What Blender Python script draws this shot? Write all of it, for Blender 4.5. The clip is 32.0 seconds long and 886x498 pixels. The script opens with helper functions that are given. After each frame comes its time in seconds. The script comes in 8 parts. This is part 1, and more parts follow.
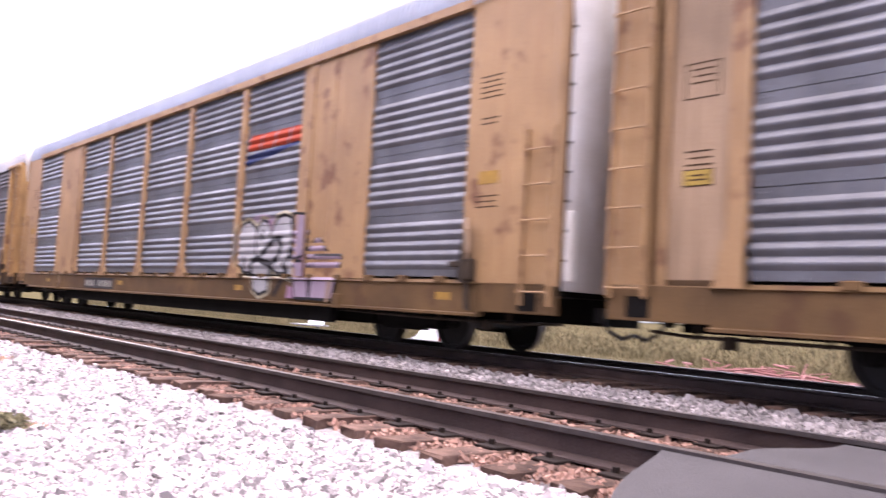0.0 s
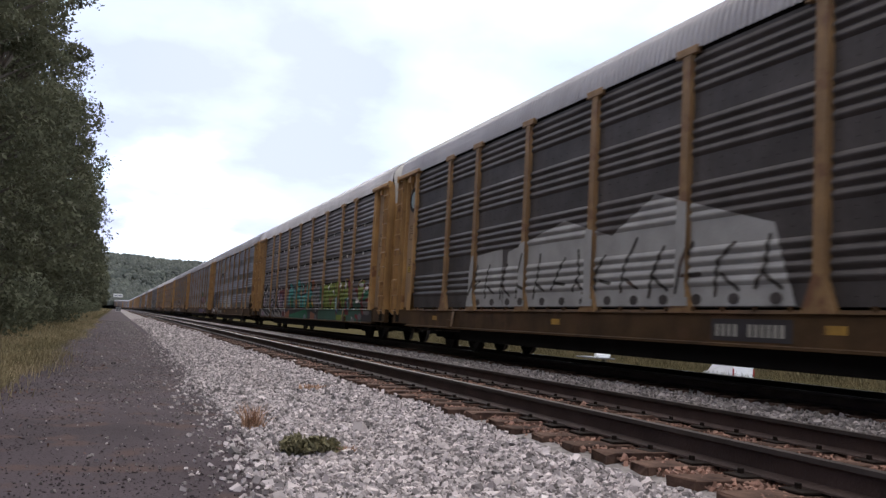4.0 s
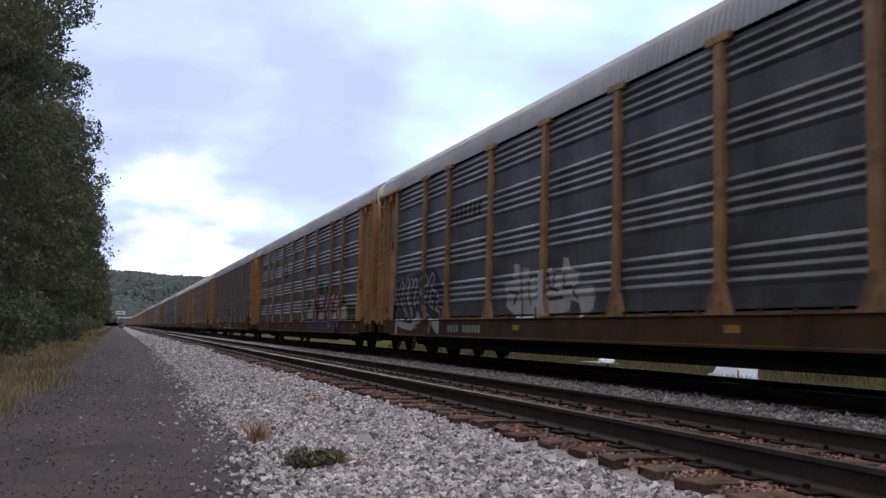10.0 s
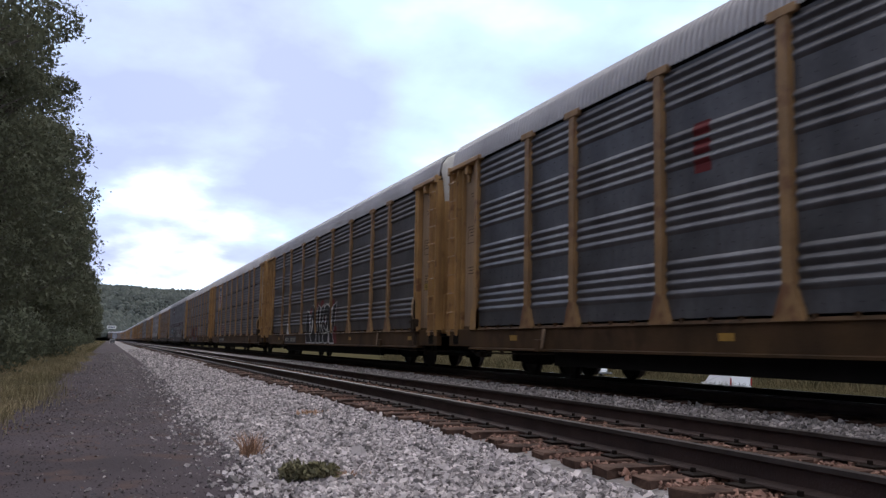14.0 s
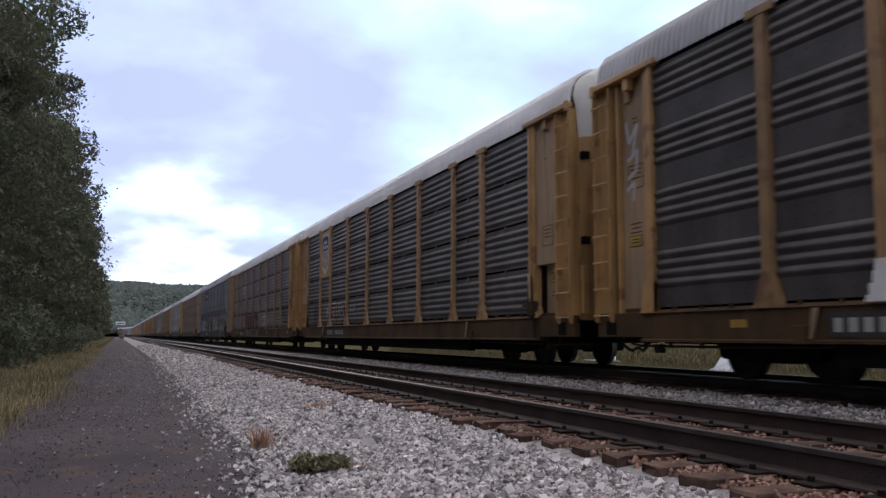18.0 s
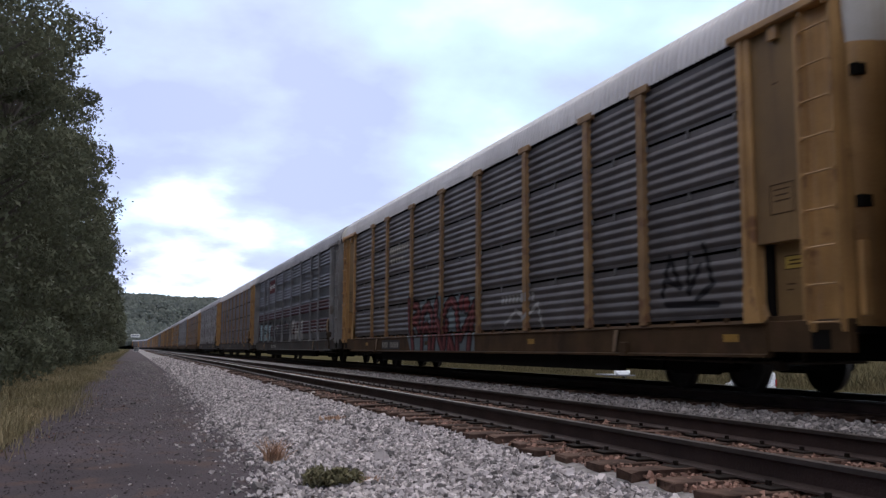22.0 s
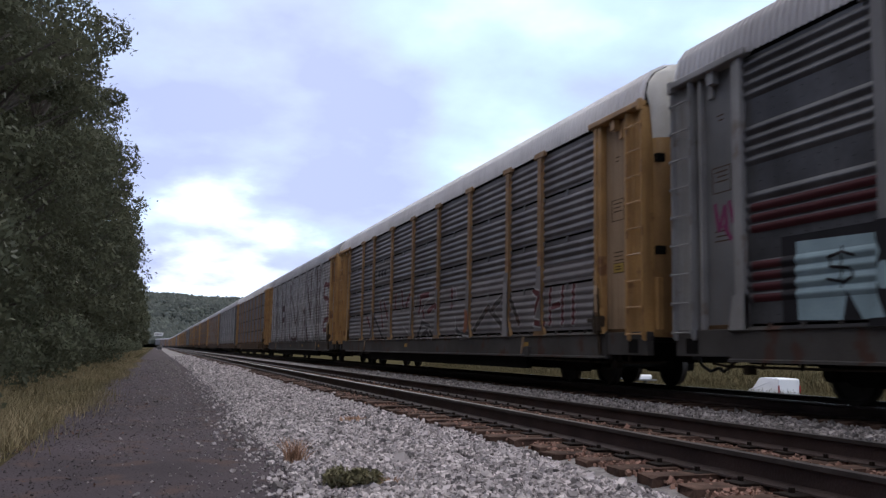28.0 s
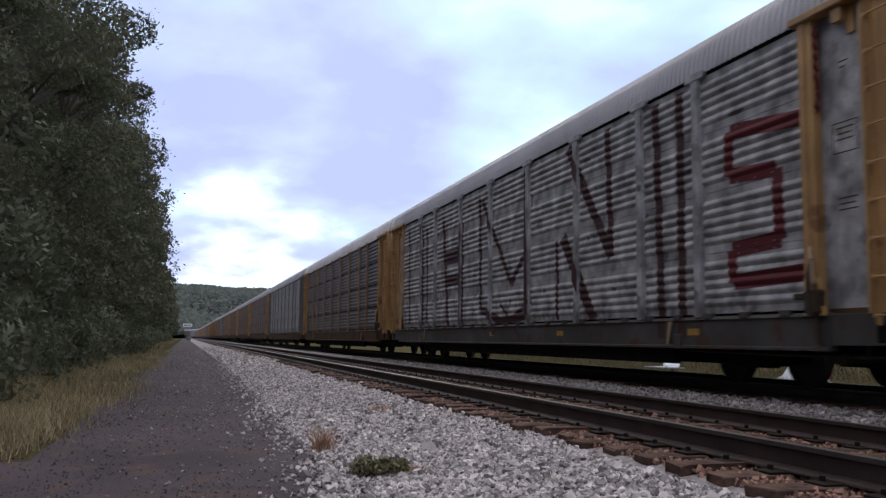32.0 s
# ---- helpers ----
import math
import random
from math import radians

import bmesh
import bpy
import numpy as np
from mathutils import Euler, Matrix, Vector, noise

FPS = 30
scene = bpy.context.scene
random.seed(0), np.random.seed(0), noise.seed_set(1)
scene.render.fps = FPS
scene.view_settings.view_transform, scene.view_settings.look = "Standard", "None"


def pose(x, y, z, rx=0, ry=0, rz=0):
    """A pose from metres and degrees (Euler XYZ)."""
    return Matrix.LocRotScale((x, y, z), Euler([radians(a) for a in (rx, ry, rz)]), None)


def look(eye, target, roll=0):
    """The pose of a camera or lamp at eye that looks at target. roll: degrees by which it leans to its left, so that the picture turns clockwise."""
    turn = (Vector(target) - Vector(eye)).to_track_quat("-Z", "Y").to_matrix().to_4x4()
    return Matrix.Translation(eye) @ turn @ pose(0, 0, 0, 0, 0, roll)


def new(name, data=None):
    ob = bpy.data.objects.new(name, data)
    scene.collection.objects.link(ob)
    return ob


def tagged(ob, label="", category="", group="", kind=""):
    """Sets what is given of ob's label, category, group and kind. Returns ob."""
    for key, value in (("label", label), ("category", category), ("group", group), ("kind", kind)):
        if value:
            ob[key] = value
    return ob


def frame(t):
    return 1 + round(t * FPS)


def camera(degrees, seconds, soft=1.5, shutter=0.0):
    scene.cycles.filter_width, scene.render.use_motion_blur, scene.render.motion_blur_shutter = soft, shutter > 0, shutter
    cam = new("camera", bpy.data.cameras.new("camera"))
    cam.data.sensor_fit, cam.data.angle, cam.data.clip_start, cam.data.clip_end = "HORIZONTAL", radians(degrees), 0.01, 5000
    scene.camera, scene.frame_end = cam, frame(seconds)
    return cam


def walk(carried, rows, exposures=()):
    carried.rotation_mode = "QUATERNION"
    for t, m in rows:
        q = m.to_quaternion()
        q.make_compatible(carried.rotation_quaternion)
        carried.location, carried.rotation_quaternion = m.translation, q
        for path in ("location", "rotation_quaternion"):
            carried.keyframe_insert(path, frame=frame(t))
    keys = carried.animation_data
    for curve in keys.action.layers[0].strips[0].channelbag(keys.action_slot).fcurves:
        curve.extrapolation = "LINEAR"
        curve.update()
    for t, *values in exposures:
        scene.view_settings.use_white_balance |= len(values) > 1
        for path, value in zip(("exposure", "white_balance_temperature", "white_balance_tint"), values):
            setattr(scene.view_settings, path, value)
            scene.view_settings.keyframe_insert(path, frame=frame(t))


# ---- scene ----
from mathutils.geometry import tessellate_polygon

# ---- camera ----
EYE = (0.0, 0.0, 0.62)          # metres above the rail heads, between the wood and the near track
cam = camera(54.0, 32.0, soft=1.4, shutter=0.3)
TURNS = [  # seconds, yaw to the left of the track, pitch, lean
    (0.0, -39.03, 3.92, 3.38), (0.5, -31.95, 5.09, 4.76), (1.0, -30.08, 5.98, 5.38), (1.5, -25.50, 6.22, 6.15),
    (2.0, -24.34, 6.43, 1.50), (2.5, -25.26, 4.47, -0.47), (3.0, -23.47, 4.20, 0.46), (3.5, -20.79, 4.91, 2.49),
    (5.5, -20.57, 4.76, 4.06), (6.0, -19.19, 2.90, 2.97), (6.5, -21.76, 3.96, 1.68), (7.0, -23.38, 4.51, 0.95),
    (7.5, -21.79, 5.59, 1.02), (8.0, -19.82, 6.11, 1.33), (8.5, -19.22, 5.97, 1.67), (9.0, -19.88, 5.67, 1.73),
    (9.5, -20.32, 5.59, 1.49), (10.0, -20.29, 5.59, 1.64), (10.5, -20.14, 5.62, 1.84), (11.0, -20.23, 5.80, 1.98),
    (11.5, -20.26, 5.91, 2.09), (12.0, -20.34, 6.01, 2.07), (12.5, -20.40, 6.16, 1.54), (13.0, -20.46, 6.22, 1.30),
    (13.5, -20.62, 6.31, 1.11), (15.5, -21.32, 6.37, 1.22), (16.0, -21.29, 6.47, 1.10), (16.5, -21.28, 6.44, 1.09),
    (17.0, -21.12, 6.17, 1.45), (17.5, -20.50, 5.75, -0.16), (18.0, -20.39, 5.73, 0.15), (18.5, -20.16, 5.85, 0.06),
    (19.0, -20.30, 5.93, -0.03), (19.5, -20.36, 5.97, 0.05), (20.0, -20.15, 6.17, 0.09), (20.5, -19.98, 6.40, 0.18),
    (21.0, -19.93, 6.47, 0.17), (21.5, -19.76, 6.49, 0.33), (22.0, -19.49, 6.60, 0.34), (22.5, -19.24, 6.60, 0.36),
    (23.0, -19.13, 6.60, 0.46), (23.5, -19.06, 6.63, 0.77), (24.0, -19.07, 6.67, 0.85), (24.5, -19.08, 6.65, 1.02),
    (25.0, -19.03, 6.62, 1.02), (25.5, -18.89, 6.64, 0.91), (27.5, -18.13, 6.73, 0.86), (28.0, -18.05, 6.71, 1.03),
    (28.5, -18.05, 6.62, 1.44), (29.0, -17.81, 6.29, 2.58), (29.5, -16.97, 5.83, 1.68), (30.0, -16.03, 5.48, 1.02),
    (30.5, -16.06, 5.45, 0.57), (31.0, -16.02, 5.59, 0.82), (31.5, -16.12, 5.82, 0.69), (32.0, -16.38, 5.99, 0.70),
]


def aim(yaw, pitch, lean):
    a, b = radians(yaw), radians(pitch)
    way = Vector((-math.sin(a) * math.cos(b), math.cos(a) * math.cos(b), math.sin(b)))
    return look(EYE, Vector(EYE) + way, lean)


walk(cam, [(t, aim(yaw, pitch, lean)) for t, yaw, pitch, lean in TURNS],
     exposures=[(0.0, 2.55, 6400, 33), (0.6, 2.25, 6400, 28), (1.0, 1.50, 6350, 20), (1.5, 1.07, 6400, 17), (2.0, 0.27, 6400, 14), (2.5, 0.42, 6550, 14), (3.0, 0.67, 6700, 16), (3.5, 0.57, 6500, 15), (5.5, 0.42, 6350, 15),
                (6.0, 0.55, 6150, 16), (6.5, 0.66, 6150, 16), (7.0, 0.66, 6150, 15), (7.5, 0.44, 6150, 15), (8.0, 0.19, 6130, 15), (9.0, 0.14, 6120, 15), (24.0, 0.11, 6100, 15), (32.0, 0.05, 6100, 15)])

# ---- light ----
SUN_AZ, SUN_EL = 8.0, 24.0      # degrees to the right of the track's direction, and above the horizon
world = bpy.data.worlds.new("sky")
scene.world = world
world.use_nodes = True


def sky_nodes():
    nt = world.node_tree
    n, ln = nt.nodes, nt.links
    n.clear()
    out, bg = n.new("ShaderNodeOutputWorld"), n.new("ShaderNodeBackground")
    sky = n.new("ShaderNodeTexSky")
    sky.sky_type, sky.sun_disc = "NISHITA", False
    sky.sun_elevation, sky.sun_rotation = radians(SUN_EL), radians(SUN_AZ)
    sky.air_density, sky.dust_density, sky.ozone_density = 1.0, 0.6, 3.0
    co = n.new("ShaderNodeTexCoord")
    # flatten the dome so that clouds crowd together towards the horizon
    sep, add = n.new("ShaderNodeSeparateXYZ"), n.new("ShaderNodeMath")
    ln.new(co.outputs["Generated"], sep.inputs[0])
    add.operation, add.inputs[1].default_value = "ADD", 0.28
    ln.new(sep.outputs["Z"], add.inputs[0])
    comb = n.new("ShaderNodeCombineXYZ")
    for axis in ("X", "Y"):
        div = n.new("ShaderNodeMath")
        div.operation = "DIVIDE"
        ln.new(sep.outputs[axis], div.inputs[0])
        ln.new(add.outputs[0], div.inputs[1])
        ln.new(div.outputs[0], comb.inputs[axis])
    big, mid = n.new("ShaderNodeTexNoise"), n.new("ShaderNodeTexNoise")
    for tex, scale, detail, off in ((big, 1.15, 3.0, (3.1, 0.4, 0.0)), (mid, 3.6, 6.0, (7.7, 1.9, 2.0))):
        shift = n.new("ShaderNodeVectorMath")
        shift.operation, shift.inputs[1].default_value = "ADD", off
        ln.new(comb.outputs[0], shift.inputs[0])
        ln.new(shift.outputs[0], tex.inputs["Vector"])
        tex.inputs["Scale"].default_value, tex.inputs["Detail"].default_value, tex.inputs["Roughness"].default_value = scale, detail, 0.5
    both = n.new("ShaderNodeMix")
    both.data_type, both.inputs["Factor"].default_value = "FLOAT", 0.5
    ln.new(big.outputs["Fac"], both.inputs["A"])
    ln.new(mid.outputs["Fac"], both.inputs["B"])
    ramp = n.new("ShaderNodeValToRGB")
    e = ramp.color_ramp.elements
    e[0].position, e[0].color = 0.36, (0.56, 0.65, 1.00, 1)
    e[1].position, e[1].color = 0.64, (1.04, 1.18, 1.28, 1)
    for p, c in ((0.43, (0.66, 0.78, 1.08, 1)), (0.49, (0.71, 0.91, 1.15, 1)), (0.56, (0.80, 1.05, 1.21, 1))):
        q = e.new(p)
        q.color = c
    # the sheet thins out to the right of the track
    thin = n.new("ShaderNodeMath")
    thin.operation, thin.inputs[1].default_value, thin.inputs[2].default_value = "MULTIPLY_ADD", 0.42, -0.10
    ln.new(sep.outputs["X"], thin.inputs[0])
    cap = n.new("ShaderNodeClamp")
    cap.inputs["Min"].default_value, cap.inputs["Max"].default_value = -0.10, 0.12
    ln.new(thin.outputs[0], cap.inputs[0])
    total = n.new("ShaderNodeMath")
    ln.new(both.outputs["Result"], total.inputs[0])
    ln.new(cap.outputs[0], total.inputs[1])

    # a heavier bank of cloud beside the sun, and a bright break beyond it
    def lump(value, azimuth, height, reach, weight):
        a, b = radians(azimuth), radians(height)
        near = n.new("ShaderNodeVectorMath")
        near.operation, near.inputs[1].default_value = "DOT_PRODUCT", (math.sin(a) * math.cos(b), math.cos(a) * math.cos(b), math.sin(b))
        ln.new(co.outputs["Generated"], near.inputs[0])
        fade = n.new("ShaderNodeMapRange")
        fade.interpolation_type = "SMOOTHSTEP"
        fade.inputs["From Min"].default_value, fade.inputs["From Max"].default_value = math.cos(radians(reach)), 1.0
        fade.inputs["To Min"].default_value, fade.inputs["To Max"].default_value = 0.0, weight
        ln.new(near.outputs["Value"], fade.inputs["Value"])
        plus = n.new("ShaderNodeMath")
        ln.new(value, plus.inputs[0])
        ln.new(fade.outputs[0], plus.inputs[1])
        return plus.outputs[0]
    weight = lump(lump(lump(lump(total.outputs[0], 14, 12, 10, -0.075), 21.5, 14, 6, 0.13), 16, 20, 8, -0.01), 33, 20, 9, -0.05)
    ln.new(weight, ramp.inputs[0])
    # the cloud sheet glows round the hidden sun
    a, b = radians(SUN_AZ - 5), radians(4.5)
    dot = n.new("ShaderNodeVectorMath")
    dot.operation, dot.inputs[1].default_value = "DOT_PRODUCT", (math.sin(a) * math.cos(b), math.cos(a) * math.cos(b), math.sin(b))
    ln.new(co.outputs["Generated"], dot.inputs[0])
    glow = n.new("ShaderNodeMapRange")
    glow.interpolation_type = "SMOOTHSTEP"
    glow.inputs["From Min"].default_value, glow.inputs["From Max"].default_value = 1.0085, 1.0165
    glow.inputs["To Min"].default_value, glow.inputs["To Max"].default_value = 0.0, 0.55
    frayed = n.new("ShaderNodeMath")
    frayed.operation, frayed.inputs[1].default_value = "MULTIPLY_ADD", 0.03
    ln.new(mid.outputs["Fac"], frayed.inputs[0])
    ln.new(dot.outputs["Value"], frayed.inputs[2])
    ln.new(frayed.outputs[0], glow.inputs["Value"])
    lit = n.new("ShaderNodeMix")
    lit.data_type, lit.blend_type, lit.inputs["Factor"].default_value = "RGBA", "ADD", 1.0
    ln.new(ramp.outputs[0], lit.inputs["A"])
    ln.new(glow.outputs[0], lit.inputs["B"])
    # the blue of the air shows a little through the sheet
    air = n.new("ShaderNodeMix")
    air.data_type, air.blend_type, air.inputs["Factor"].default_value = "RGBA", "MIX", 0.93
    dim = n.new("ShaderNodeMix")
    dim.data_type, dim.blend_type, dim.inputs["Factor"].default_value = "RGBA", "MULTIPLY", 1.0
    dim.inputs["B"].default_value = (0.1, 0.1, 0.1, 1)
    ln.new(sky.outputs[0], dim.inputs["A"])
    ln.new(dim.outputs["Result"], air.inputs["A"])
    ln.new(lit.outputs["Result"], air.inputs["B"])
    # overhead the sheet is even, thick and neutral
    over = n.new("ShaderNodeMapRange")
    over.interpolation_type = "SMOOTHSTEP"
    over.inputs["From Min"].default_value, over.inputs["From Max"].default_value = 0.40, 0.62
    ln.new(sep.outputs["Z"], over.inputs["Value"])
    dome = n.new("ShaderNodeMix")
    dome.data_type, dome.inputs["B"].default_value = "RGBA", (1.26, 1.22, 1.17, 1)
    ln.new(over.outputs[0], dome.inputs["Factor"])
    ln.new(air.outputs["Result"], dome.inputs["A"])
    ln.new(dome.outputs["Result"], bg.inputs["Color"])
    bg.inputs["Strength"].default_value = 0.92
    ln.new(bg.outputs[0], out.inputs[0])


sky_nodes()
sun = new("sun", bpy.data.lights.new("sun", "SUN"))
sun.data.energy, sun.data.angle, sun.data.color = 0.6, radians(25), (1.0, 0.95, 0.88)
sun.matrix_world = look((0, 0, 50), Vector((0, 0, 50)) - Vector((math.sin(radians(SUN_AZ)) * math.cos(radians(SUN_EL)),
                        math.cos(radians(SUN_AZ)) * math.cos(radians(SUN_EL)), math.sin(radians(SUN_EL)))))


# ---- materials ----
def mat(name, base, dark=None, rough=0.6, metal=0.0, scale=3.0, fine=40.0, contrast=0.5, bump=0.0, bump_scale=60.0, spread=0.0, streak=None,
        rust=None, rust_amount=0.0, spec=0.5, island=False):
    """A weathered surface: two sizes of mottling between base and dark, optional run-down streaks and rust, a fine relief and a spread from piece to piece."""
    m = bpy.data.materials.new(name)
    m.use_nodes = True
    nt = m.node_tree
    n, ln = nt.nodes, nt.links
    p = n["Principled BSDF"]
    p.inputs["Roughness"].default_value, p.inputs["Metallic"].default_value = rough, metal
    p.inputs["Specular IOR Level"].default_value = spec
    dark = dark or tuple(v * 0.55 for v in base)
    co = n.new("ShaderNodeTexCoord")

    def noise_at(s, detail, stretch=None):
        t = n.new("ShaderNodeTexNoise")
        t.inputs["Scale"].default_value, t.inputs["Detail"].default_value = s, detail
        src = co.outputs["Object"]
        if stretch:
            mp = n.new("ShaderNodeMapping")
            mp.inputs["Scale"].default_value = stretch
            ln.new(src, mp.inputs[0])
            src = mp.outputs[0]
        ln.new(src, t.inputs["Vector"])
        return t.outputs["Fac"]

    def mixed(kind, fac, a, b):
        x = n.new("ShaderNodeMix")
        x.data_type, x.blend_type = "RGBA", kind
        for sock, v in (("Factor", fac), ("A", a), ("B", b)):
            if isinstance(v, bpy.types.NodeSocket):
                ln.new(v, x.inputs[sock])
            else:
                x.inputs[sock].default_value = v if sock == "Factor" else (*v[:3], 1)
        return x.outputs["Result"]

    def stepped(v, lo, hi, top=1.0):
        r = n.new("ShaderNodeMapRange")
        r.inputs["From Min"].default_value, r.inputs["From Max"].default_value, r.inputs["To Max"].default_value = lo, hi, top
        ln.new(v, r.inputs["Value"])
        return r.outputs[0]

    col = mixed("MIX", stepped(noise_at(scale, 5.0), 0.5 - 0.5 * contrast, 0.5 + 0.5 * contrast), dark, base)
    col = mixed("MULTIPLY", stepped(noise_at(fine, 3.0), 0.3, 0.7, 0.6), col, tuple(0.55 + 0.45 * v / max(base) for v in dark))
    if streak:
        col = mixed("MIX", stepped(noise_at(1.0, 4.0, (9.0, 9.0, 0.5)), 0.5, 0.75, 0.6), col, streak)
    if rust:
        col = mixed("MIX", stepped(noise_at(2.2, 8.0), 0.62 - rust_amount * 0.3, 0.70 - rust_amount * 0.2, 0.85), col, rust)
    if spread:
        if island:
            g = n.new("ShaderNodeNewGeometry")
            rnd = g.outputs["Random Per Island"]
        else:
            g = n.new("ShaderNodeObjectInfo")
            rnd = g.outputs["Random"]
        r = n.new("ShaderNodeMapRange")
        r.inputs["To Min"].default_value, r.inputs["To Max"].default_value = 1 - spread, 1 + spread
        ln.new(rnd, r.inputs["Value"])
        hsv = n.new("ShaderNodeHueSaturation")
        ln.new(col, hsv.inputs["Color"])
        ln.new(r.outputs[0], hsv.inputs["Value"])
        col = hsv.outputs[0]
    ln.new(col, p.inputs["Base Color"])
    if bump:
        b = n.new("ShaderNodeBump")
        b.inputs["Strength"].default_value, b.inputs["Distance"].default_value = bump, 0.02
        ln.new(noise_at(bump_scale, 4.0), b.inputs["Height"])
        ln.new(b.outputs[0], p.inputs["Normal"])
    return m


RUST = (0.13, 0.055, 0.025)
OCHRE = mat("dirty ochre post paint", (0.34, 0.208, 0.088), (0.17, 0.102, 0.045), 0.6, scale=1.6, streak=(0.14, 0.075, 0.035), rust=RUST, rust_amount=0.15, spread=0.14)
YELLOW = mat("weathered yellow paint", (0.50, 0.30, 0.112), (0.25, 0.146, 0.058), 0.5, scale=1.2, streak=(0.16, 0.085, 0.035), rust=RUST, rust_amount=0.1, spread=0.12)
TAN = mat("faded tan paint", (0.38, 0.24, 0.112), (0.23, 0.14, 0.066), 0.6, scale=0.9, streak=(0.22, 0.11, 0.045), rust=RUST, rust_amount=0.15, spread=0.1)
STEEL = mat("galvanised steel sheet", (0.140, 0.142, 0.155), (0.070, 0.070, 0.077), 0.42, 0.5, scale=1.1, fine=14, contrast=0.3, streak=(0.085, 0.082, 0.086), spread=0.10, bump=0.3, bump_scale=2.5)
STEEL_PALE = mat("pale galvanised steel sheet", (0.162, 0.169, 0.185), (0.096, 0.099, 0.109), 0.48, 0.4, scale=1.1, fine=14, contrast=0.35, streak=(0.15, 0.148, 0.155), spread=0.08, bump=0.3, bump_scale=2.5)
STEEL_DARK = mat("grimy dark steel sheet", (0.124, 0.115, 0.119), (0.062, 0.056, 0.058), 0.55, 0.3, scale=0.9, fine=14, contrast=0.42, streak=(0.075, 0.06, 0.053), spread=0.12, bump=0.3, bump_scale=2.5)
STEEL_SLATE = mat("dark slate steel sheet", (0.108, 0.110, 0.120), (0.053, 0.053, 0.058), 0.45, 0.5, scale=1.1, fine=14, contrast=0.3, streak=(0.065, 0.062, 0.065), spread=0.10, bump=0.3, bump_scale=2.5)
STEEL_BROWN = mat("brown-stained steel sheet", (0.100, 0.089, 0.087), (0.05, 0.043, 0.041), 0.57, 0.3, scale=1.2, fine=12, contrast=0.36, streak=(0.05, 0.04, 0.036), spread=0.14, bump=0.3, bump_scale=2.5)
STEEL_GRIME = mat("blackened steel sheet", (0.080, 0.071, 0.070), (0.038, 0.033, 0.032), 0.58, 0.3, scale=1.4, fine=12, contrast=0.4, streak=(0.042, 0.034, 0.031), spread=0.12, bump=0.3, bump_scale=2.5)
STEEL_WHITE = mat("whitewashed steel sheet", (0.42, 0.412, 0.42), (0.13, 0.126, 0.128), 0.6, 0.05, scale=2.6, fine=22, contrast=0.34, streak=(0.20, 0.195, 0.197), rust=(0.085, 0.08, 0.08), rust_amount=0.12, spread=0.08)
SILL_GREY = mat("grimy dark grey sill paint", (0.082, 0.077, 0.074), (0.035, 0.032, 0.03), 0.75, scale=0.8, rust=(0.06, 0.03, 0.02), rust_amount=0.2, spec=0.15)
PANEL_DIRT = mat("grimy tan end plate", (0.35, 0.245, 0.155), (0.19, 0.132, 0.082), 0.7, scale=0.7, streak=(0.12, 0.075, 0.04), spread=0.1)
END_GREY = mat("chalky grey paint", (0.28, 0.275, 0.275), (0.155, 0.15, 0.15), 0.55, scale=1.0, streak=(0.19, 0.175, 0.165), rust=(0.12, 0.09, 0.07), rust_amount=0.08)
# Yellow end plates darkened to brown for the shadow they stand in.
PLATE_SHADED = mat("streaked yellow plate with shade in its colour", (0.25, 0.155, 0.055), (0.125, 0.077, 0.032), 0.65, scale=0.8, streak=(0.1, 0.06, 0.028), spread=0.08)
GREY_PAINT = mat("worn grey paint", (0.17, 0.17, 0.175), (0.09, 0.09, 0.093), 0.55, scale=1.0, streak=(0.13, 0.12, 0.11), spread=0.08)
ROOF = mat("dull galvanised roof", (0.47, 0.46, 0.475), (0.32, 0.31, 0.32), 0.5, 0.2, scale=0.6, streak=(0.35, 0.34, 0.34))
ROOF_LIGHT = mat("pale galvanised roof", (0.72, 0.70, 0.70), (0.55, 0.53, 0.53), 0.5, 0.15, scale=0.6, streak=(0.46, 0.45, 0.44))
# The blue here is the sky's reflection, put into the base colour.
ROOF_SKY_TINT = mat("dull roof with sky reflection in its blue", (0.30, 0.325, 0.37), (0.20, 0.215, 0.25), 0.45, 0.3, scale=0.6, streak=(0.2, 0.2, 0.22))
WHITE_PAINT = mat("chalky white paint", (0.72, 0.71, 0.68), (0.5, 0.48, 0.44), 0.6, scale=1.5, streak=(0.45, 0.4, 0.33))
SILL = mat("dirty brown sill paint", (0.092, 0.054, 0.025), (0.030, 0.019, 0.011), 0.75, scale=1.3, rust=(0.07, 0.038, 0.02), rust_amount=0.3, spec=0.15)
SILL_TAN = mat("tan sill paint", (0.16, 0.096, 0.040), (0.06, 0.036, 0.017), 0.7, scale=0.8, rust=(0.08, 0.042, 0.02), rust_amount=0.25, spec=0.2)
# Shade below the wagons is put into the near-black underframe and wheel colours.
BLACK = mat("near-black underframe and shaded gaps", (0.010, 0.009, 0.0085), (0.005, 0.0045, 0.004), 0.9, scale=2.0, spec=0.08)
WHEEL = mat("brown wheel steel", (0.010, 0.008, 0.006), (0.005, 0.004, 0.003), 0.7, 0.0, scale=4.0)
TREAD = mat("polished rail head", (0.085, 0.072, 0.068), (0.04, 0.033, 0.03), 0.5, 0.6, scale=4.0)
RAIL = mat("rusty rail web", (0.066, 0.044, 0.039), (0.03, 0.02, 0.018), 0.6, 0.0, scale=3.0, bump=0.3, spec=0.25)
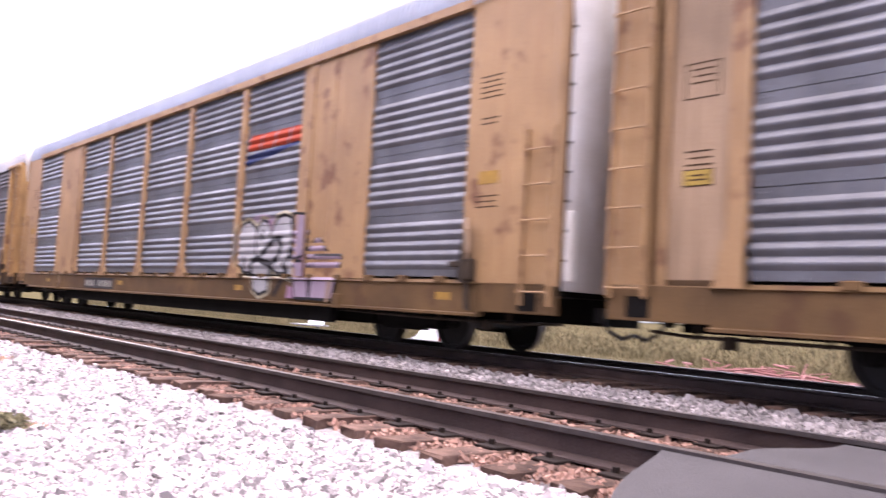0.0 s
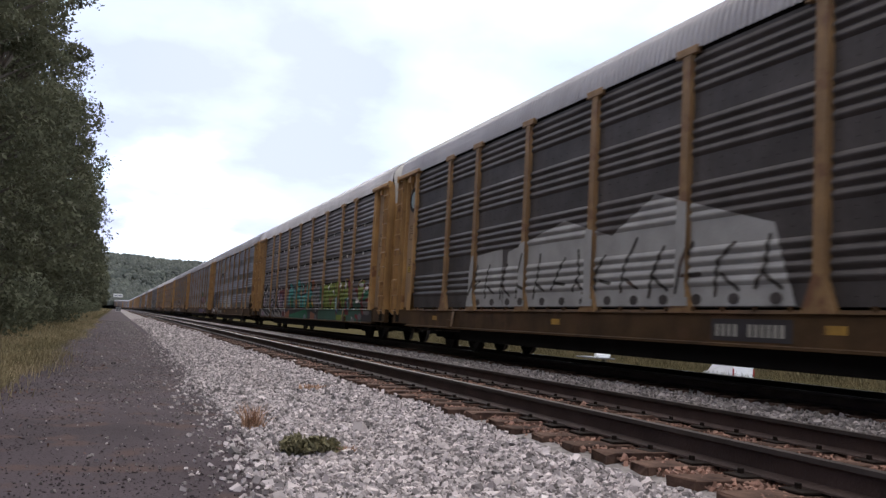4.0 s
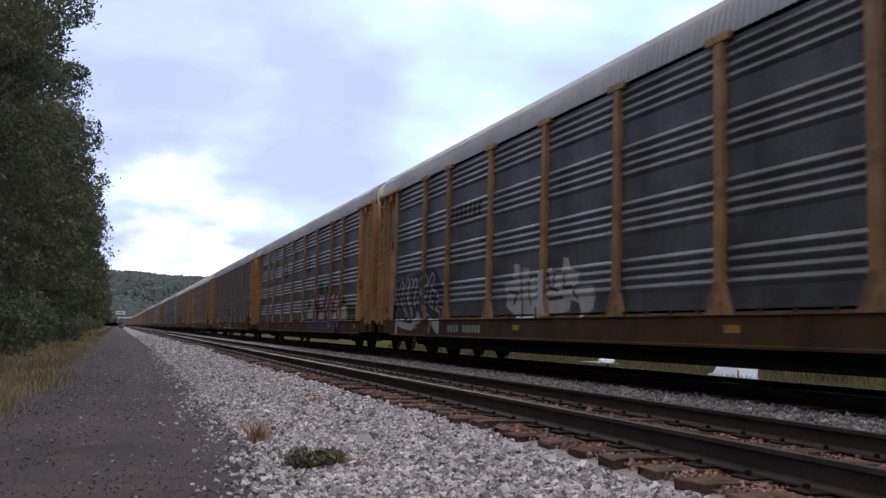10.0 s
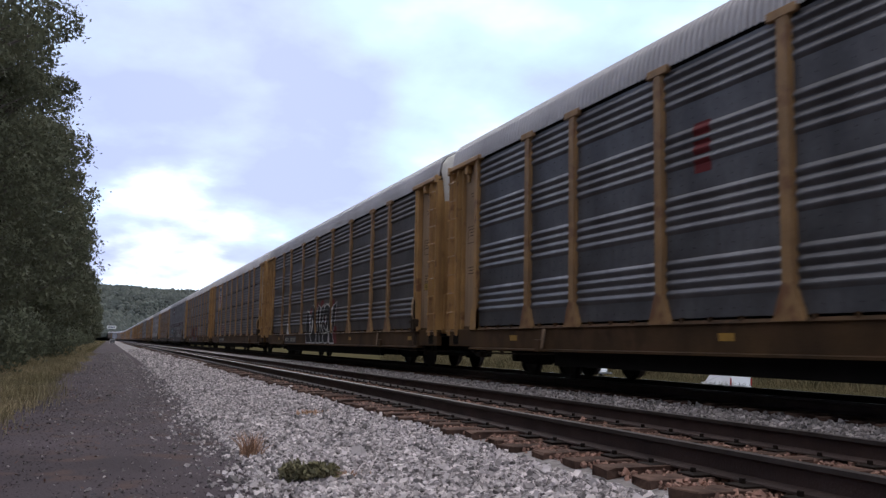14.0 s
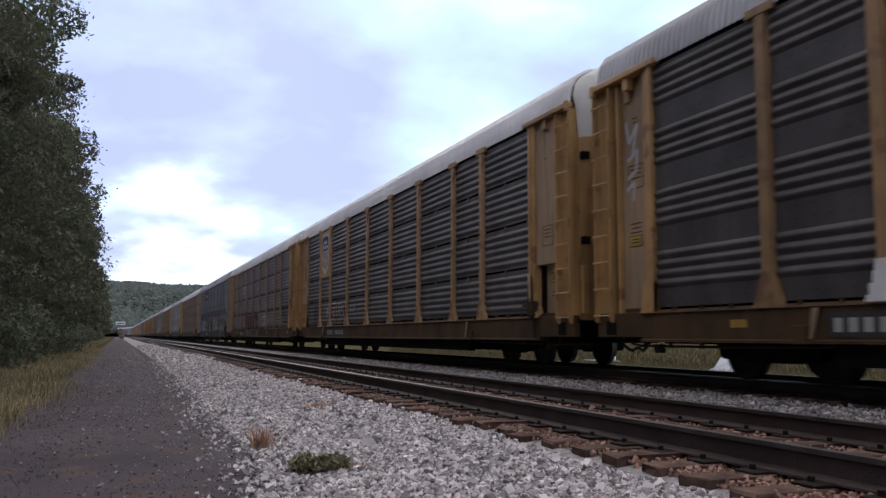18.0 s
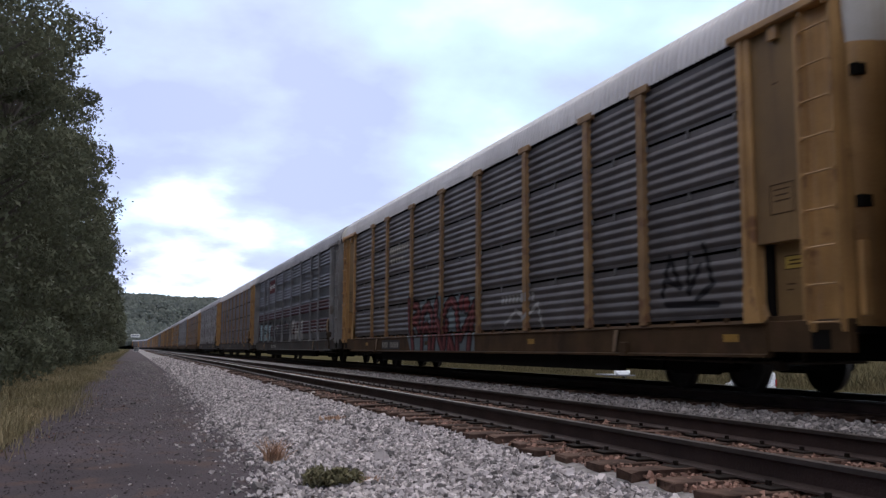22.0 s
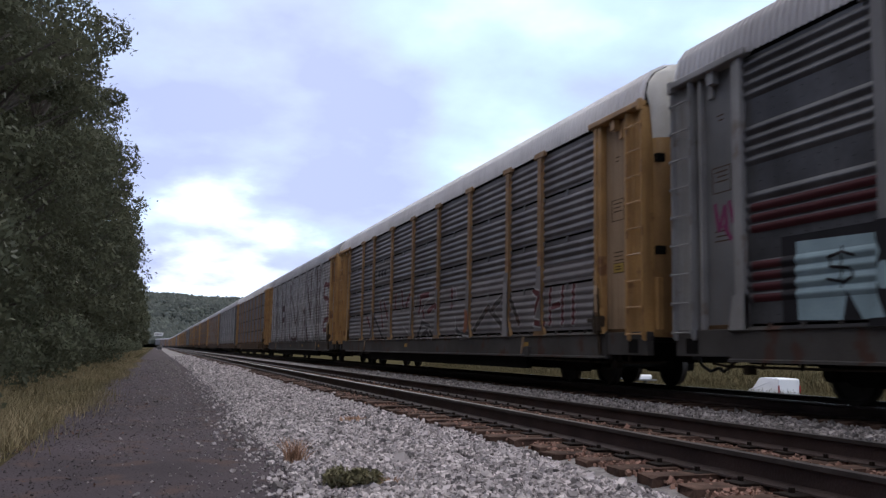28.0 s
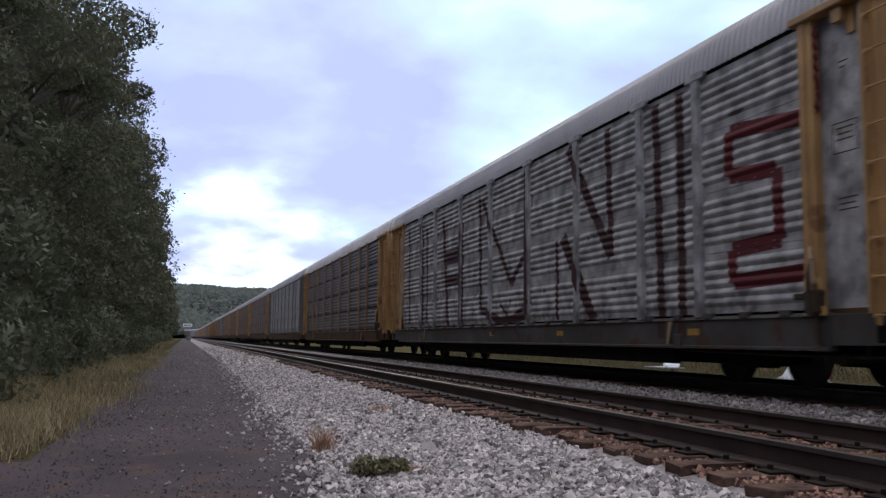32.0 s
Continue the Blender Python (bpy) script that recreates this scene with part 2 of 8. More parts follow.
TIE = mat("weathered tie wood", (0.145, 0.092, 0.07), (0.045, 0.029, 0.024), 0.95, scale=6.0, bump=0.5, bump_scale=30, spread=0.3, spec=0.1)
PLATE = mat("rusty tie plate", (0.022, 0.015, 0.012), (0.009, 0.007, 0.006), 0.9, 0.0, scale=9.0, spec=0.1)
STONE = mat("crushed limestone", (0.55, 0.505, 0.505), (0.33, 0.30, 0.30), 0.9, scale=6.0, fine=90, spread=0.75, island=True)
DULL_STONE = mat("dull crushed limestone", (0.33, 0.30, 0.295), (0.17, 0.155, 0.152), 0.9, scale=6.0, fine=90, spread=0.6, island=True)
RUSTY_STONE = mat("rust-stained crushed stone", (0.34, 0.205, 0.155), (0.18, 0.105, 0.08), 0.9, scale=6.0, fine=90, spread=0.5, island=True)
BED = mat("ballast bed", (0.34, 0.315, 0.31), (0.18, 0.165, 0.163), 0.95, scale=14.0, fine=60, contrast=0.35, bump=1.0, bump_scale=25)
RUSTY_BED = mat("rust-stained ballast bed", (0.23, 0.14, 0.108), (0.12, 0.072, 0.056), 0.95, scale=9.0, fine=60, bump=1.0, bump_scale=25, spec=0.1)
# The shade under the train is painted into this dark bed colour.
SHADED_BED = mat("ballast bed with the train's shade in its colour", (0.035, 0.03, 0.028), (0.015, 0.013, 0.012), 0.95, scale=9.0, fine=60, bump=1.0, bump_scale=25, spec=0.1)
PATH = mat("dark gritty track", (0.092, 0.074, 0.084), (0.049, 0.039, 0.045), 1.0, scale=0.7, fine=35, contrast=0.45, bump=0.6, bump_scale=40, spec=0.2, rust=(0.088, 0.058, 0.052), rust_amount=0.25)
ASPHALT = mat("crossing asphalt", (0.048, 0.045, 0.048), (0.027, 0.025, 0.027), 0.85, scale=2.0, fine=120, bump=0.5, bump_scale=90)
EARTH = mat("grassy field soil", (0.10, 0.082, 0.046), (0.055, 0.052, 0.028), 1.0, scale=0.15, fine=4, bump=0.4, bump_scale=3, spec=0.0)
GRASS = mat("tall grass blades", (0.15, 0.120, 0.066), (0.07, 0.062, 0.033), 0.95, scale=0.25, fine=1.5, contrast=0.4, spread=0.35, island=True, spec=0.0)
VERGE = mat("verge grass blades", (0.46, 0.375, 0.24), (0.23, 0.205, 0.12), 0.95, scale=0.5, fine=1.5, contrast=0.4, spread=0.35, island=True, spec=0.0)
LEAF = mat("oak leaves", (0.132, 0.136, 0.088), (0.082, 0.086, 0.058), 0.6, scale=0.5, fine=2.0, spread=0.22, island=True, spec=0.05)
SHRUB = mat("pale shrub leaves", (0.175, 0.185, 0.125), (0.105, 0.114, 0.08), 0.6, scale=0.5, fine=2.0, spread=0.25, island=True, spec=0.05)


def lets_light_through(m, share):
    """Thin leaves: part of the light that falls on one side leaves by the other."""
    nt = m.node_tree
    p, out = nt.nodes["Principled BSDF"], nt.nodes["Material Output"]
    thin, both = nt.nodes.new("ShaderNodeBsdfTranslucent"), nt.nodes.new("ShaderNodeMixShader")
    both.inputs[0].default_value = share
    nt.links.new(p.inputs["Base Color"].links[0].from_socket, thin.inputs["Color"])
    nt.links.new(p.outputs[0], both.inputs[1])
    nt.links.new(thin.outputs[0], both.inputs[2])
    nt.links.new(both.outputs[0], out.inputs["Surface"])


lets_light_through(LEAF, 0.3)
lets_light_through(SHRUB, 0.3)
BARK = mat("grey bark", (0.11, 0.09, 0.075), (0.05, 0.042, 0.036), 0.95, scale=8.0, bump=0.6, bump_scale=20)
FOREST = mat("far forest", (0.088, 0.098, 0.08), (0.05, 0.058, 0.052), 0.95, scale=0.05, fine=0.3, contrast=0.35, spread=0.3, island=True)
LITTER = mat("fallen brown leaves", (0.17, 0.095, 0.068), (0.11, 0.064, 0.05), 0.9, scale=6, spread=0.35, island=True, spec=0.1)
GRIT = mat("dark brown grit", (0.080, 0.064, 0.071), (0.042, 0.034, 0.038), 0.95, scale=9, spread=0.4, island=True)
WEED = mat("olive weed leaves", (0.235, 0.215, 0.115), (0.105, 0.098, 0.052), 0.8, scale=9, spread=0.4, island=True)
DRY = mat("dry orange grass", (0.56, 0.37, 0.25), (0.38, 0.24, 0.16), 0.9, scale=9, spread=0.3, island=True)
SIGN_YELLOW = mat("reflective yellow patch", (0.40, 0.235, 0.03), (0.2, 0.115, 0.02), 0.7, scale=5.0)
LEVER = mat("greasy brown casting", (0.05, 0.035, 0.022), (0.02, 0.015, 0.011), 0.7, scale=4.0, spec=0.2)
DATA_YELLOW = mat("dull yellow label", (0.42, 0.30, 0.05), (0.25, 0.17, 0.03), 0.7, scale=3.0)
RUBBER = mat("black rubber", (0.02, 0.02, 0.02), (0.012, 0.012, 0.012), 0.7)


# ---- mesh helpers ----
def mesh_of(bm, name, *materials):
    me = bpy.data.meshes.new(name)
    bm.to_mesh(me)
    bm.free()
    for m in materials:
        me.materials.append(m)
    return me


def child(name, me, parent, at=None, label=""):
    """Links a finished mesh as a part under a thing or a part; parts may share a mesh."""
    ob = new(name, me)
    ob.parent = parent
    if at is not None:
        ob.matrix_basis = at
    return tagged(ob, label) if label else ob


def part(name, bm, material, parent, label="", at=None):
    return child(name, mesh_of(bm, name, *(material if isinstance(material, (tuple, list)) else (material,))), parent, at, label)


def box(bm, x0, x1, y0, y1, z0, z1, bevel=0.0, index=0):
    vs = [bm.verts.new(c) for c in ((x0, y0, z0), (x1, y0, z0), (x1, y1, z0), (x0, y1, z0), (x0, y0, z1), (x1, y0, z1), (x1, y1, z1), (x0, y1, z1))]
    fs = [bm.faces.new([vs[i] for i in q]) for q in ((3, 2, 1, 0), (4, 5, 6, 7), (0, 1, 5, 4), (1, 2, 6, 5), (2, 3, 7, 6), (3, 0, 4, 7))]
    for f in fs:
        f.material_index = index
    if bevel:
        bmesh.ops.bevel(bm, geom=list({e for f in fs for e in f.edges}), offset=bevel, segments=1, affect="EDGES")
    return fs


def boxes(*rows, bevel=0.0):
    bm = bmesh.new()
    for r in rows:
        box(bm, *r[:6], bevel=bevel, index=r[6] if len(r) > 6 else 0)
    return bm


def rod(bm, a, b, r, n=8, r2=None, index=0, caps=True):
    a, b = Vector(a), Vector(b)
    q = (b - a).to_track_quat("Z", "Y")
    rings = []
    for c, rad in ((a, r), (b, r if r2 is None else r2)):
        rings.append([bm.verts.new(c + q @ Vector((rad * math.cos(2 * math.pi * i / n), rad * math.sin(2 * math.pi * i / n), 0))) for i in range(n)])
    for i in range(n):
        bm.faces.new((rings[0][i], rings[0][(i + 1) % n], rings[1][(i + 1) % n], rings[1][i])).material_index = index
    if caps:
        bm.faces.new(rings[0][::-1]).material_index = index
        bm.faces.new(rings[1]).material_index = index
    return bm


def tube(points, r, n=7):
    bm = bmesh.new()
    for a, b in zip(points, points[1:]):
        rod(bm, a, b, r, n)
    return bm


def swept(bm, profile, y0, y1, closed=False, index=0):
    """A profile of (x, z) drawn out along y."""
    a = [bm.verts.new((x, y0, z)) for x, z in profile]
    b = [bm.verts.new((x, y1, z)) for x, z in profile]
    k = len(profile)
    for i in range(k if closed else k - 1):
        j = (i + 1) % k
        bm.faces.new((a[i], a[j], b[j], b[i])).material_index = index
    if closed:
        bm.faces.new(a[::-1]).material_index = index
        bm.faces.new(b).material_index = index


def raw_mesh(name, verts, faces, *materials):
    me = bpy.data.meshes.new(name)
    me.from_pydata([tuple(v) for v in verts] if not isinstance(verts, list) else verts, [], faces)
    for m in materials:
        me.materials.append(m)
    return me


def quick_mesh(name, verts, faces, material, smooth=False, normals=None):
    """verts (n, 3) and faces (m, k) as arrays."""
    me = bpy.data.meshes.new(name)
    k = faces.shape[1]
    me.vertices.add(len(verts))
    me.vertices.foreach_set("co", np.ascontiguousarray(verts, dtype=np.float32).ravel())
    me.loops.add(faces.size)
    me.loops.foreach_set("vertex_index", np.ascontiguousarray(faces, dtype=np.int32).ravel())
    me.polygons.add(len(faces))
    me.polygons.foreach_set("loop_start", np.arange(0, faces.size, k, dtype=np.int32))
    me.polygons.foreach_set("use_smooth", np.full(len(faces), smooth))
    me.update(calc_edges=True)
    if normals is not None:
        me.normals_split_custom_set_from_vertices(normals.tolist())
    me.materials.append(material)
    return me


# ---- ground ----
NEAR, FAR = 4.43, 9.60           # centre lines of the empty near track and of the train's track


def ground_height(x, y):
    """Path at the left, ballast shoulder up to the ties, a lower field beyond the far track."""
    pts = [(-400, -0.2), (-12, -0.25), (-3.0, -0.40), (-1.2, -0.42), (1.0, -0.42), (1.9, -0.39), (3.0, -0.26), (3.25, -0.225), (5.9, -0.225), (6.4, -0.27),
           (7.6, -0.27), (8.2, -0.225), (11.0, -0.225), (11.6, -0.35), (13.5, -1.2), (30, -2.0), (45, -2.5), (120, -3.0), (2500, -3.0)]
    return float(np.interp(x, [p[0] for p in pts], [p[1] for p in pts]))


def ground():
    xs = [-2500, -400, -60, -12, -6, -3, -2, -1.2, -0.6, 0, 0.5, 1, 1.45, 1.9, 2.45, 3, 3.25, 3.35, 5.65, 5.9, 6.4, 7.6, 8.2, 8.35, 10.85, 11, 11.6, 12.5, 13.5, 20, 40, 120, 600, 2500]
    ys = [-2500, -300, -60, -20, -8, -4, 0, 2, 4, 6, 8, 10, 13, 17, 22, 30, 45, 70, 110, 200, 400, 900, 2500]
    verts = []
    for y in ys:
        for x in xs:
            verts.append((x, y, ground_height(x, y) + (0.012 * noise.noise((x * 1.3, y * 0.7, 0)) if -3 < x < 3.3 and abs(y) < 60 else 0)))
    w = len(xs)
    bm = bmesh.new()
    vs = [bm.verts.new(v) for v in verts]
    for j in range(len(ys) - 1):
        for i in range(w - 1):
            f = bm.faces.new((vs[j * w + i], vs[j * w + i + 1], vs[(j + 1) * w + i + 1], vs[(j + 1) * w + i]))
            x = (xs[i] + xs[i + 1]) / 2
            # index 4: bed of the train's track, darkened for the train's shade
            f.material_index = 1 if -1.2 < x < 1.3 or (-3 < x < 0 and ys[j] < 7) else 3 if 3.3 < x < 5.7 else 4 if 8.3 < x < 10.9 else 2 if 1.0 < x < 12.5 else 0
            f.smooth = True
    return tagged(new("ground", mesh_of(bm, "ground", EARTH, PATH, BED, RUSTY_BED, SHADED_BED)), "flat ground with a gritty track and pale ballast under the rails", "ground", kind="structure")


ground()


def rail_profile(xc):
    """A flat-bottomed rail, head at z = 0."""
    half = [(0.036, 0.0), (0.037, -0.028), (0.009, -0.045), (0.009, -0.135), (0.070, -0.158), (0.072, -0.170)]
    return [(xc - x, z) for x, z in half[::-1]] + [(xc + x, z) for x, z in half]


def track(xc, name):
    top = tagged(new(name), "railway track of rusty rails on weathered wooden ties", "railway track", kind="structure")
    top.location = (xc, 0, 0)
    for side in (-1, 1):
        bm = bmesh.new()
        swept(bm, rail_profile(side * 0.735), -60, 560, closed=True)
        for f in bm.faces:
            if all(v.co.z > -0.03 for v in f.verts):
                f.material_index = 1
        part("rail", bm, (RAIL, TREAD), top)
    return top


near_track = track(NEAR, "track_near")
far_track = track(FAR, "track_far")


# ---- the train ----
PITCH = 27.2                     # metres from coupling to coupling
SIDE = -1.65                     # the near face of a car's sill
Z_SILL, Z_LOW, Z_TOP, Z_EAVE = 0.55, 1.05, 4.98, 5.13
POSTS = (-8.78, -6.90, -4.14, -1.38, 1.38, 4.14, 6.90, 8.78)
PANEL_END, RECESS, PLATE_END, LADDER, END = 11.35, 11.75, 12.48, 12.60, 13.16
TRUCK_Y = 9.4
POST_W, POST_OUT = 0.20, 0.075   # width, and how far a post stands out of the sheets


def corrugation(kind):
    """The outline of the side sheets from bottom to top, as (how far out, height)."""
    rows = []
    step = (Z_TOP - Z_LOW) / 4
    count, first, gap = {"split": (5, 0.17, 0.160), "plain": (4, 0.40, 0.152), "riveted": (5, 0.205, 0.148)}[kind]
    for i in range(4):
        z = Z_LOW + i * step
        if kind == "split":
            rows += [(-0.07, z), (-0.07, z + 0.044), (0.0, z + 0.046)]
        elif i == 0:
            rows += [(0.0, z + 0.035)]
        else:
            rows += [(0.0, z + 0.001)]
            if kind == "riveted":
                rows += [(-0.012, z + 0.003), (-0.012, z + 0.012), (0.0, z + 0.014)]
        k = 0.74 if kind == "split" else 0.92
        for j in range(count):
            c = z + first + j * gap
            rows += [(0.0, c - 0.066), (0.015 * k, c - 0.044), (0.031 * k, c - 0.018), (0.036 * k, c), (0.034 * k, c + 0.016), (0.021 * k, c + 0.042), (0.0, c + 0.072)]
        rows += [(0.0, z + step - 0.002)]
    return rows


CORR = {k: corrugation(k) for k in ("plain", "split", "riveted")}
SHEET_X = SIDE + 0.06            # where the flats of the sheets lie
CACHE = {}


def cached(key, build):
    if key not in CACHE:
        CACHE[key] = build()
    return CACHE[key]


def sheet_mesh(kind, width, material, row, clip):
    def build():
        step = (Z_TOP - Z_LOW) / 4
        lo, hi = Z_LOW + row * step - 1e-4, Z_LOW + (row + 1) * step + 1e-4
        pts = [(SHEET_X - o, z) for o, z in CORR[kind] if lo <= z <= hi] if kind == "split" else [(SHEET_X - o, z) for o, z in CORR[kind]]
        bm = bmesh.new()
        back = SHEET_X + 0.075
        swept(bm, pts + [(back, pts[-1][1]), (back, pts[0][1])], -width / 2, width / 2, closed=True)
        bmesh.ops.recalc_face_normals(bm, faces=bm.faces)
        if kind == "split" and row < 3:          # hinge clips on the seam
            for y, h in ((-0.03, 0.09), (width / 2 - 0.17, 0.07), (-width / 2 + 0.11, 0.07)):
                box(bm, SHEET_X - 0.03, SHEET_X, y, y + 0.045, hi - h, hi + h * 0.4, bevel=0.006, index=1)
        if kind == "riveted":
            step = (Z_TOP - Z_LOW) / 4
            for i in range(4):
                for z in (0.055, step - 0.055):
                    for y in np.arange(-width / 2 + 0.25, width / 2 - 0.1, 0.42):
                        box(bm, SHEET_X - 0.012, SHEET_X, y, y + 0.022, Z_LOW + i * step + z, Z_LOW + i * step + z + 0.022)
                    for y in (-width / 2 + 0.03, width / 2 - 0.06):
                        box(bm, SHEET_X - 0.022, SHEET_X, y, y + 0.03, Z_LOW + i * step + z, Z_LOW + i * step + z + 0.03, index=1)
        if kind == "plain":                      # small dark vent holes along the flats
            for i in range(4):
                for y in np.arange(-width / 2 + 0.2, width / 2 - 0.1, 0.29):
                    for z in (0.09, 0.25) if i else (0.16,):
                        box(bm, SHEET_X - 0.003, SHEET_X, y, y + 0.016, Z_LOW + i * step + z - 0.014, Z_LOW + i * step + z + 0.002, index=2)
        # seam recesses are blackened for the shade inside them
        if kind == "split":
            for f in bm.faces:
                if all(v.co.x > SHEET_X + 0.06 for v in f.verts) or (f.calc_center_median().x > SHEET_X + 0.02 and max(v.co.z for v in f.verts) - min(v.co.z for v in f.verts) < 0.004):
                    f.material_index = 2
        return mesh_of(bm, "side_panel", material, clip, BLACK)
    return cached(("sheet", kind, round(width, 2), material.name, clip.name, row if kind == "split" else 0), build)


def post_mesh(material, flared):
    def build():
        bm = bmesh.new()
        a, b = SHEET_X - POST_OUT, SHEET_X
        w = POST_W / 2
        box(bm, a, b, -w, w, Z_LOW - 0.02, Z_TOP, bevel=0.008)
        box(bm, a + 0.034, b, -w - 0.035, w + 0.035, Z_LOW - 0.02, Z_TOP)
        if flared:
            vs = [(-0.28, Z_LOW - 0.05), (0.28, Z_LOW - 0.05), (0.1, Z_LOW + 0.42), (-0.1, Z_LOW + 0.42)]
            f0 = [bm.verts.new((a - 0.006, y, z)) for y, z in vs]
            f1 = [bm.verts.new((b, y, z)) for y, z in vs]
            bm.faces.new(f0), bm.faces.new(f1[::-1])
            for i in range(4):
                bm.faces.new((f0[i], f1[i], f1[(i + 1) % 4], f0[(i + 1) % 4]))
        box(bm, a - 0.012, b, -0.27, 0.27, Z_TOP - 0.03, Z_TOP + 0.10, bevel=0.01)
        return mesh_of(bm, "post", material)
    return cached(("post", material.name, flared), build)


def roof_profile(k=1.0):
    half = [(-1.615, 5.03), (-1.60, 5.24), (-1.55, 5.45), (-1.42, 5.63), (-1.15, 5.78), (-0.6, 5.88), (0, 5.91)]
    return [(x * k, z if z < 5.2 else 5.2 + (z - 5.2) * k) for x, z in half] + [(-x * k, z if z < 5.2 else 5.2 + (z - 5.2) * k) for x, z in half[-2::-1]]


def roof_mesh(material, coarse):
    """A barrel roof of ribbed sheets: flat-topped ribs run across it."""
    def build():
        prof = roof_profile()
        pitch = 0.6 if coarse else 0.14
        rib = ((0.0, 0), (0.44, 0), (0.56, 1), (0.88, 1))
        ys = [(-END + 0.03 + (i + a) * pitch, b) for i in range(int((2 * END - 0.06) / pitch)) for a, b in rib] + [(END - 0.03, 0)]
        verts, faces = [], []
        for y, high in ys:
            lift = 0.042 * high
            for x, z in prof:
                verts.append((x * (1 + lift * 0.62), y, z + lift * (1 if z > 5.3 else 0.0)))
        k = len(prof)
        for j in range(len(ys) - 1):
            for i in range(k - 1):
                faces.append((j * k + i, (j + 1) * k + i, (j + 1) * k + i + 1, j * k + i + 1))
        return raw_mesh("roof", verts, faces, material)
    return cached(("roof", material.name, coarse), build)


def roof_seam_mesh():
    """An added black filler for the shaded gap between the roof and the top of the end door."""
    bm = bmesh.new()
    swept(bm, roof_profile(0.978), END - 0.10, END + 0.003, closed=True)
    bmesh.ops.recalc_face_normals(bm, faces=bm.faces)
    return mesh_of(bm, "roof_seam", BLACK)


def end_door_mesh(material, top):
    """A bowed clamshell door that closes the end of a car; its domed top is painted apart."""
    def build():
        bm = bmesh.new()
        fractions = (-1, -0.985, -0.94, -0.86, -0.7, -0.4, 0, 0.4, 0.7, 0.86, 0.94, 0.985, 1)

        def ring(z, wide, deep):
            return [bm.verts.new((1.47 * wide * a, END + 0.005 + 0.29 * deep * math.sqrt(1 - abs(a) ** 3), z)) for a in fractions]
        levels = [(0.93, 1, 1), (4.42, 1, 1), (4.42, 1, 1), (5.0, 1.04, 1), (5.23, 1.08, 1), (5.445, 1.048, 0.97), (5.62, 0.958, 0.92), (5.77, 0.775, 0.86), (5.868, 0.405, 0.8), (5.895, 0.02, 0.8)]
        rings = [ring(*v) for v in levels]
        for j in range(len(rings) - 1):
            if j == 1:
                continue
            a, b = rings[j], rings[j + 1]
            for i in range(len(fractions) - 1):
                f = bm.faces.new((a[i], a[i + 1], b[i + 1], b[i]))
                f.material_index, f.smooth = (1 if j > 1 else 0), j < 5
        bm.faces.new(rings[0])
        bmesh.ops.recalc_face_normals(bm, faces=bm.faces)
        return mesh_of(bm, "end_door", material, top)
    return cached(("door", material.name, top.name), build)


def door_slot_mesh(z):
    return cached(("slot", z), lambda: mesh_of(boxes((-1.478, -1.30, END + 0.045, END + 0.155, z, z + 0.15), bevel=0.006), "door_slot", BLACK))


def door_hatch_mesh(material):
    return cached(("hatch", material.name), lambda: mesh_of(boxes((-1.476, -1.36, END + 0.03, END + 0.13, 1.05, 1.95), bevel=0.01), "door_hatch", material))


def ladder(parent, material, y0, y1, sign, count=9):
    """Two thin stiles and their rungs on a car's corner."""
    low = 0.72 if count < 9 else 0.88
    high = low + count * 0.465 if count < 9 else 4.98

    def stile():
        return mesh_of(boxes((SIDE - 0.045, SIDE + 0.06, -0.014, 0.014, low, high), bevel=0.004), "stile", material)

    def rung():
        bm = bmesh.new()
        w = (y1 - y0) / 2
        rod(bm, (SIDE - 0.05, -w - 0.02, 0), (SIDE - 0.05, w + 0.02, 0), 0.013, 6)
        for e in (-w, w):
            box(bm, SIDE - 0.068, SIDE - 0.03, e - 0.02, e + 0.02, -0.025, 0.025)
        return mesh_of(bm, "rung", material)
    mid = (y0 + y1) / 2 * sign
    top = child("ladder", cached(("stile", material.name, count), stile), parent, pose(0, sign * y0, 0))
    child("stile", cached(("stile", material.name, count), stile), top, pose(0, sign * (y1 - y0), 0))
    me = cached(("rung", material.name, round(y1 - y0, 2)), rung)
    for i in range(count):
        child("rung", me, top, pose(0, mid - sign * y0, (0.98 if count == 9 else 0.9) + i * 0.465))


def truck_mesh():
    bm = bmesh.new()
    for s in (-1, 1):
        x0, x1 = (s * 1.06 - 0.07, s * 1.06 + 0.07)
        prof = [(-1.15, 0.50), (-1.08, 0.66), (-0.55, 0.72), (-0.3, 0.80), (0.3, 0.80), (0.55, 0.72), (1.08, 0.66), (1.15, 0.50), (0.85, 0.40), (0.5, 0.26), (-0.5, 0.26), (-0.85, 0.40)]
        a = [bm.verts.new((x0, y, z)) for y, z in prof]
        b = [bm.verts.new((x1, y, z)) for y, z in prof]
        bm.faces.new(a[::-1]), bm.faces.new(b)
        for i in range(len(prof)):
            j = (i + 1) % len(prof)
            bm.faces.new((a[i], a[j], b[j], b[i]))
        for y in (-0.87, 0.87):
            rod(bm, (s * 0.98, y, 0.42), (s * 1.2, y, 0.42), 0.12, 12)
    box(bm, -1.0, 1.0, -0.22, 0.22, 0.42, 0.82)
    bmesh.ops.recalc_face_normals(bm, faces=bm.faces)
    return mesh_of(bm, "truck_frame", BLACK)


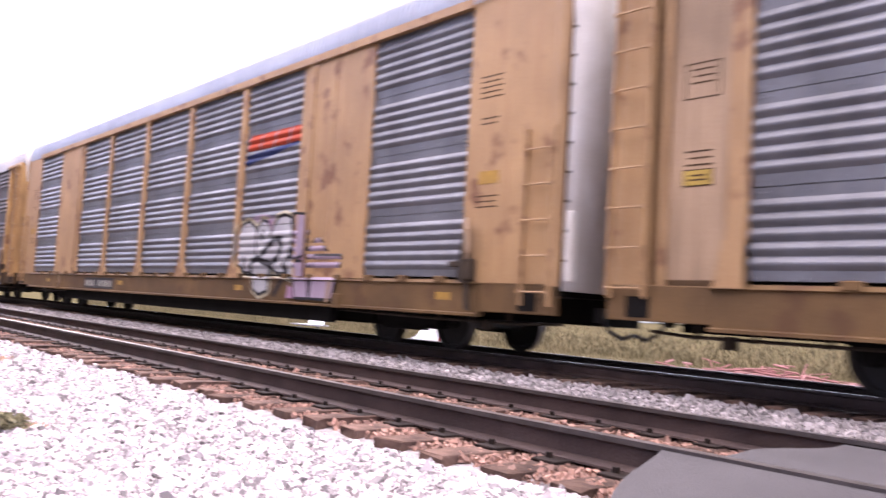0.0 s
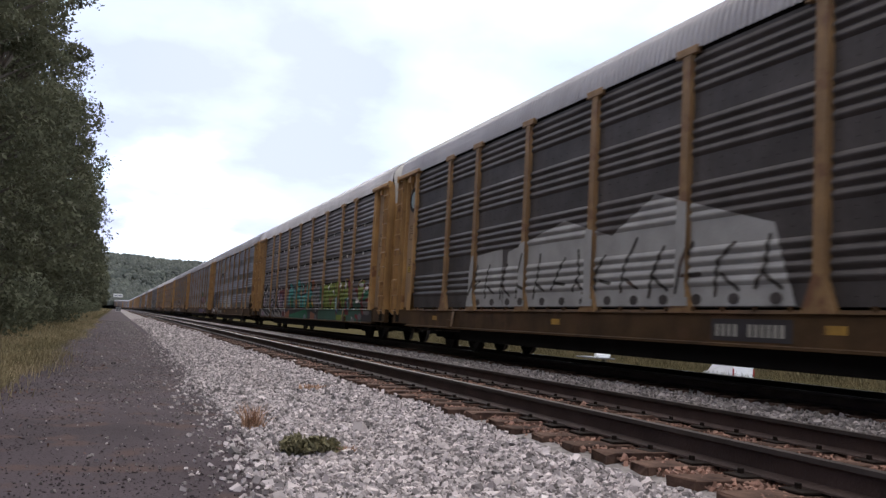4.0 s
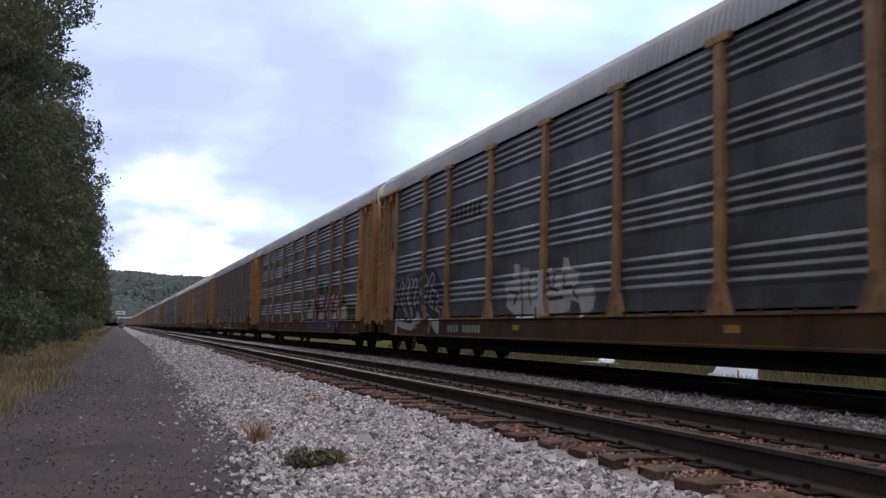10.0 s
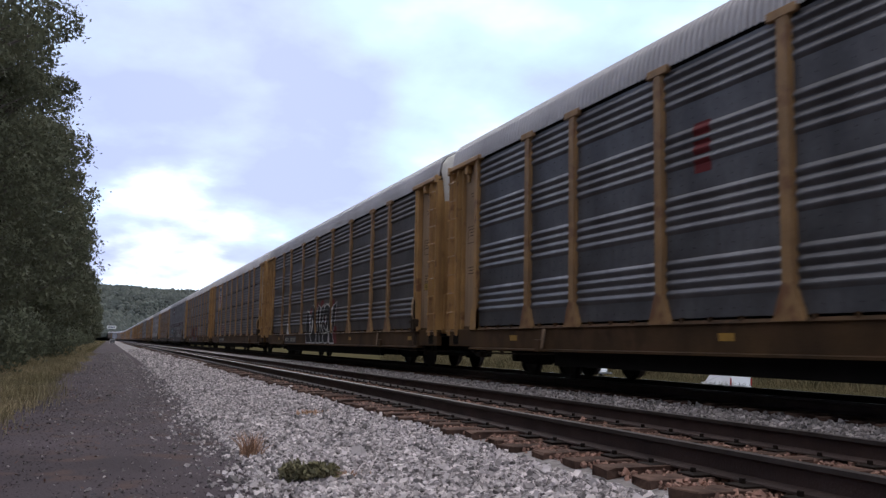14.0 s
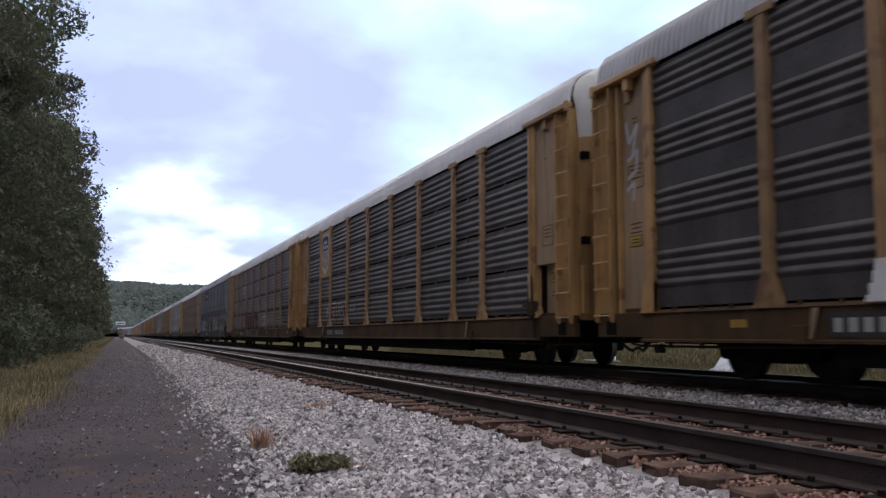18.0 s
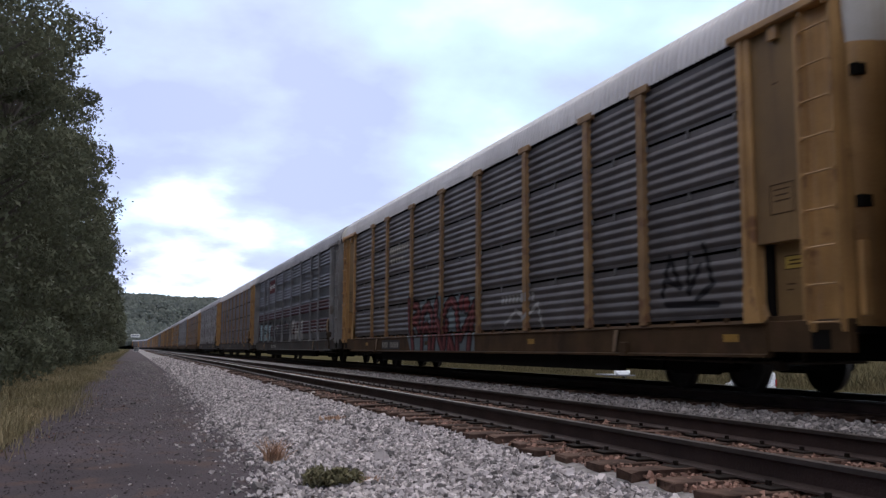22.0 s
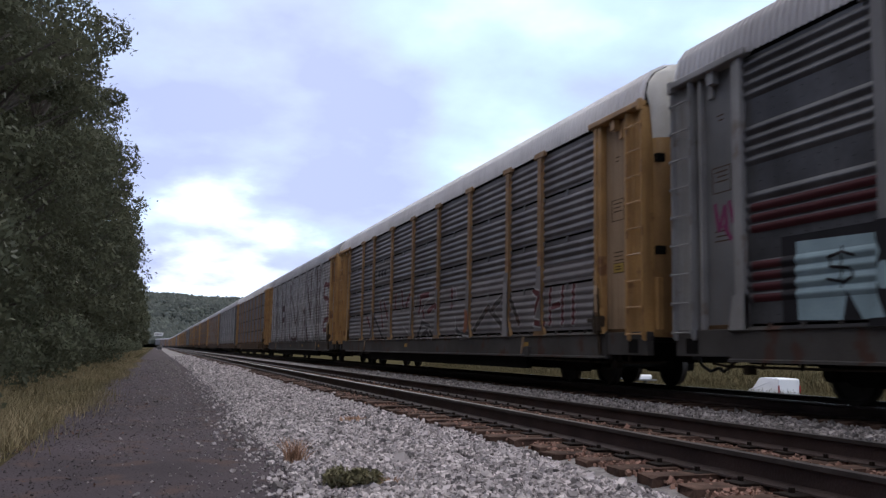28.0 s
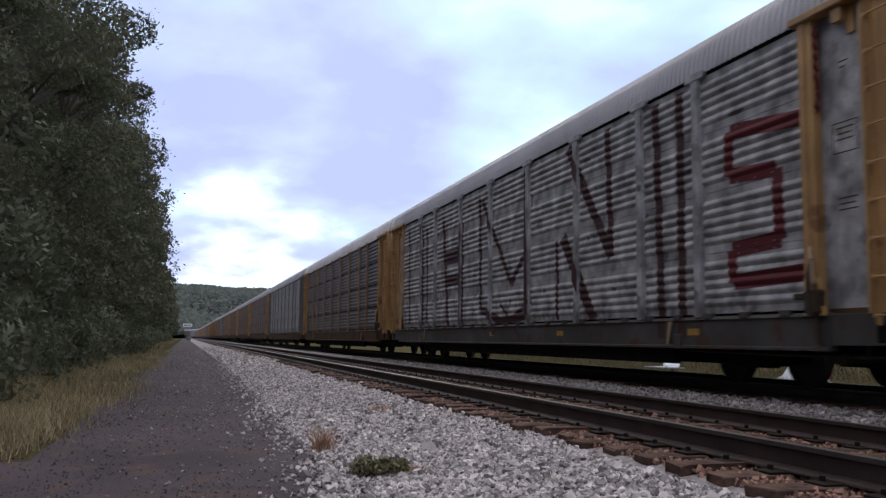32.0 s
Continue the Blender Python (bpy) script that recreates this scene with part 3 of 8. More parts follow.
def wheelset_mesh():
    """An axle with two flanged wheels, turning about its own x."""
    bm = bmesh.new()
    rod(bm, (-0.95, 0, 0), (0.95, 0, 0), 0.08, 10)
    for s in (-1, 1):
        prof = [(0.08, 0.10), (0.10, 0.34), (0.14, 0.36), (0.14, 0.418), (0.05, 0.42), (0.02, 0.45), (0.0, 0.45), (0.0, 0.36), (0.04, 0.33), (0.03, 0.10)]
        rings = []
        for i in range(28):
            c, d = math.cos(2 * math.pi * i / 28), math.sin(2 * math.pi * i / 28)
            rings.append([bm.verts.new((s * (0.69 + x), r * c, r * d)) for x, r in prof])
        for i in range(28):
            a, b = rings[i], rings[(i + 1) % 28]
            for j in range(len(prof)):
                k = (j + 1) % len(prof)
                f = bm.faces.new((a[j], a[k], b[k], b[j]))
                if prof[j][1] > 0.41 and prof[k][1] > 0.41:
                    f.material_index = 1
        for i in range(3):                        # web holes' raised bosses
            c, d = math.cos(2.094 * i), math.sin(2.094 * i)
            rod(bm, (s * 0.75, 0.22 * c, 0.22 * d), (s * 0.80, 0.22 * c, 0.22 * d), 0.035, 6)
    bmesh.ops.recalc_face_normals(bm, faces=bm.faces)
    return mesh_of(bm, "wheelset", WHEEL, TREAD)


def spring_mesh():
    bm = bmesh.new()
    box(bm, -0.09, 0.09, -0.22, 0.22, 0.30, 0.34)
    for dy in (-0.11, 0.11):
        for i in range(5):
            rod(bm, (0, dy, 0.345 + i * 0.055), (0, dy, 0.375 + i * 0.055), 0.08, 10)
    return mesh_of(bm, "spring_nest", BLACK)


WHEELSETS = {-1: [], 1: []}


def truck(car, y):
    t = child("truck", cached("truck", truck_mesh), car, pose(0, y, 0))
    for s in (-1, 1):
        WHEELSETS[s].append(child("wheelset", cached("wheelset", wheelset_mesh), t, pose(0, s * 0.87, 0.42)))
    for s in (-1, 1):
        child("spring_nest", cached("springs", spring_mesh), t, pose(s * 1.06, 0, 0))
    return t


def core_mesh(liner):
    """Decks, far wall and a solid core whose black stands for the unlit inside of a car."""
    def build():
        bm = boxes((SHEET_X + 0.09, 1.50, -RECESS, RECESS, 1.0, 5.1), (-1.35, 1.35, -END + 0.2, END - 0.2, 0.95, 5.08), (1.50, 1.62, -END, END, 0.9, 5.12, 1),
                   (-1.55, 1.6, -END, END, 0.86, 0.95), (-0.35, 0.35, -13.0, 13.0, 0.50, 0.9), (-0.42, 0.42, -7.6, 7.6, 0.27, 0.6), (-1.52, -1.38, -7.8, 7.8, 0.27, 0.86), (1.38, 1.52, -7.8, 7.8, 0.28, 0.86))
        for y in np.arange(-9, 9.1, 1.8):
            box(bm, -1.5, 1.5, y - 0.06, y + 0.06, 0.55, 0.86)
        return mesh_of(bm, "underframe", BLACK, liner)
    return cached(("core", liner.name), build)


def sill_mesh(material, tabs):
    """A deep side sill with a sloping ledge under the sheets, boxed deeper over the trucks."""
    def build():
        prof = [(SIDE + 0.05, Z_LOW - 0.004), (SIDE - 0.01, Z_LOW - 0.055), (SIDE + 0.02, Z_LOW - 0.075), (SIDE + 0.02, Z_SILL + 0.04), (SIDE - 0.03, Z_SILL + 0.025), (SIDE - 0.03, Z_SILL - 0.01),
                (SIDE + 0.14, Z_SILL - 0.01), (SIDE + 0.14, Z_LOW - 0.012)]
        bm = bmesh.new()
        swept(bm, prof, -RECESS, RECESS, closed=True)
        bmesh.ops.recalc_face_normals(bm, faces=bm.faces)
        if tabs:
            for y in np.arange(-10.9, 11, 0.92):
                box(bm, SIDE - 0.02, SIDE + 0.06, y - 0.11, y + 0.11, Z_LOW - 0.05, Z_LOW + 0.045, bevel=0.01)
        else:
            for y in np.arange(-10.9, 11, 0.66):
                box(bm, SIDE + 0.0, SIDE + 0.06, y - 0.02, y + 0.02, Z_LOW - 0.03, Z_LOW + 0.04)
        for y in (-8.2, 8.2):                       # jacking pads
            box(bm, SIDE - 0.055, SIDE + 0.1, y - 0.10, y + 0.10, Z_SILL - 0.02, Z_SILL + 0.22, bevel=0.012)
        return mesh_of(bm, "side_sill", material)
    return cached(("sill", material.name, tabs), build)


def end_sill_mesh(material):
    def build():
        bm = boxes((SIDE + 0.03, SIDE + 0.17, RECESS, END, Z_SILL + 0.06, Z_LOW - 0.03), bevel=0.012)
        box(bm, SIDE + 0.024, SIDE + 0.03, RECESS + 0.80, RECESS + 1.12, Z_SILL + 0.10, Z_SILL + 0.34, index=1)
        return mesh_of(bm, "end_sill", material, BLACK)
    return cached(("endsill", material.name), build)


def end_panel_mesh(material, plate, pocket):
    """The closing plate beside the last sheet, with a flange along the open slot before the ladder; or a proud plate over an open pocket."""
    def build():
        bm = boxes((-1.44 if pocket else -1.52, -1.36, RECESS - 0.2, PLATE_END, 0.98, 5.04, 2), bevel=0.008)
        if pocket:
            cheek = [bm.verts.new(c) for c in ((-1.60, PANEL_END + 0.1, 0.98), (-1.60, PANEL_END + 0.34, 0.98), (-1.60, PANEL_END + 0.22, 1.25), (-1.60, PANEL_END + 0.22, 2.058), (-1.60, PANEL_END + 0.1, 2.058))]
            inner = [bm.verts.new((-1.442, v.co.y + (0.06 if k in (1, 2, 3) else 0), v.co.z)) for k, v in enumerate(cheek)]
            bm.faces.new(cheek[::-1])
            for i in range(5):
                bm.faces.new((cheek[i], cheek[(i + 1) % 5], inner[(i + 1) % 5], inner[i]))
        return mesh_of(bm, "end_panel", material, SILL, plate)
    return cached(("endpanel", material.name, plate.name, pocket), build)


def end_fittings(material, plate, pocket):
    """The small pieces on an end plate: its flange along the slot, a kick strip, a bracket and the proud plate over the pocket."""
    rows = [("flange", (-1.615, -1.42, PLATE_END - 0.07, PLATE_END, 0.98, 4.98), material), ("kick_strip", (-1.545, -1.441 if pocket else -1.521, RECESS - 0.1, PLATE_END - 0.09, 1.0, 1.09), SILL),
            ("bracket", (-1.56, -1.521, PLATE_END - 0.34, PLATE_END - 0.2, 4.62, 4.98), material)]
    if pocket:
        rows[2] = ("upper_plate", (-1.60, -1.441, PANEL_END + 0.1, PLATE_END - 0.075, 2.06, 5.0), plate)
    return [(name, cached((name, m.name, pocket), lambda: mesh_of(boxes(size, bevel=0.008), name, m)), m) for name, size, m in rows]


def corner_panel_mesh(material):
    """The upright trough of bent plate in which the ladder's rungs stand."""
    def build():
        a, b = LADDER, END - 0.02
        prof = [(-1.665, a), (-1.665, a + 0.03), (-1.60, a + 0.045), (-1.565, a + 0.12), (-1.555, (a + b) / 2), (-1.565, b - 0.12), (-1.60, b - 0.045), (-1.665, b - 0.03), (-1.665, b), (-1.44, b), (-1.44, a)]
        bm = bmesh.new()
        lo = [bm.verts.new((x, y, 0.86)) for x, y in prof]
        hi = [bm.verts.new((x, y, 4.99)) for x, y in prof]
        for i in range(len(prof)):
            j = (i + 1) % len(prof)
            bm.faces.new((lo[i], lo[j], hi[j], hi[i]))
        bm.faces.new(lo[::-1]), bm.faces.new(hi)
        bmesh.ops.recalc_face_normals(bm, faces=bm.faces)
        return mesh_of(bm, "corner_panel", material)
    return cached(("corner", material.name), build)


def stencil_mesh(x, y, z, width):
    """One small stencilled line as a bar, a hair proud of the plate."""
    return cached(("stencil", x, y, z, width), lambda: mesh_of(boxes((x - 0.003, x, y, y + width, z, z + 0.02)), "stencil", SILL))


def stencil_frame_mesh(x, y0, y1, z0, z1):
    def build():
        bm = boxes((x - 0.004, x, y0, y1, z1, z1 + 0.015), (x - 0.004, x, y0, y1, z0, z0 + 0.015), (x - 0.004, x, y0, y0 + 0.015, z0 + 0.015, z1), (x - 0.004, x, y1 - 0.015, y1, z0 + 0.015, z1))
        return mesh_of(bm, "stencil_frame", SILL)
    return cached(("frame", x, y0, y1, z0, z1), build)


def data_plate_mesh(y, z, x):
    """A yellow plate in a dark rim with two lines of bars."""
    def build():
        bm = boxes((x - 0.006, x, y, y + 0.38, z, z + 0.19, 1), (x - 0.010, x - 0.006, y + 0.014, y + 0.366, z + 0.014, z + 0.176), (x - 0.012, x - 0.010, y + 0.09, y + 0.29, z + 0.11, z + 0.13, 1), (x - 0.012, x - 0.010, y + 0.07, y + 0.31, z + 0.06, z + 0.08, 1))
        return mesh_of(bm, "data_plate", DATA_YELLOW, SILL)
    return cached(("plate", y, z, x), build)


def wide_end_mesh(material):
    """A flush plain plate from the last sheet to the corner, with a round corner post and stencils."""
    def build():
        bm = boxes((SIDE + 0.02, SIDE + 0.14, PANEL_END, END - 0.12, 1.0, Z_EAVE), bevel=0.01)
        rod(bm, (SIDE + 0.09, END - 0.07, 0.98), (SIDE + 0.09, END - 0.07, Z_EAVE), 0.10, 14)
        return mesh_of(bm, "end_panel", material)
    return cached(("wideend", material.name), build)


def end_post_mesh(material):
    def build():
        bm = boxes((SIDE - 0.03, SHEET_X + 0.05, PANEL_END, PANEL_END + 0.11, Z_LOW - 0.05, 5.02), (SIDE - 0.005, SIDE + 0.2, PANEL_END + 0.11, PANEL_END + 0.24, Z_LOW - 0.05, 5.02), bevel=0.012)
        vs = [(-0.0, Z_LOW - 0.05), (0.36, Z_LOW - 0.05), (0.24, Z_LOW + 0.45), (0.0, Z_LOW + 0.45)]
        f0 = [bm.verts.new((SIDE - 0.036, PANEL_END + y, z)) for y, z in vs]
        f1 = [bm.verts.new((SIDE + 0.05, PANEL_END + y, z)) for y, z in vs]
        bm.faces.new(f0), bm.faces.new(f1[::-1])
        for i in range(4):
            bm.faces.new((f0[i], f1[i], f1[(i + 1) % 4], f0[(i + 1) % 4]))
        return mesh_of(bm, "end_post", material)
    return cached(("endpost", material.name), build)


def header_mesh(material):
    def build():
        bm = boxes((SIDE - 0.075, SIDE + 0.22, PANEL_END - 0.15, END - 0.02, 5.0, 5.11), (SIDE - 0.09, SIDE, END - 0.10, END, 4.92, 5.13), bevel=0.015)
        box(bm, SIDE - 0.02, SIDE + 0.1, RECESS + 0.25, RECESS + 0.42, 4.80, 5.0)
        return mesh_of(bm, "header", material)
    return cached(("header", material.name), build)


def latch_mesh():
    """A tall casting with a pale bent guard, hung on the post beside the end plate."""
    bm = bmesh.new()
    rod(bm, (SIDE - 0.06, 0, 1.0), (SIDE - 0.09, 0.0, 1.55), 0.085, 8, 0.06)
    rod(bm, (SIDE - 0.09, 0, 1.55), (SIDE - 0.06, -0.01, 1.86), 0.06, 8, 0.02)
    box(bm, SIDE - 0.12, SIDE + 0.05, -0.13, 0.13, 1.02, 1.34, bevel=0.03)
    box(bm, SIDE - 0.10, SIDE + 0.0, 0.13, 0.34, 1.22, 1.30, bevel=0.01)
    for a, b in (((SIDE - 0.10, -0.02, 1.9), (SIDE - 0.15, -0.10, 1.72)), ((SIDE - 0.15, -0.10, 1.72), (SIDE - 0.15, -0.12, 1.42)), ((SIDE - 0.15, -0.12, 1.42), (SIDE - 0.11, -0.06, 1.34))):
        rod(bm, a, b, 0.035, 6, index=1)
    rod(bm, (SIDE - 0.05, -0.02, 1.0), (SIDE - 0.04, -0.06, 0.62), 0.04, 6)
    return mesh_of(bm, "brake_lever", LEVER, PANEL_DIRT)


def coupler_mesh():
    bm = boxes((-0.12, 0.12, END - 0.5, END + 0.25, 0.72, 0.92), (-0.2, 0.2, END + 0.2, END + 0.46, 0.68, 0.98), bevel=0.03)
    return mesh_of(bm, "coupler", BLACK)


def hose_mesh():
    pts = [(-0.55, END - 0.1, 0.62), (-0.56, END + 0.05, 0.45), (-0.54, END + 0.25, 0.36), (-0.5, END + 0.42, 0.42)]
    bm = tube(pts, 0.028)
    box(bm, -0.62, -0.48, END - 0.16, END - 0.06, 0.55, 0.75)
    return mesh_of(bm, "air_hose", RUBBER)


def mirrored(key, me):
    def build():
        copy = me.copy()
        copy.transform(Matrix.Scale(-1, 4, (0, 1, 0)))
        copy.flip_normals()
        return copy
    return cached(("mirror", key), build)


def sill_bracket_mesh():
    """A pale slanting step hung under the sill."""
    vs = [(SIDE - 0.035, -0.06, 0.98), (SIDE - 0.035, 0.04, 0.98), (SIDE - 0.05, 0.09, 0.60), (SIDE - 0.05, 0.045, 0.60)]
    bm = bmesh.new()
    a = [bm.verts.new(v) for v in vs]
    b = [bm.verts.new((x + 0.03, y, z)) for x, y, z in vs]
    bm.faces.new(a[::-1]), bm.faces.new(b)
    for i in range(4):
        bm.faces.new((a[i], a[(i + 1) % 4], b[(i + 1) % 4], b[i]))
    bmesh.ops.recalc_face_normals(bm, faces=bm.faces)
    return mesh_of(bm, "sill_bracket", PANEL_DIRT)


def brake_pipe_mesh():
    """A thin pipe with hangers under the end of a car."""
    bm = tube([(-1.30, 7.6, 0.50), (-1.34, 10.3, 0.47), (-1.34, 12.2, 0.47), (-1.1, 12.9, 0.5)], 0.022, 6)
    for y in (10.6, 11.4, 12.1):
        box(bm, -1.37, -1.31, y - 0.02, y + 0.02, 0.44, 0.62)
    box(bm, -1.42, -1.28, 11.6, 11.75, 0.36, 0.50, bevel=0.01)
    return mesh_of(bm, "brake_pipe", LEVER)


def autorack(label, kind="plain", sheet=None, post=None, end=None, sill=None, roof=None, cap=None, clip=None, door=None, flared=False, wide=False, far=False, pocket=False, plate=None, yellow_plate=True, latches=False, lever=True):
    """One covered car-carrier wagon: sheets between posts on the near side, bowed doors and ladders at both ends."""
    sheet, post, end = sheet or STEEL, post or YELLOW, end or post or YELLOW
    pillar = OCHRE if post is YELLOW else post
    sill, roof, cap = sill or SILL, roof or (ROOF_LIGHT if kind == "split" else ROOF), cap or WHITE_PAINT
    car = tagged(new("autorack_wagon"), label, "train car", group="wagons of the freight train")
    child("underframe", core_mesh(GREY_PAINT), car)
    child("side_sill", sill_mesh(sill, wide or kind == "riveted"), car)
    child("roof", roof_mesh(roof, far), car)
    # except on the wide wagon, the chord's black paints the shadow line under the eave
    part("top_chord", boxes((SIDE - 0.045 if wide else SIDE + 0.07, SIDE + 0.16, -PANEL_END, PANEL_END, Z_TOP, Z_EAVE - 0.02)), post if wide else BLACK, car)
    bays = [-PANEL_END, *POSTS, PANEL_END]
    for i, (a, b) in enumerate(zip(bays, bays[1:])):
        if wide and i in (1, 7):                     # broad plain plates near the ends
            a0, b0 = a - 0.35 if i == 7 else a - 0.1, b + 0.1 if i == 7 else b + 0.35
            part("plain_plate", boxes((SHEET_X - 0.05, SHEET_X + 0.05, a0, (a0 + b0) / 2 - 0.01, Z_LOW - 0.02, Z_TOP), (SHEET_X - 0.05, SHEET_X + 0.05, (a0 + b0) / 2 + 0.01, b0, Z_LOW - 0.02, Z_TOP), bevel=0.006), end, car)
            continue
        rows = range(4) if kind == "split" and not far else (0,)
        for r in rows:
            child("side_panel", sheet_mesh("plain" if far and kind == "split" else kind, b - a - 0.02, sheet, r, clip or GREY_PAINT), car, pose(0, (a + b) / 2, 0))
    for y in POSTS:
        if not (wide and abs(y) > 6):
            child("post", post_mesh(pillar, flared), car, pose(0, y, 0))
        elif abs(y) < 7.5:
            child("post", post_mesh(pillar, False), car, pose(0, y, 0))
    for s in (1, -1):
        def put(name, key, me):
            child(name, me if s == 1 else mirrored(key, me), car)
        if wide:
            put("end_panel", ("wp", end.name), wide_end_mesh(end))
        else:
            face = plate or (PANEL_DIRT if end in (YELLOW, TAN) else end)
            put("end_panel", ("ep", end.name, face.name, pocket), end_panel_mesh(end, face, pocket))
            for name, me, m in end_fittings(end, face, pocket) if not far else ():
                put(name, (name, m.name, pocket), me)
            put("corner_panel", ("cp", end.name), corner_panel_mesh(end))
            edge = YELLOW if end is STEEL_WHITE else end
            put("end_post", ("po", edge.name), end_post_mesh(edge))
        put("end_sill", ("es", sill.name), end_sill_mesh(sill))
        if not wide:
            put("header", ("he", end.name), header_mesh(end))
        put("end_door", ("do", (door or end).name, cap.name), end_door_mesh(door or end, cap))
        if not far:
            put("door_hatch", ("hatch", (door or end).name), door_hatch_mesh(door or end))
        for z in (2.35, 3.98) if latches else ():
            put("door_slot", ("slot", z), door_slot_mesh(z))
        put("roof_seam", "seam", cached("seam", roof_seam_mesh))
        put("coupler", "co", cached("coupler", coupler_mesh))
        if not far:
            marks = ((SIDE + 0.02, PANEL_END + 0.25, 3.9, 5, 0.45, False), (SIDE + 0.02, PANEL_END + 0.3, 3.3, 2, 0.35, False), (SIDE + 0.02, PANEL_END + 0.25, 2.2, 3, 0.45, False)) if wide else \
                    ((-1.60, RECESS + 0.2, 2.75, 3, 0.3, True), (-1.44, RECESS + 0.2, 1.5, 2, 0.16, False), (-1.60, RECESS + 0.24, 4.2, 1, 0.1, False)) if pocket else \
                    ((-1.52, RECESS + 0.12, 3.42, 3, 0.3, True), (-1.52, RECESS + 0.12, 2.5, 3, 0.34, False), (-1.52, RECESS + 0.2, 4.3, 2, 0.16, False))
            for x, y, z, lines, width, framed in marks:
                for k in range(lines):
                    row = (x, y, z - k * 0.075, width - 0.04 * (k % 2))
                    put("stencil", ("st", *row), stencil_mesh(*row))
                if framed:
                    rim = (x, y - 0.08, y + width + 0.08, z - 0.32, z + 0.075)
                    put("stencil_frame", ("sf", *rim), stencil_frame_mesh(*rim))
            if wide:
                put("data_plate", "wdp", cached("wide plate", lambda: mesh_of(boxes((SIDE + 0.012, SIDE + 0.02, PANEL_END + 0.3, PANEL_END + 0.7, 2.38, 2.56)), "data_plate", SIGN_YELLOW)))
            elif yellow_plate:
                spot = (RECESS + 0.18, 1.70, -1.44) if pocket else (RECESS + 0.10, 2.12, -1.52)
                put("data_plate", ("dp", pocket), data_plate_mesh(*spot))
            put("air_hose", "ho", cached("hose", hose_mesh))
            ladder(car, end, LADDER + 0.015, END - 0.035, s, 5 if wide else 9)
            if s == -1 and lever:
                child("brake_lever", cached("lever", latch_mesh), car, pose(0, s * (PANEL_END + 0.2), 0))
        truck(car, s * TRUCK_Y)
        if not far:
            child("sill_bracket", cached("bracket", sill_bracket_mesh), car, pose(0, s * 7.95, 0))
            put("brake_pipe", "pipe", cached("pipe", brake_pipe_mesh))
    return car


# ---- paint on the wagons ----
def colour(name, rgb, rough=0.65):
    return mat(name, rgb, tuple(v * 0.7 for v in rgb), rough, scale=2.0, fine=30, spec=0.15)


P_BLACK = colour("black spray paint", (0.018, 0.017, 0.02))
P_WHITE = colour("white spray paint", (0.62, 0.62, 0.62))
P_GREY = colour("faded white spray paint", (0.36, 0.36, 0.36))
P_PINK = colour("pink spray paint", (0.30, 0.185, 0.265))
P_PURPLE = colour("purple spray paint", (0.085, 0.056, 0.112))
P_LILAC = colour("pale lilac spray paint", (0.32, 0.255, 0.32))
P_TEAL = colour("turquoise spray paint", (0.055, 0.27, 0.255))
P_GREEN = colour("dark green spray paint", (0.02, 0.12, 0.07))
P_LIME = colour("lime spray paint", (0.165, 0.215, 0.042))
P_RED = colour("red spray paint", (0.36, 0.035, 0.035))
P_MAROON = colour("maroon paint", (0.11, 0.022, 0.026))
P_ORANGE = colour("orange spray paint", (0.50, 0.17, 0.04))
P_YELLOW = colour("yellow spray paint", (0.50, 0.34, 0.05))
P_BLUE = colour("navy spray paint", (0.022, 0.036, 0.11))
P_SKY = colour("pale blue spray paint", (0.28, 0.375, 0.415))
P_RUST = colour("rust orange spray paint", (0.26, 0.11, 0.06))
P_LEAF = colour("grass green overspray", (0.022, 0.075, 0.025))
P_DARKRED = colour("brownish black spray paint", (0.055, 0.026, 0.027))
P_SLATE = colour("dull blue-grey spray paint", (0.15, 0.19, 0.21))
P_BRICK = colour("dull red spray paint", (0.155, 0.03, 0.032))
P_WINE = colour("grimy wine red spray paint", (0.105, 0.03, 0.033))
P_MOSS = colour("grimy green spray paint", (0.042, 0.10, 0.075))
P_SILVER = colour("chalky silver spray paint", (0.40, 0.40, 0.42))
P_RIB = colour("faded maroon rib paint", (0.062, 0.016, 0.02))
P_WASH = colour("chalky grey-lilac overspray", (0.20, 0.185, 0.20))
P_PALE = colour("thin grey overspray", (0.155, 0.15, 0.155))
P_CREAM = colour("cream overspray", (0.40, 0.36, 0.26))
P_FADED = colour("worn pale grey spray paint", (0.42, 0.42, 0.425))
P_NAVY = colour("dull navy overspray", (0.030, 0.042, 0.085))
P_SOOT = colour("sooty grey-black spray paint", (0.045, 0.042, 0.045))
P_ROSE = colour("pale red highlight paint", (0.24, 0.085, 0.085))
P_HAZE = colour("thin chalky haze of paint", (0.19, 0.178, 0.183))
P_MAGENTA = colour("faded magenta spray paint", (0.20, 0.05, 0.12))
P_CHALK = colour("chalky pale overspray", (0.27, 0.255, 0.262))
P_STENCIL = colour("stencil white", (0.34, 0.33, 0.30))


def bands(kind, wide=False):
    """Strips (z0, out0, z1, out1) of the side: sheets, posts and sill."""
    c = CORR[kind]
    sheet = [(a[1], a[0], b[1], b[0]) for a, b in zip(c, c[1:]) if b[1] - a[1] > 0.0005 and min(a[0], b[0]) > -0.005]
    sill = [(Z_SILL + 0.04, SHEET_X - SIDE - 0.02, Z_LOW - 0.075, SHEET_X - SIDE - 0.02), (Z_LOW - 0.055, SHEET_X - SIDE + 0.01, Z_LOW - 0.004, SHEET_X - SIDE - 0.05)]
    return sheet + sill, [(Z_LOW, POST_OUT + 0.014, Z_TOP, POST_OUT + 0.014)] + sill


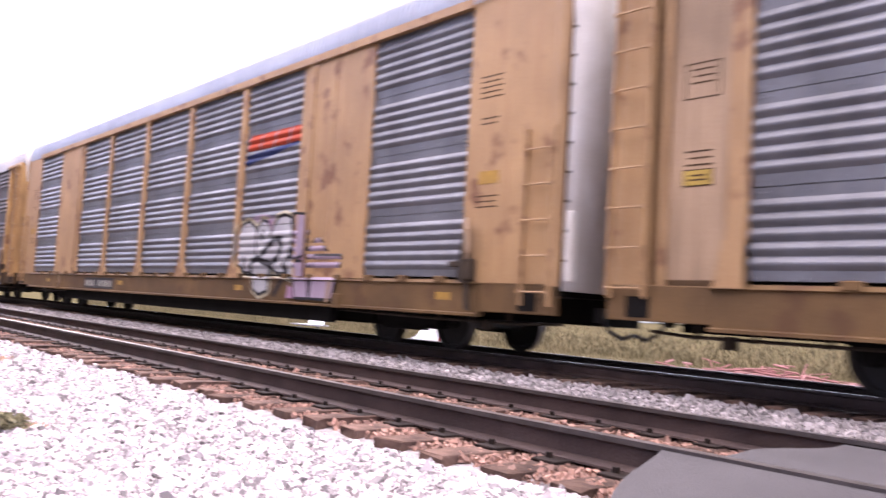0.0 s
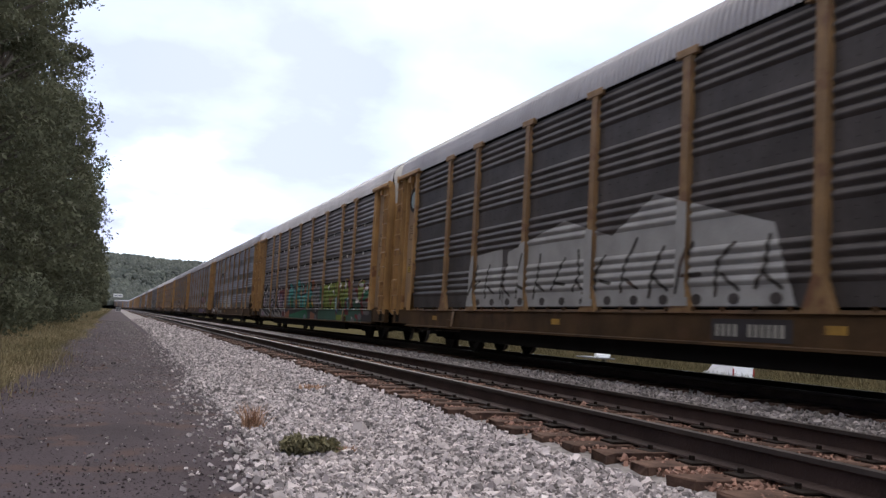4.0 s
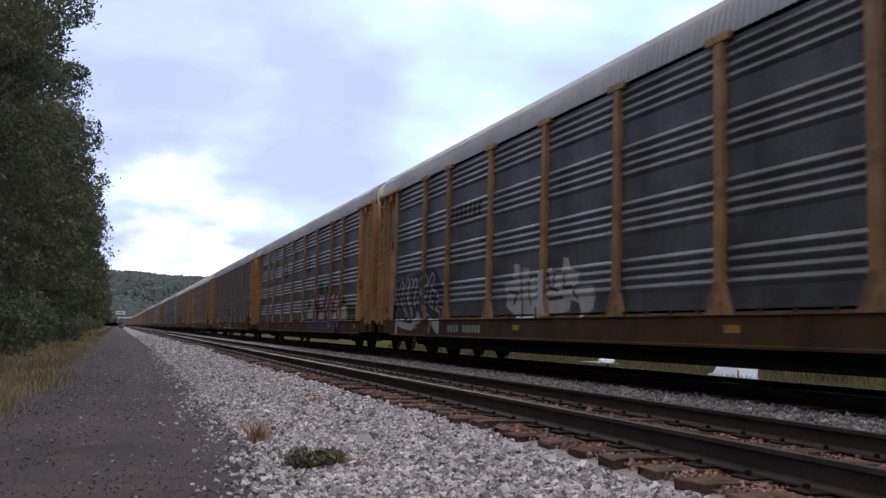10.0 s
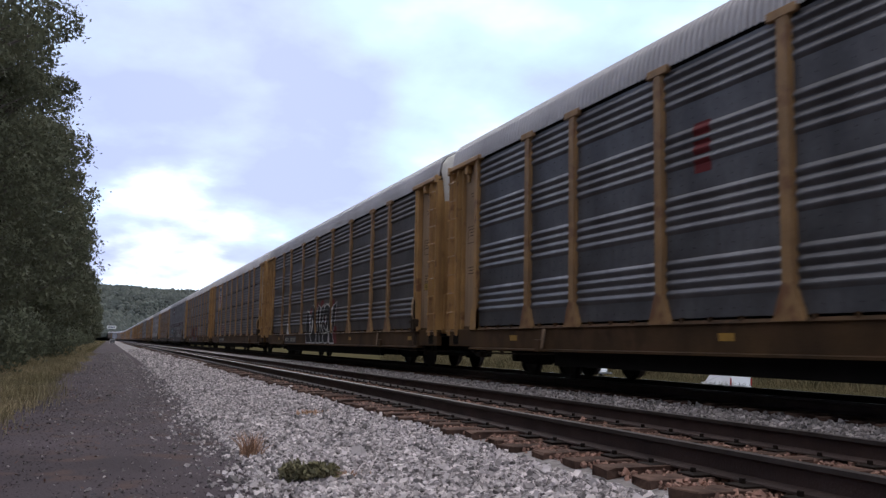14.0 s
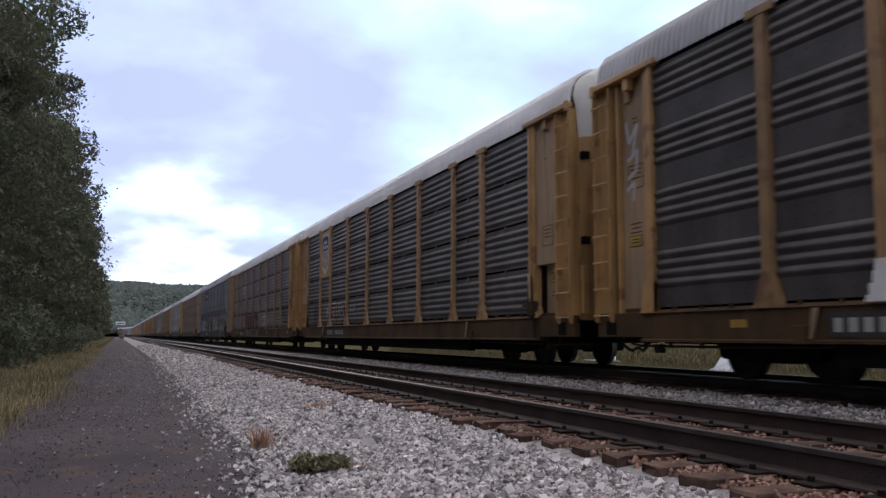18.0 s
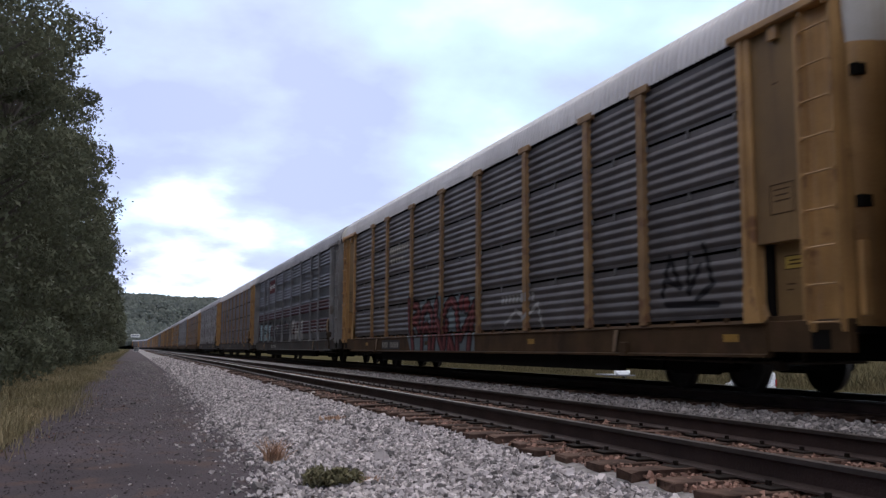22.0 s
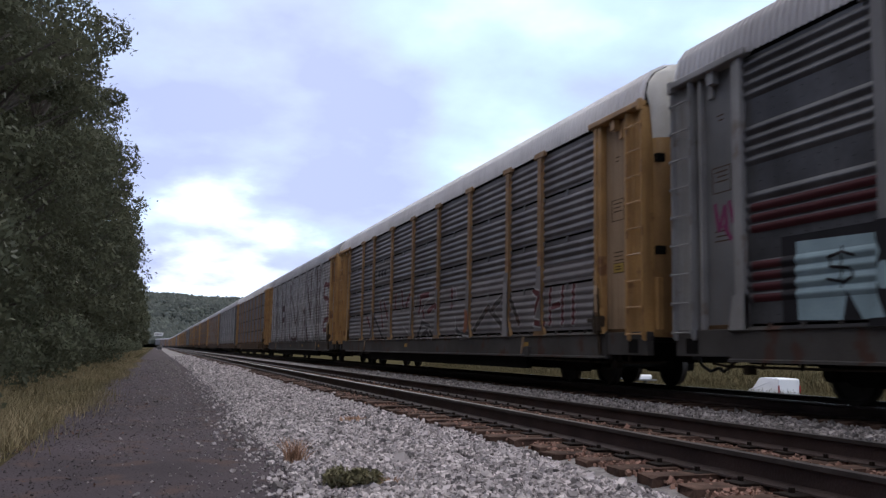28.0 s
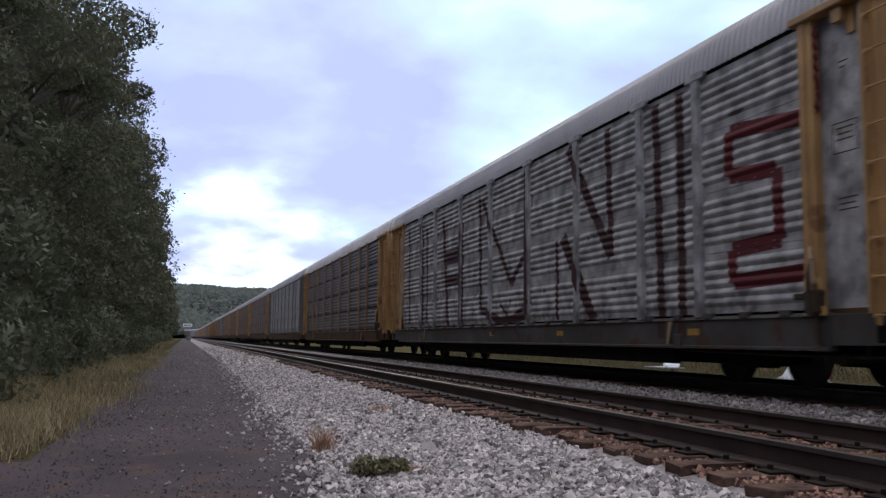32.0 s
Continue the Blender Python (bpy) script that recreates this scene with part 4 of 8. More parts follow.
def clipped(poly, axis, limit, keep_more):
    out = []
    for p, q in zip(poly, poly[1:] + poly[:1]):
        a, b = p[axis] - limit, q[axis] - limit
        if not keep_more:
            a, b = -a, -b
        if a >= 0:
            out.append(p)
        if (a > 0 > b) or (a < 0 < b):
            k = a / (a - b)
            out.append((p[0] + k * (q[0] - p[0]), p[1] + k * (q[1] - p[1])))
    return out


class Spray:
    """Paint laid over ribs, posts and sill: convex (y, z) shapes, later ones over earlier ones."""

    def __init__(self, kind, posts=POSTS, layer=0, flared=False):
        self.feet = posts if flared else ()
        self.sheet, self.post = bands(kind)
        edges = [-RECESS]
        for y in posts:
            edges += [y - POST_W / 2 - 0.03, y + POST_W / 2 + 0.03]
        self.zones = [(a, b, i % 2 == 1) for i, (a, b) in enumerate(zip(edges, edges[1:] + [RECESS]))]
        self.verts, self.faces, self.index, self.mats, self.lift = [], [], [], [], 0.004 + 0.012 * layer

    def shape(self, poly, material):
        if material not in self.mats:
            self.mats.append(material)
        m = self.mats.index(material)
        self.lift += 0.00012
        y0, y1, z0, z1 = min(p[0] for p in poly), max(p[0] for p in poly), min(p[1] for p in poly), max(p[1] for p in poly)
        for a, b, on_post in self.zones:
            if b <= y0 or a >= y1:
                continue
            part_y = clipped(clipped(list(poly), 0, a, True), 0, b, False)
            if len(part_y) < 3:
                continue
            for za, oa, zb, ob in (self.post if on_post else self.sheet):
                if zb <= z0 or za >= z1:
                    continue
                piece = clipped(clipped(part_y, 1, za, True), 1, zb, False)
                if len(piece) < 3:
                    continue
                n = len(self.verts)
                for y, z in piece:
                    out = oa + (ob - oa) * (z - za) / (zb - za)
                    self.verts.append((SHEET_X - out - self.lift, y, z))
                self.faces.append(tuple(range(n, n + len(piece))))
                self.index.append(m)
        for foot in self.feet:                       # over the flared foot of a post
            for w, za, zb in ((0.27, Z_LOW - 0.05, Z_LOW + 0.05), (0.21, Z_LOW + 0.05, Z_LOW + 0.18), (0.15, Z_LOW + 0.18, Z_LOW + 0.31)):
                if foot + w <= y0 or foot - w >= y1 or zb <= z0 or za >= z1:
                    continue
                piece = clipped(clipped(clipped(clipped(list(poly), 0, foot - w, True), 0, foot + w, False), 1, za, True), 1, zb, False)
                if len(piece) > 2:
                    n = len(self.verts)
                    self.verts += [(SHEET_X - POST_OUT - 0.018 - self.lift, y, z) for y, z in piece]
                    self.faces.append(tuple(range(n, n + len(piece))))
                    self.index.append(m)
        return self

    def form(self, poly, material):
        """A flat form of any outline, cut into triangles first."""
        for tri in tessellate_polygon([[Vector((y, z, 0)) for y, z in poly]]):
            self.shape([poly[i] for i in tri], material)
            self.lift -= 0.00012
        self.lift += 0.00012
        return self

    def glyph(self, poly, fill, edge, w=0.09):
        """One flat form with a drawn outline."""
        return self.stroke(poly + poly[:1], w, edge).form(poly, fill)

    def bar(self, y0, y1, z0, z1, material):
        return self.shape([(y0, z0), (y1, z0), (y1, z1), (y0, z1)], material)

    def stroke(self, pts, w, material, round_ends=True):
        """A line of width w through (y, z) points."""
        for (ya, za), (yb, zb) in zip(pts, pts[1:]):
            d = math.hypot(yb - ya, zb - za) or 1e-6
            ny, nz = -(zb - za) / d * w / 2, (yb - ya) / d * w / 2
            self.shape([(ya + ny, za + nz), (yb + ny, zb + nz), (yb - ny, zb - nz), (ya - ny, za - nz)], material)
        for y, z in (pts if round_ends else ()):
            self.blob(y, z, w / 2, w / 2, material, 9)
        return self

    def blob(self, y, z, ry, rz, material, n=14):
        return self.shape([(y + ry * math.cos(2 * math.pi * i / n), z + rz * math.sin(2 * math.pi * i / n)) for i in range(n)], material)

    def wild(self, seed, y_left, y_right, z0, z1, count, fill, edge, accents=(), w=0.26):
        """Interlocked swollen letterforms that cannot be read: dark edges, flat fills and a few accents."""
        rng = random.Random(seed)
        step = (y_left - y_right) / count
        h = z1 - z0
        plans = []
        for i in range(count):
            c = y_left - step * (i + 0.5)
            top, low = z1 - rng.uniform(0, 0.28) * h, z0 + rng.uniform(0, 0.12) * h
            s = step * 0.42
            xs = (c + s * 1.25, c + s * 0.45, c - s * 0.35, c - s * 1.2)
            zs = (low, low + 0.3 * (top - low), low + 0.62 * (top - low), top)
            shapes = []
            for _ in range(3):
                k = rng.randrange(4)
                pts = [(xs[k] + rng.uniform(-0.1, 0.1), rng.choice((zs[0], zs[3])))]
                for _ in range(rng.choice((1, 2, 2, 3))):
                    k = min(3, max(0, k + rng.choice((-1, 1, 1, 2, -2))))
                    pts.append((xs[k] + rng.uniform(-0.12, 0.12), rng.choice(zs) + rng.uniform(-0.08, 0.08)))
                shapes.append(pts)
            if rng.random() < 0.6:
                a0 = rng.uniform(0, 6.28)
                shapes.append([(c + s * 0.8 * math.cos(a0 + q * 0.7), (low + top) / 2 + 0.3 * (top - low) * math.sin(a0 + q * 0.7)) for q in range(6)])
            plans.append(shapes)
        for shapes in plans:
            for pts in shapes:
                self.stroke(pts, w + 0.13, edge)
        for shapes in plans:
            f = fill[rng.randrange(len(fill))]
            for pts in shapes:
                self.stroke(pts, w, f)
        for k in range(count * 2 if accents else 0):
            y, z = rng.uniform(y_right, y_left), rng.uniform(z0 + 0.1 * h, z1 - 0.15 * h)
            a = rng.choice(accents)
            if rng.random() < 0.5:
                self.blob(y, z, rng.uniform(0.05, 0.16), rng.uniform(0.04, 0.12), a, 10)
            else:
                self.stroke([(y, z), (y + rng.uniform(-0.3, 0.3), z + rng.uniform(-0.25, 0.25))], rng.uniform(0.03, 0.08), a)
        return self

    def letters_bars(self, y0, y1, z0, z1, n, material, gap=0.35):
        """Stencilled figures as plain bars."""
        step = (y0 - y1) / n
        for i in range(n):
            self.bar(y0 - step * (i + 1 - gap), y0 - step * i, z0, z1, material)
        return self

    def done(self, car, label, name="graffiti"):
        me = raw_mesh(name, self.verts, self.faces, *self.mats)
        me.polygons.foreach_set("material_index", self.index)
        bm = bmesh.new()
        bm.from_mesh(me)
        for f in bm.faces:
            f.normal_update()
            if f.normal.x > 0:
                f.normal_flip()
        bm.to_mesh(me)
        bm.free()
        return child(name, me, car, label=label)


def end_scrawl(car, lines, w, material, label, x=-1.524):
    """Thin sprayed lines on a wagon's end plate, as (y, z) points."""
    verts, faces = [], []
    for pts in lines:
        for (ya, za), (yb, zb) in zip(pts, pts[1:]):
            d = math.hypot(yb - ya, zb - za) or 1e-6
            ny, nz = -(zb - za) / d * w / 2, (yb - ya) / d * w / 2
            n = len(verts)
            x -= 0.0002
            verts += [(x, ya + ny, za + nz), (x, yb + ny, zb + nz), (x, yb - ny, zb - nz), (x, ya - ny, za - nz)]
            faces.append((n, n + 1, n + 2, n + 3))
    child("end_graffiti", raw_mesh("end_graffiti", verts, faces, material), car, label=label)


def sill_marks(car, kind, plate=None, yellow=(-11.0, -4.4, 2.6, 9.4)):
    """Reflective patches and a stencilled mark on a wagon's sill."""
    for y in yellow:
        Spray(kind).bar(y - 0.17, y + 0.17, 0.75, 0.86, SIGN_YELLOW).done(car, "yellow reflective patch", "reflector")
    if plate:
        a, b = plate
        Spray(kind).bar(b - 0.1, a + 0.1, 0.62, 0.92, P_SOOT).done(car, "dark patch behind a stencilled mark", "mark_patch")
        for left, right, count in ((a, a - 0.36 * (a - b), 4), (b + 0.52 * (a - b), b, 6)):
            step = (left - right) / count
            for k in range(count):
                m = Spray(kind)
                m.lift += 0.003
                m.bar(left - step * (k + 0.62), left - step * k, 0.68, 0.85, P_STENCIL).done(car, "", "stencil")


# ---- wood, hill and field ----
def leaf_cloud(rng, centres, radii, count, size):
    """Small folded leaf sprays scattered through ellipsoid clumps: verts and quads."""
    centres, radii = np.array(centres), np.array(radii)
    pick = rng.integers(0, len(centres), count)
    d = rng.normal(size=(count, 3))
    d /= np.linalg.norm(d, axis=1, keepdims=True)
    r = rng.uniform(0.45, 1.1, (count, 1)) ** 0.5 * np.where(rng.uniform(0, 1, (count, 1)) < 0.14, rng.uniform(1.0, 1.5, (count, 1)), 1.0)
    p = centres[pick] + d * r * radii[pick]
    a = rng.normal(size=(count, 3))
    a /= np.linalg.norm(a, axis=1, keepdims=True)
    b = np.cross(a, rng.normal(size=(count, 3)))
    b /= np.linalg.norm(b, axis=1, keepdims=True)
    b = np.where((np.cross(a, b) * d).sum(1, keepdims=True) < 0, b, -b)
    s = size * rng.uniform(0.5, 1.4, (count, 1))
    quads = np.stack([p - a * s, p + b * s * 0.45, p + a * s, p - b * s * 0.45], 1)
    # each leaf is lit as part of its clump
    up = d * 0.75 + np.cross(b, a) * 0.45 + np.array([0, 0, 0.15])
    up /= np.linalg.norm(up, axis=1, keepdims=True)
    return quads.reshape(-1, 3), np.arange(count * 4).reshape(-1, 4), np.repeat(up, 4, axis=0)


def tree_meshes(seed, height, spread, leaves, size, low=0.12):
    rng = np.random.default_rng(seed)
    bm = bmesh.new()
    z, p = 0.0, Vector((0, 0, -0.6))
    trunk_top = height * 0.75
    steps = 6
    pts = [p]
    for i in range(steps):
        p = Vector((rng.normal(0, 0.12), rng.normal(0, 0.12), trunk_top * (i + 1) / steps))
        pts.append(p)
    r0 = height * 0.016
    for i, (a, b) in enumerate(zip(pts, pts[1:])):
        rod(bm, a, b, r0 * (1 - i / (steps + 1)), 9, r0 * (1 - (i + 1) / (steps + 1)), caps=False)
    centres, radii = [], []
    for i in range(58):
        h = rng.uniform(low, 1.0)
        z = height * h
        reach = spread * (0.45 + 0.75 * math.sin(math.pi * min(0.97, 0.16 + 0.78 * h))) * rng.uniform(0.35, 1.0)
        a = rng.uniform(0, 2 * math.pi)
        c = Vector((reach * math.cos(a), reach * math.sin(a), z))
        base = Vector((0, 0, min(trunk_top * 0.95, max(1.0, z - reach * 0.7))))
        rod(bm, base, c, r0 * 0.32, 6, r0 * 0.08, caps=False)
        centres.append(c)
        k = rng.uniform(0.6, 1.35) * spread * 0.25
        radii.append((k, k, k * rng.uniform(0.55, 0.85)))
    verts, quads, lean = leaf_cloud(rng, centres, radii, leaves, size)
    return mesh_of(bm, "trunk", BARK), quick_mesh("crown", verts, quads, LEAF, normals=lean)


def forest_edge():
    """The wall of trees along the left of the track, thick with leaves down to the ground."""
    rng = np.random.default_rng(5)
    close = [tree_meshes(31, 13.5, 2.7, 46000, 0.055), tree_meshes(32, 14.0, 2.9, 46000, 0.055)]
    kinds = [tree_meshes(11, 13.5, 3.3, 17000, 0.10), tree_meshes(12, 12.0, 3.0, 16000, 0.10), tree_meshes(13, 14.5, 3.6, 18000, 0.10)]
    light = [tree_meshes(21, 13.0, 3.3, 5000, 0.22), tree_meshes(22, 12.0, 3.2, 5000, 0.22), tree_meshes(23, 14.0, 3.4, 5000, 0.23)]
    y = 13.0
    i = 0
    while y < 330:
        near = y < 70
        for row, x in enumerate((-5.1, -9.4) if y < 120 else (-5.6,)):
            trunk, crown = close[i // 2 % 2] if y < 31 and row == 0 else kinds[(i + row) % 3] if y < 62 and row == 0 else light[(i + 2 * row) % 3]
            t = tagged(new("tree"), "tall broadleaf tree with dense dark green leaves", "tree", group="trees along the track")
            s = rng.uniform(0.9, 1.12)
            xx = x + rng.uniform(-0.7, 0.4) - 0.0035 * y - (0.25 if y < 31 else 0)
            t.matrix_basis = pose(xx, y + rng.uniform(-1, 1) + row * 1.7, ground_height(xx, y), 0, 0, rng.uniform(0, 360)) @ Matrix.Scale(s, 4)
            child("trunk", trunk, t)
            child("crown", crown, t)
            i += 1
        y += rng.uniform(3.2, 4.6) * (1 if near else 1.5)
    for i, y in enumerate((8.5, 4.5, 0.5, -4, -9, -15, -22, -30, -40)):      # unseen trees added beside and behind the camera, to shade the near wagon sides
        t = tagged(new("tree"), "tall broadleaf tree with dense dark green leaves", "tree", group="trees along the track")
        xx = -7.6 - 0.35 * (i % 3)
        t.matrix_basis = pose(xx, y, ground_height(xx, y), 0, 0, 77.0 * i)
        trunk, crown = close[i] if i < 2 else light[i % 3]
        child("trunk", trunk, t)
        child("crown", crown, t)


forest_edge()


def shrubs():
    rng = np.random.default_rng(8)
    meshes = []
    for k in range(3):
        cs = [(rng.uniform(-1.2, 1.2), rng.uniform(-1.2, 1.2), rng.uniform(0.3, 1.9)) for _ in range(12)]
        rs = [(0.7, 0.7, 0.6)] * 12
        v, q, lean = leaf_cloud(rng, cs, rs, 9000, 0.06)
        meshes.append(quick_mesh("leaves", v, q, SHRUB, normals=lean))
    bm = bmesh.new()
    for k in range(9):
        a = rng.uniform(0, 2 * math.pi)
        rod(bm, (0.15 * math.cos(a), 0.15 * math.sin(a), -0.1), (1.0 * math.cos(a), 1.0 * math.sin(a), rng.uniform(0.9, 1.8)), 0.022, 5, 0.008)
    stems = mesh_of(bm, "stems", BARK)
    y = 10.0
    i = 0
    while y < 200:
        s = tagged(new("shrub"), "leafy dark green shrub at the foot of the trees", "shrub", group="shrubs along the track")
        x = -3.9 + rng.uniform(-0.6, 0.3) - 0.004 * y
        s.matrix_basis = pose(x, y, ground_height(x, y), 0, 0, rng.uniform(0, 360)) @ Matrix.Scale(rng.uniform(0.8, 1.3), 4)
        child("leaves", meshes[i % 3], s)
        child("stems", stems, s)
        i += 1
        y += rng.uniform(1.9, 2.8) * (1 if y < 60 else 2)


shrubs()


def hill():
    """A long wooded ridge beyond the bend: a rolling slope thick with crowns."""
    rng = np.random.default_rng(3)
    top = tagged(new("hill"), "long wooded hill of mixed green trees in the distance", "hill", kind="structure")

    def height(x, y):
        rise = 1 / (1 + math.exp(-(y - 1000) / 90))
        return -2 + rise * (74 + 12 * noise.noise((x * 0.003, 0, 4)) - 0.010 * max(0, x) + 0.01 * min(0, x)) + 5 * noise.noise((x * 0.01, y * 0.01, 1))
    xs, ys = np.linspace(-900, 1500, 70), np.linspace(640, 1500, 26)
    bm = bmesh.new()
    vs = [[bm.verts.new((x, y, height(x, y))) for x in xs] for y in ys]
    for j in range(len(ys) - 1):
        for i in range(len(xs) - 1):
            bm.faces.new((vs[j][i], vs[j][i + 1], vs[j + 1][i + 1], vs[j + 1][i])).smooth = True
    part("slope", bm, FOREST, top)
    n = 9000
    px, py = np.where(np.arange(n) < 6500, rng.uniform(-70, 230, n), rng.uniform(-500, 900, n)), rng.uniform(660, 1220, n)
    ico = bmesh.new()
    bmesh.ops.create_icosphere(ico, subdivisions=1, radius=1.0)
    base = np.array([v.co[:] for v in ico.verts])
    tri = np.array([[v.index for v in f.verts] for f in ico.faces])
    ico.free()
    m = len(base)
    s = rng.uniform(2.0, 4.6, (n, 1, 1))
    jit = 1 + rng.uniform(-0.28, 0.28, (n, m, 1))
    pz = np.array([height(a, b) for a, b in zip(px, py)])
    pts = base[None] * s * jit * np.array([1, 1, 1.15]) + np.stack([px, py, pz + 1.8], 1)[:, None]
    faces = (tri[None] + (np.arange(n) * m)[:, None, None]).reshape(-1, 3)
    tagged(child("tree_crowns", quick_mesh("tree_crowns", pts.reshape(-1, 3), faces, FOREST), top), kind="stuff")


hill()


def blades(rng, px, py, pz, tall, wide, material, name):
    """Grass: one bent blade of two quads per root."""
    n = len(px)
    a = rng.uniform(0, 2 * np.pi, n)
    h = tall * rng.uniform(0.45, 1.25, n)
    lean = rng.normal(0, 0.42, (n, 2)) * h[:, None]
    side = np.stack([np.cos(a), np.sin(a)], 1) * wide * rng.uniform(0.6, 1.3, (n, 1))
    root = np.stack([px, py], 1)
    v = np.zeros((n, 6, 3))
    v[:, 0, :2], v[:, 1, :2] = root - side, root + side
    v[:, 2, :2], v[:, 3, :2] = root + lean * 0.4 - side * 0.7, root + lean * 0.4 + side * 0.7
    v[:, 4, :2], v[:, 5, :2] = root + lean - side * 0.15, root + lean + side * 0.15
    v[:, :2, 2] = (pz - 0.02)[:, None]
    v[:, 2:4, 2] = (pz + h * 0.6)[:, None]
    v[:, 4:, 2] = (pz + h)[:, None]
    f = np.array([[0, 1, 3, 2], [2, 3, 5, 4]])
    faces = (f[None] + (np.arange(n) * 6)[:, None, None]).reshape(-1, 4)
    return quick_mesh(name, v.reshape(-1, 3), faces, material)


def grass():
    rng = np.random.default_rng(21)
    n = 60000
    y = 6 + 60 * rng.uniform(0, 1, n) ** 1.7
    edge = np.interp(y, (5, 7.5, 9.5), (-3.1, -1.85, -1.2)) + 0.14 * np.sin(y * 0.45) + rng.normal(0, 0.22, n)
    x = edge - np.abs(rng.normal(0, 1.2, n))
    tall = np.array([noise.noise((a * 0.9, b * 0.5, 3.0)) for a, b in zip(x, y)])
    keep = tall + rng.normal(0, 0.18, n) > -0.12
    x, y, tall = x[keep], y[keep], 0.15 + 0.14 * np.clip(tall[keep] + 0.2, 0, 1) + 0.10 * np.clip(-2.0 - x[keep], 0, 1.5)
    z = np.array([ground_height(v, 0) for v in x])
    tagged(new("verge_grass", blades(rng, x, y, z, tall, 0.005, VERGE, "verge_grass")), "dry yellow-green grass along the edge of the track", "grass", kind="stuff")
    y = 60 + 200 * rng.uniform(0, 1, 9000) ** 1.5
    x = -1.8 - np.abs(rng.normal(0, 1.4, 9000))
    z = np.array([ground_height(v, 0) for v in x])
    tagged(new("far_verge_grass", blades(rng, x, y, z, 0.38, 0.02, VERGE, "far_verge_grass")), "dry grass along the foot of the distant trees", "grass", kind="stuff")
    n = 80000
    x = 13.4 + 50 * rng.uniform(0, 1, n) ** 1.8
    y = x * (0.1 + 3.2 * rng.uniform(0, 1, n) ** 1.5)
    z = np.array([ground_height(v, 0) for v in x])
    far_x = 55 + 330 * rng.uniform(0, 1, 50000) ** 1.6
    far_y = far_x * (0.25 + 3.0 * rng.uniform(0, 1, 50000) ** 1.3)
    far_z = np.array([ground_height(v, 0) for v in far_x])
    tagged(new("far_field_grass", blades(rng, far_x, far_y, far_z, 0.95, 0.07, GRASS, "far_field_grass")), "dry yellow-green grass far out in the field", "grass", kind="stuff")
    tagged(new("field_grass", blades(rng, x, y, z, 0.75, 0.016, GRASS, "field_grass")), "tall dry yellow-green grass of the field beyond the tracks", "grass", kind="stuff")


grass()


# ---- ballast and ties ----
def stones(rng, px, py, pz, size, name, label, material=None):
    """Angular broken stones, each a skewed block of twelve triangles."""
    base = np.array([(i, j, k) for i in (-0.8, 0.8) for j in (-0.8, 0.8) for k in (-0.8, 0.8)])
    tri = np.array([(0, 1, 3), (0, 3, 2), (4, 7, 5), (4, 6, 7), (0, 5, 1), (0, 4, 5), (2, 3, 7), (2, 7, 6), (0, 2, 6), (0, 6, 4), (1, 5, 7), (1, 7, 3)])
    n, m = len(px), len(base)
    s = size * rng.lognormal(0, 0.35, (n, 1, 1)) * rng.uniform(0.6, 1.25, (n, 1, 3))
    pts = base[None] * s * (1 + rng.uniform(-0.42, 0.30, (n, m, 3)))
    q = rng.normal(size=(n, 4))
    q /= np.linalg.norm(q, axis=1, keepdims=True)
    w, x, y, z = q.T
    rot = np.stack([1 - 2 * (y * y + z * z), 2 * (x * y - z * w), 2 * (x * z + y * w), 2 * (x * y + z * w), 1 - 2 * (x * x + z * z), 2 * (y * z - x * w),
                    2 * (x * z - y * w), 2 * (y * z + x * w), 1 - 2 * (x * x + y * y)], 1).reshape(n, 3, 3)
    pts = np.einsum("nij,nmj->nmi", rot, pts) + np.stack([px, py, pz], 1)[:, None]
    faces = (tri[None] + (np.arange(n) * m)[:, None, None]).reshape(-1, 3)
    return tagged(new(name, quick_mesh(name, pts.reshape(-1, 3), faces, material or STONE)), label, "gravel", kind="stuff")


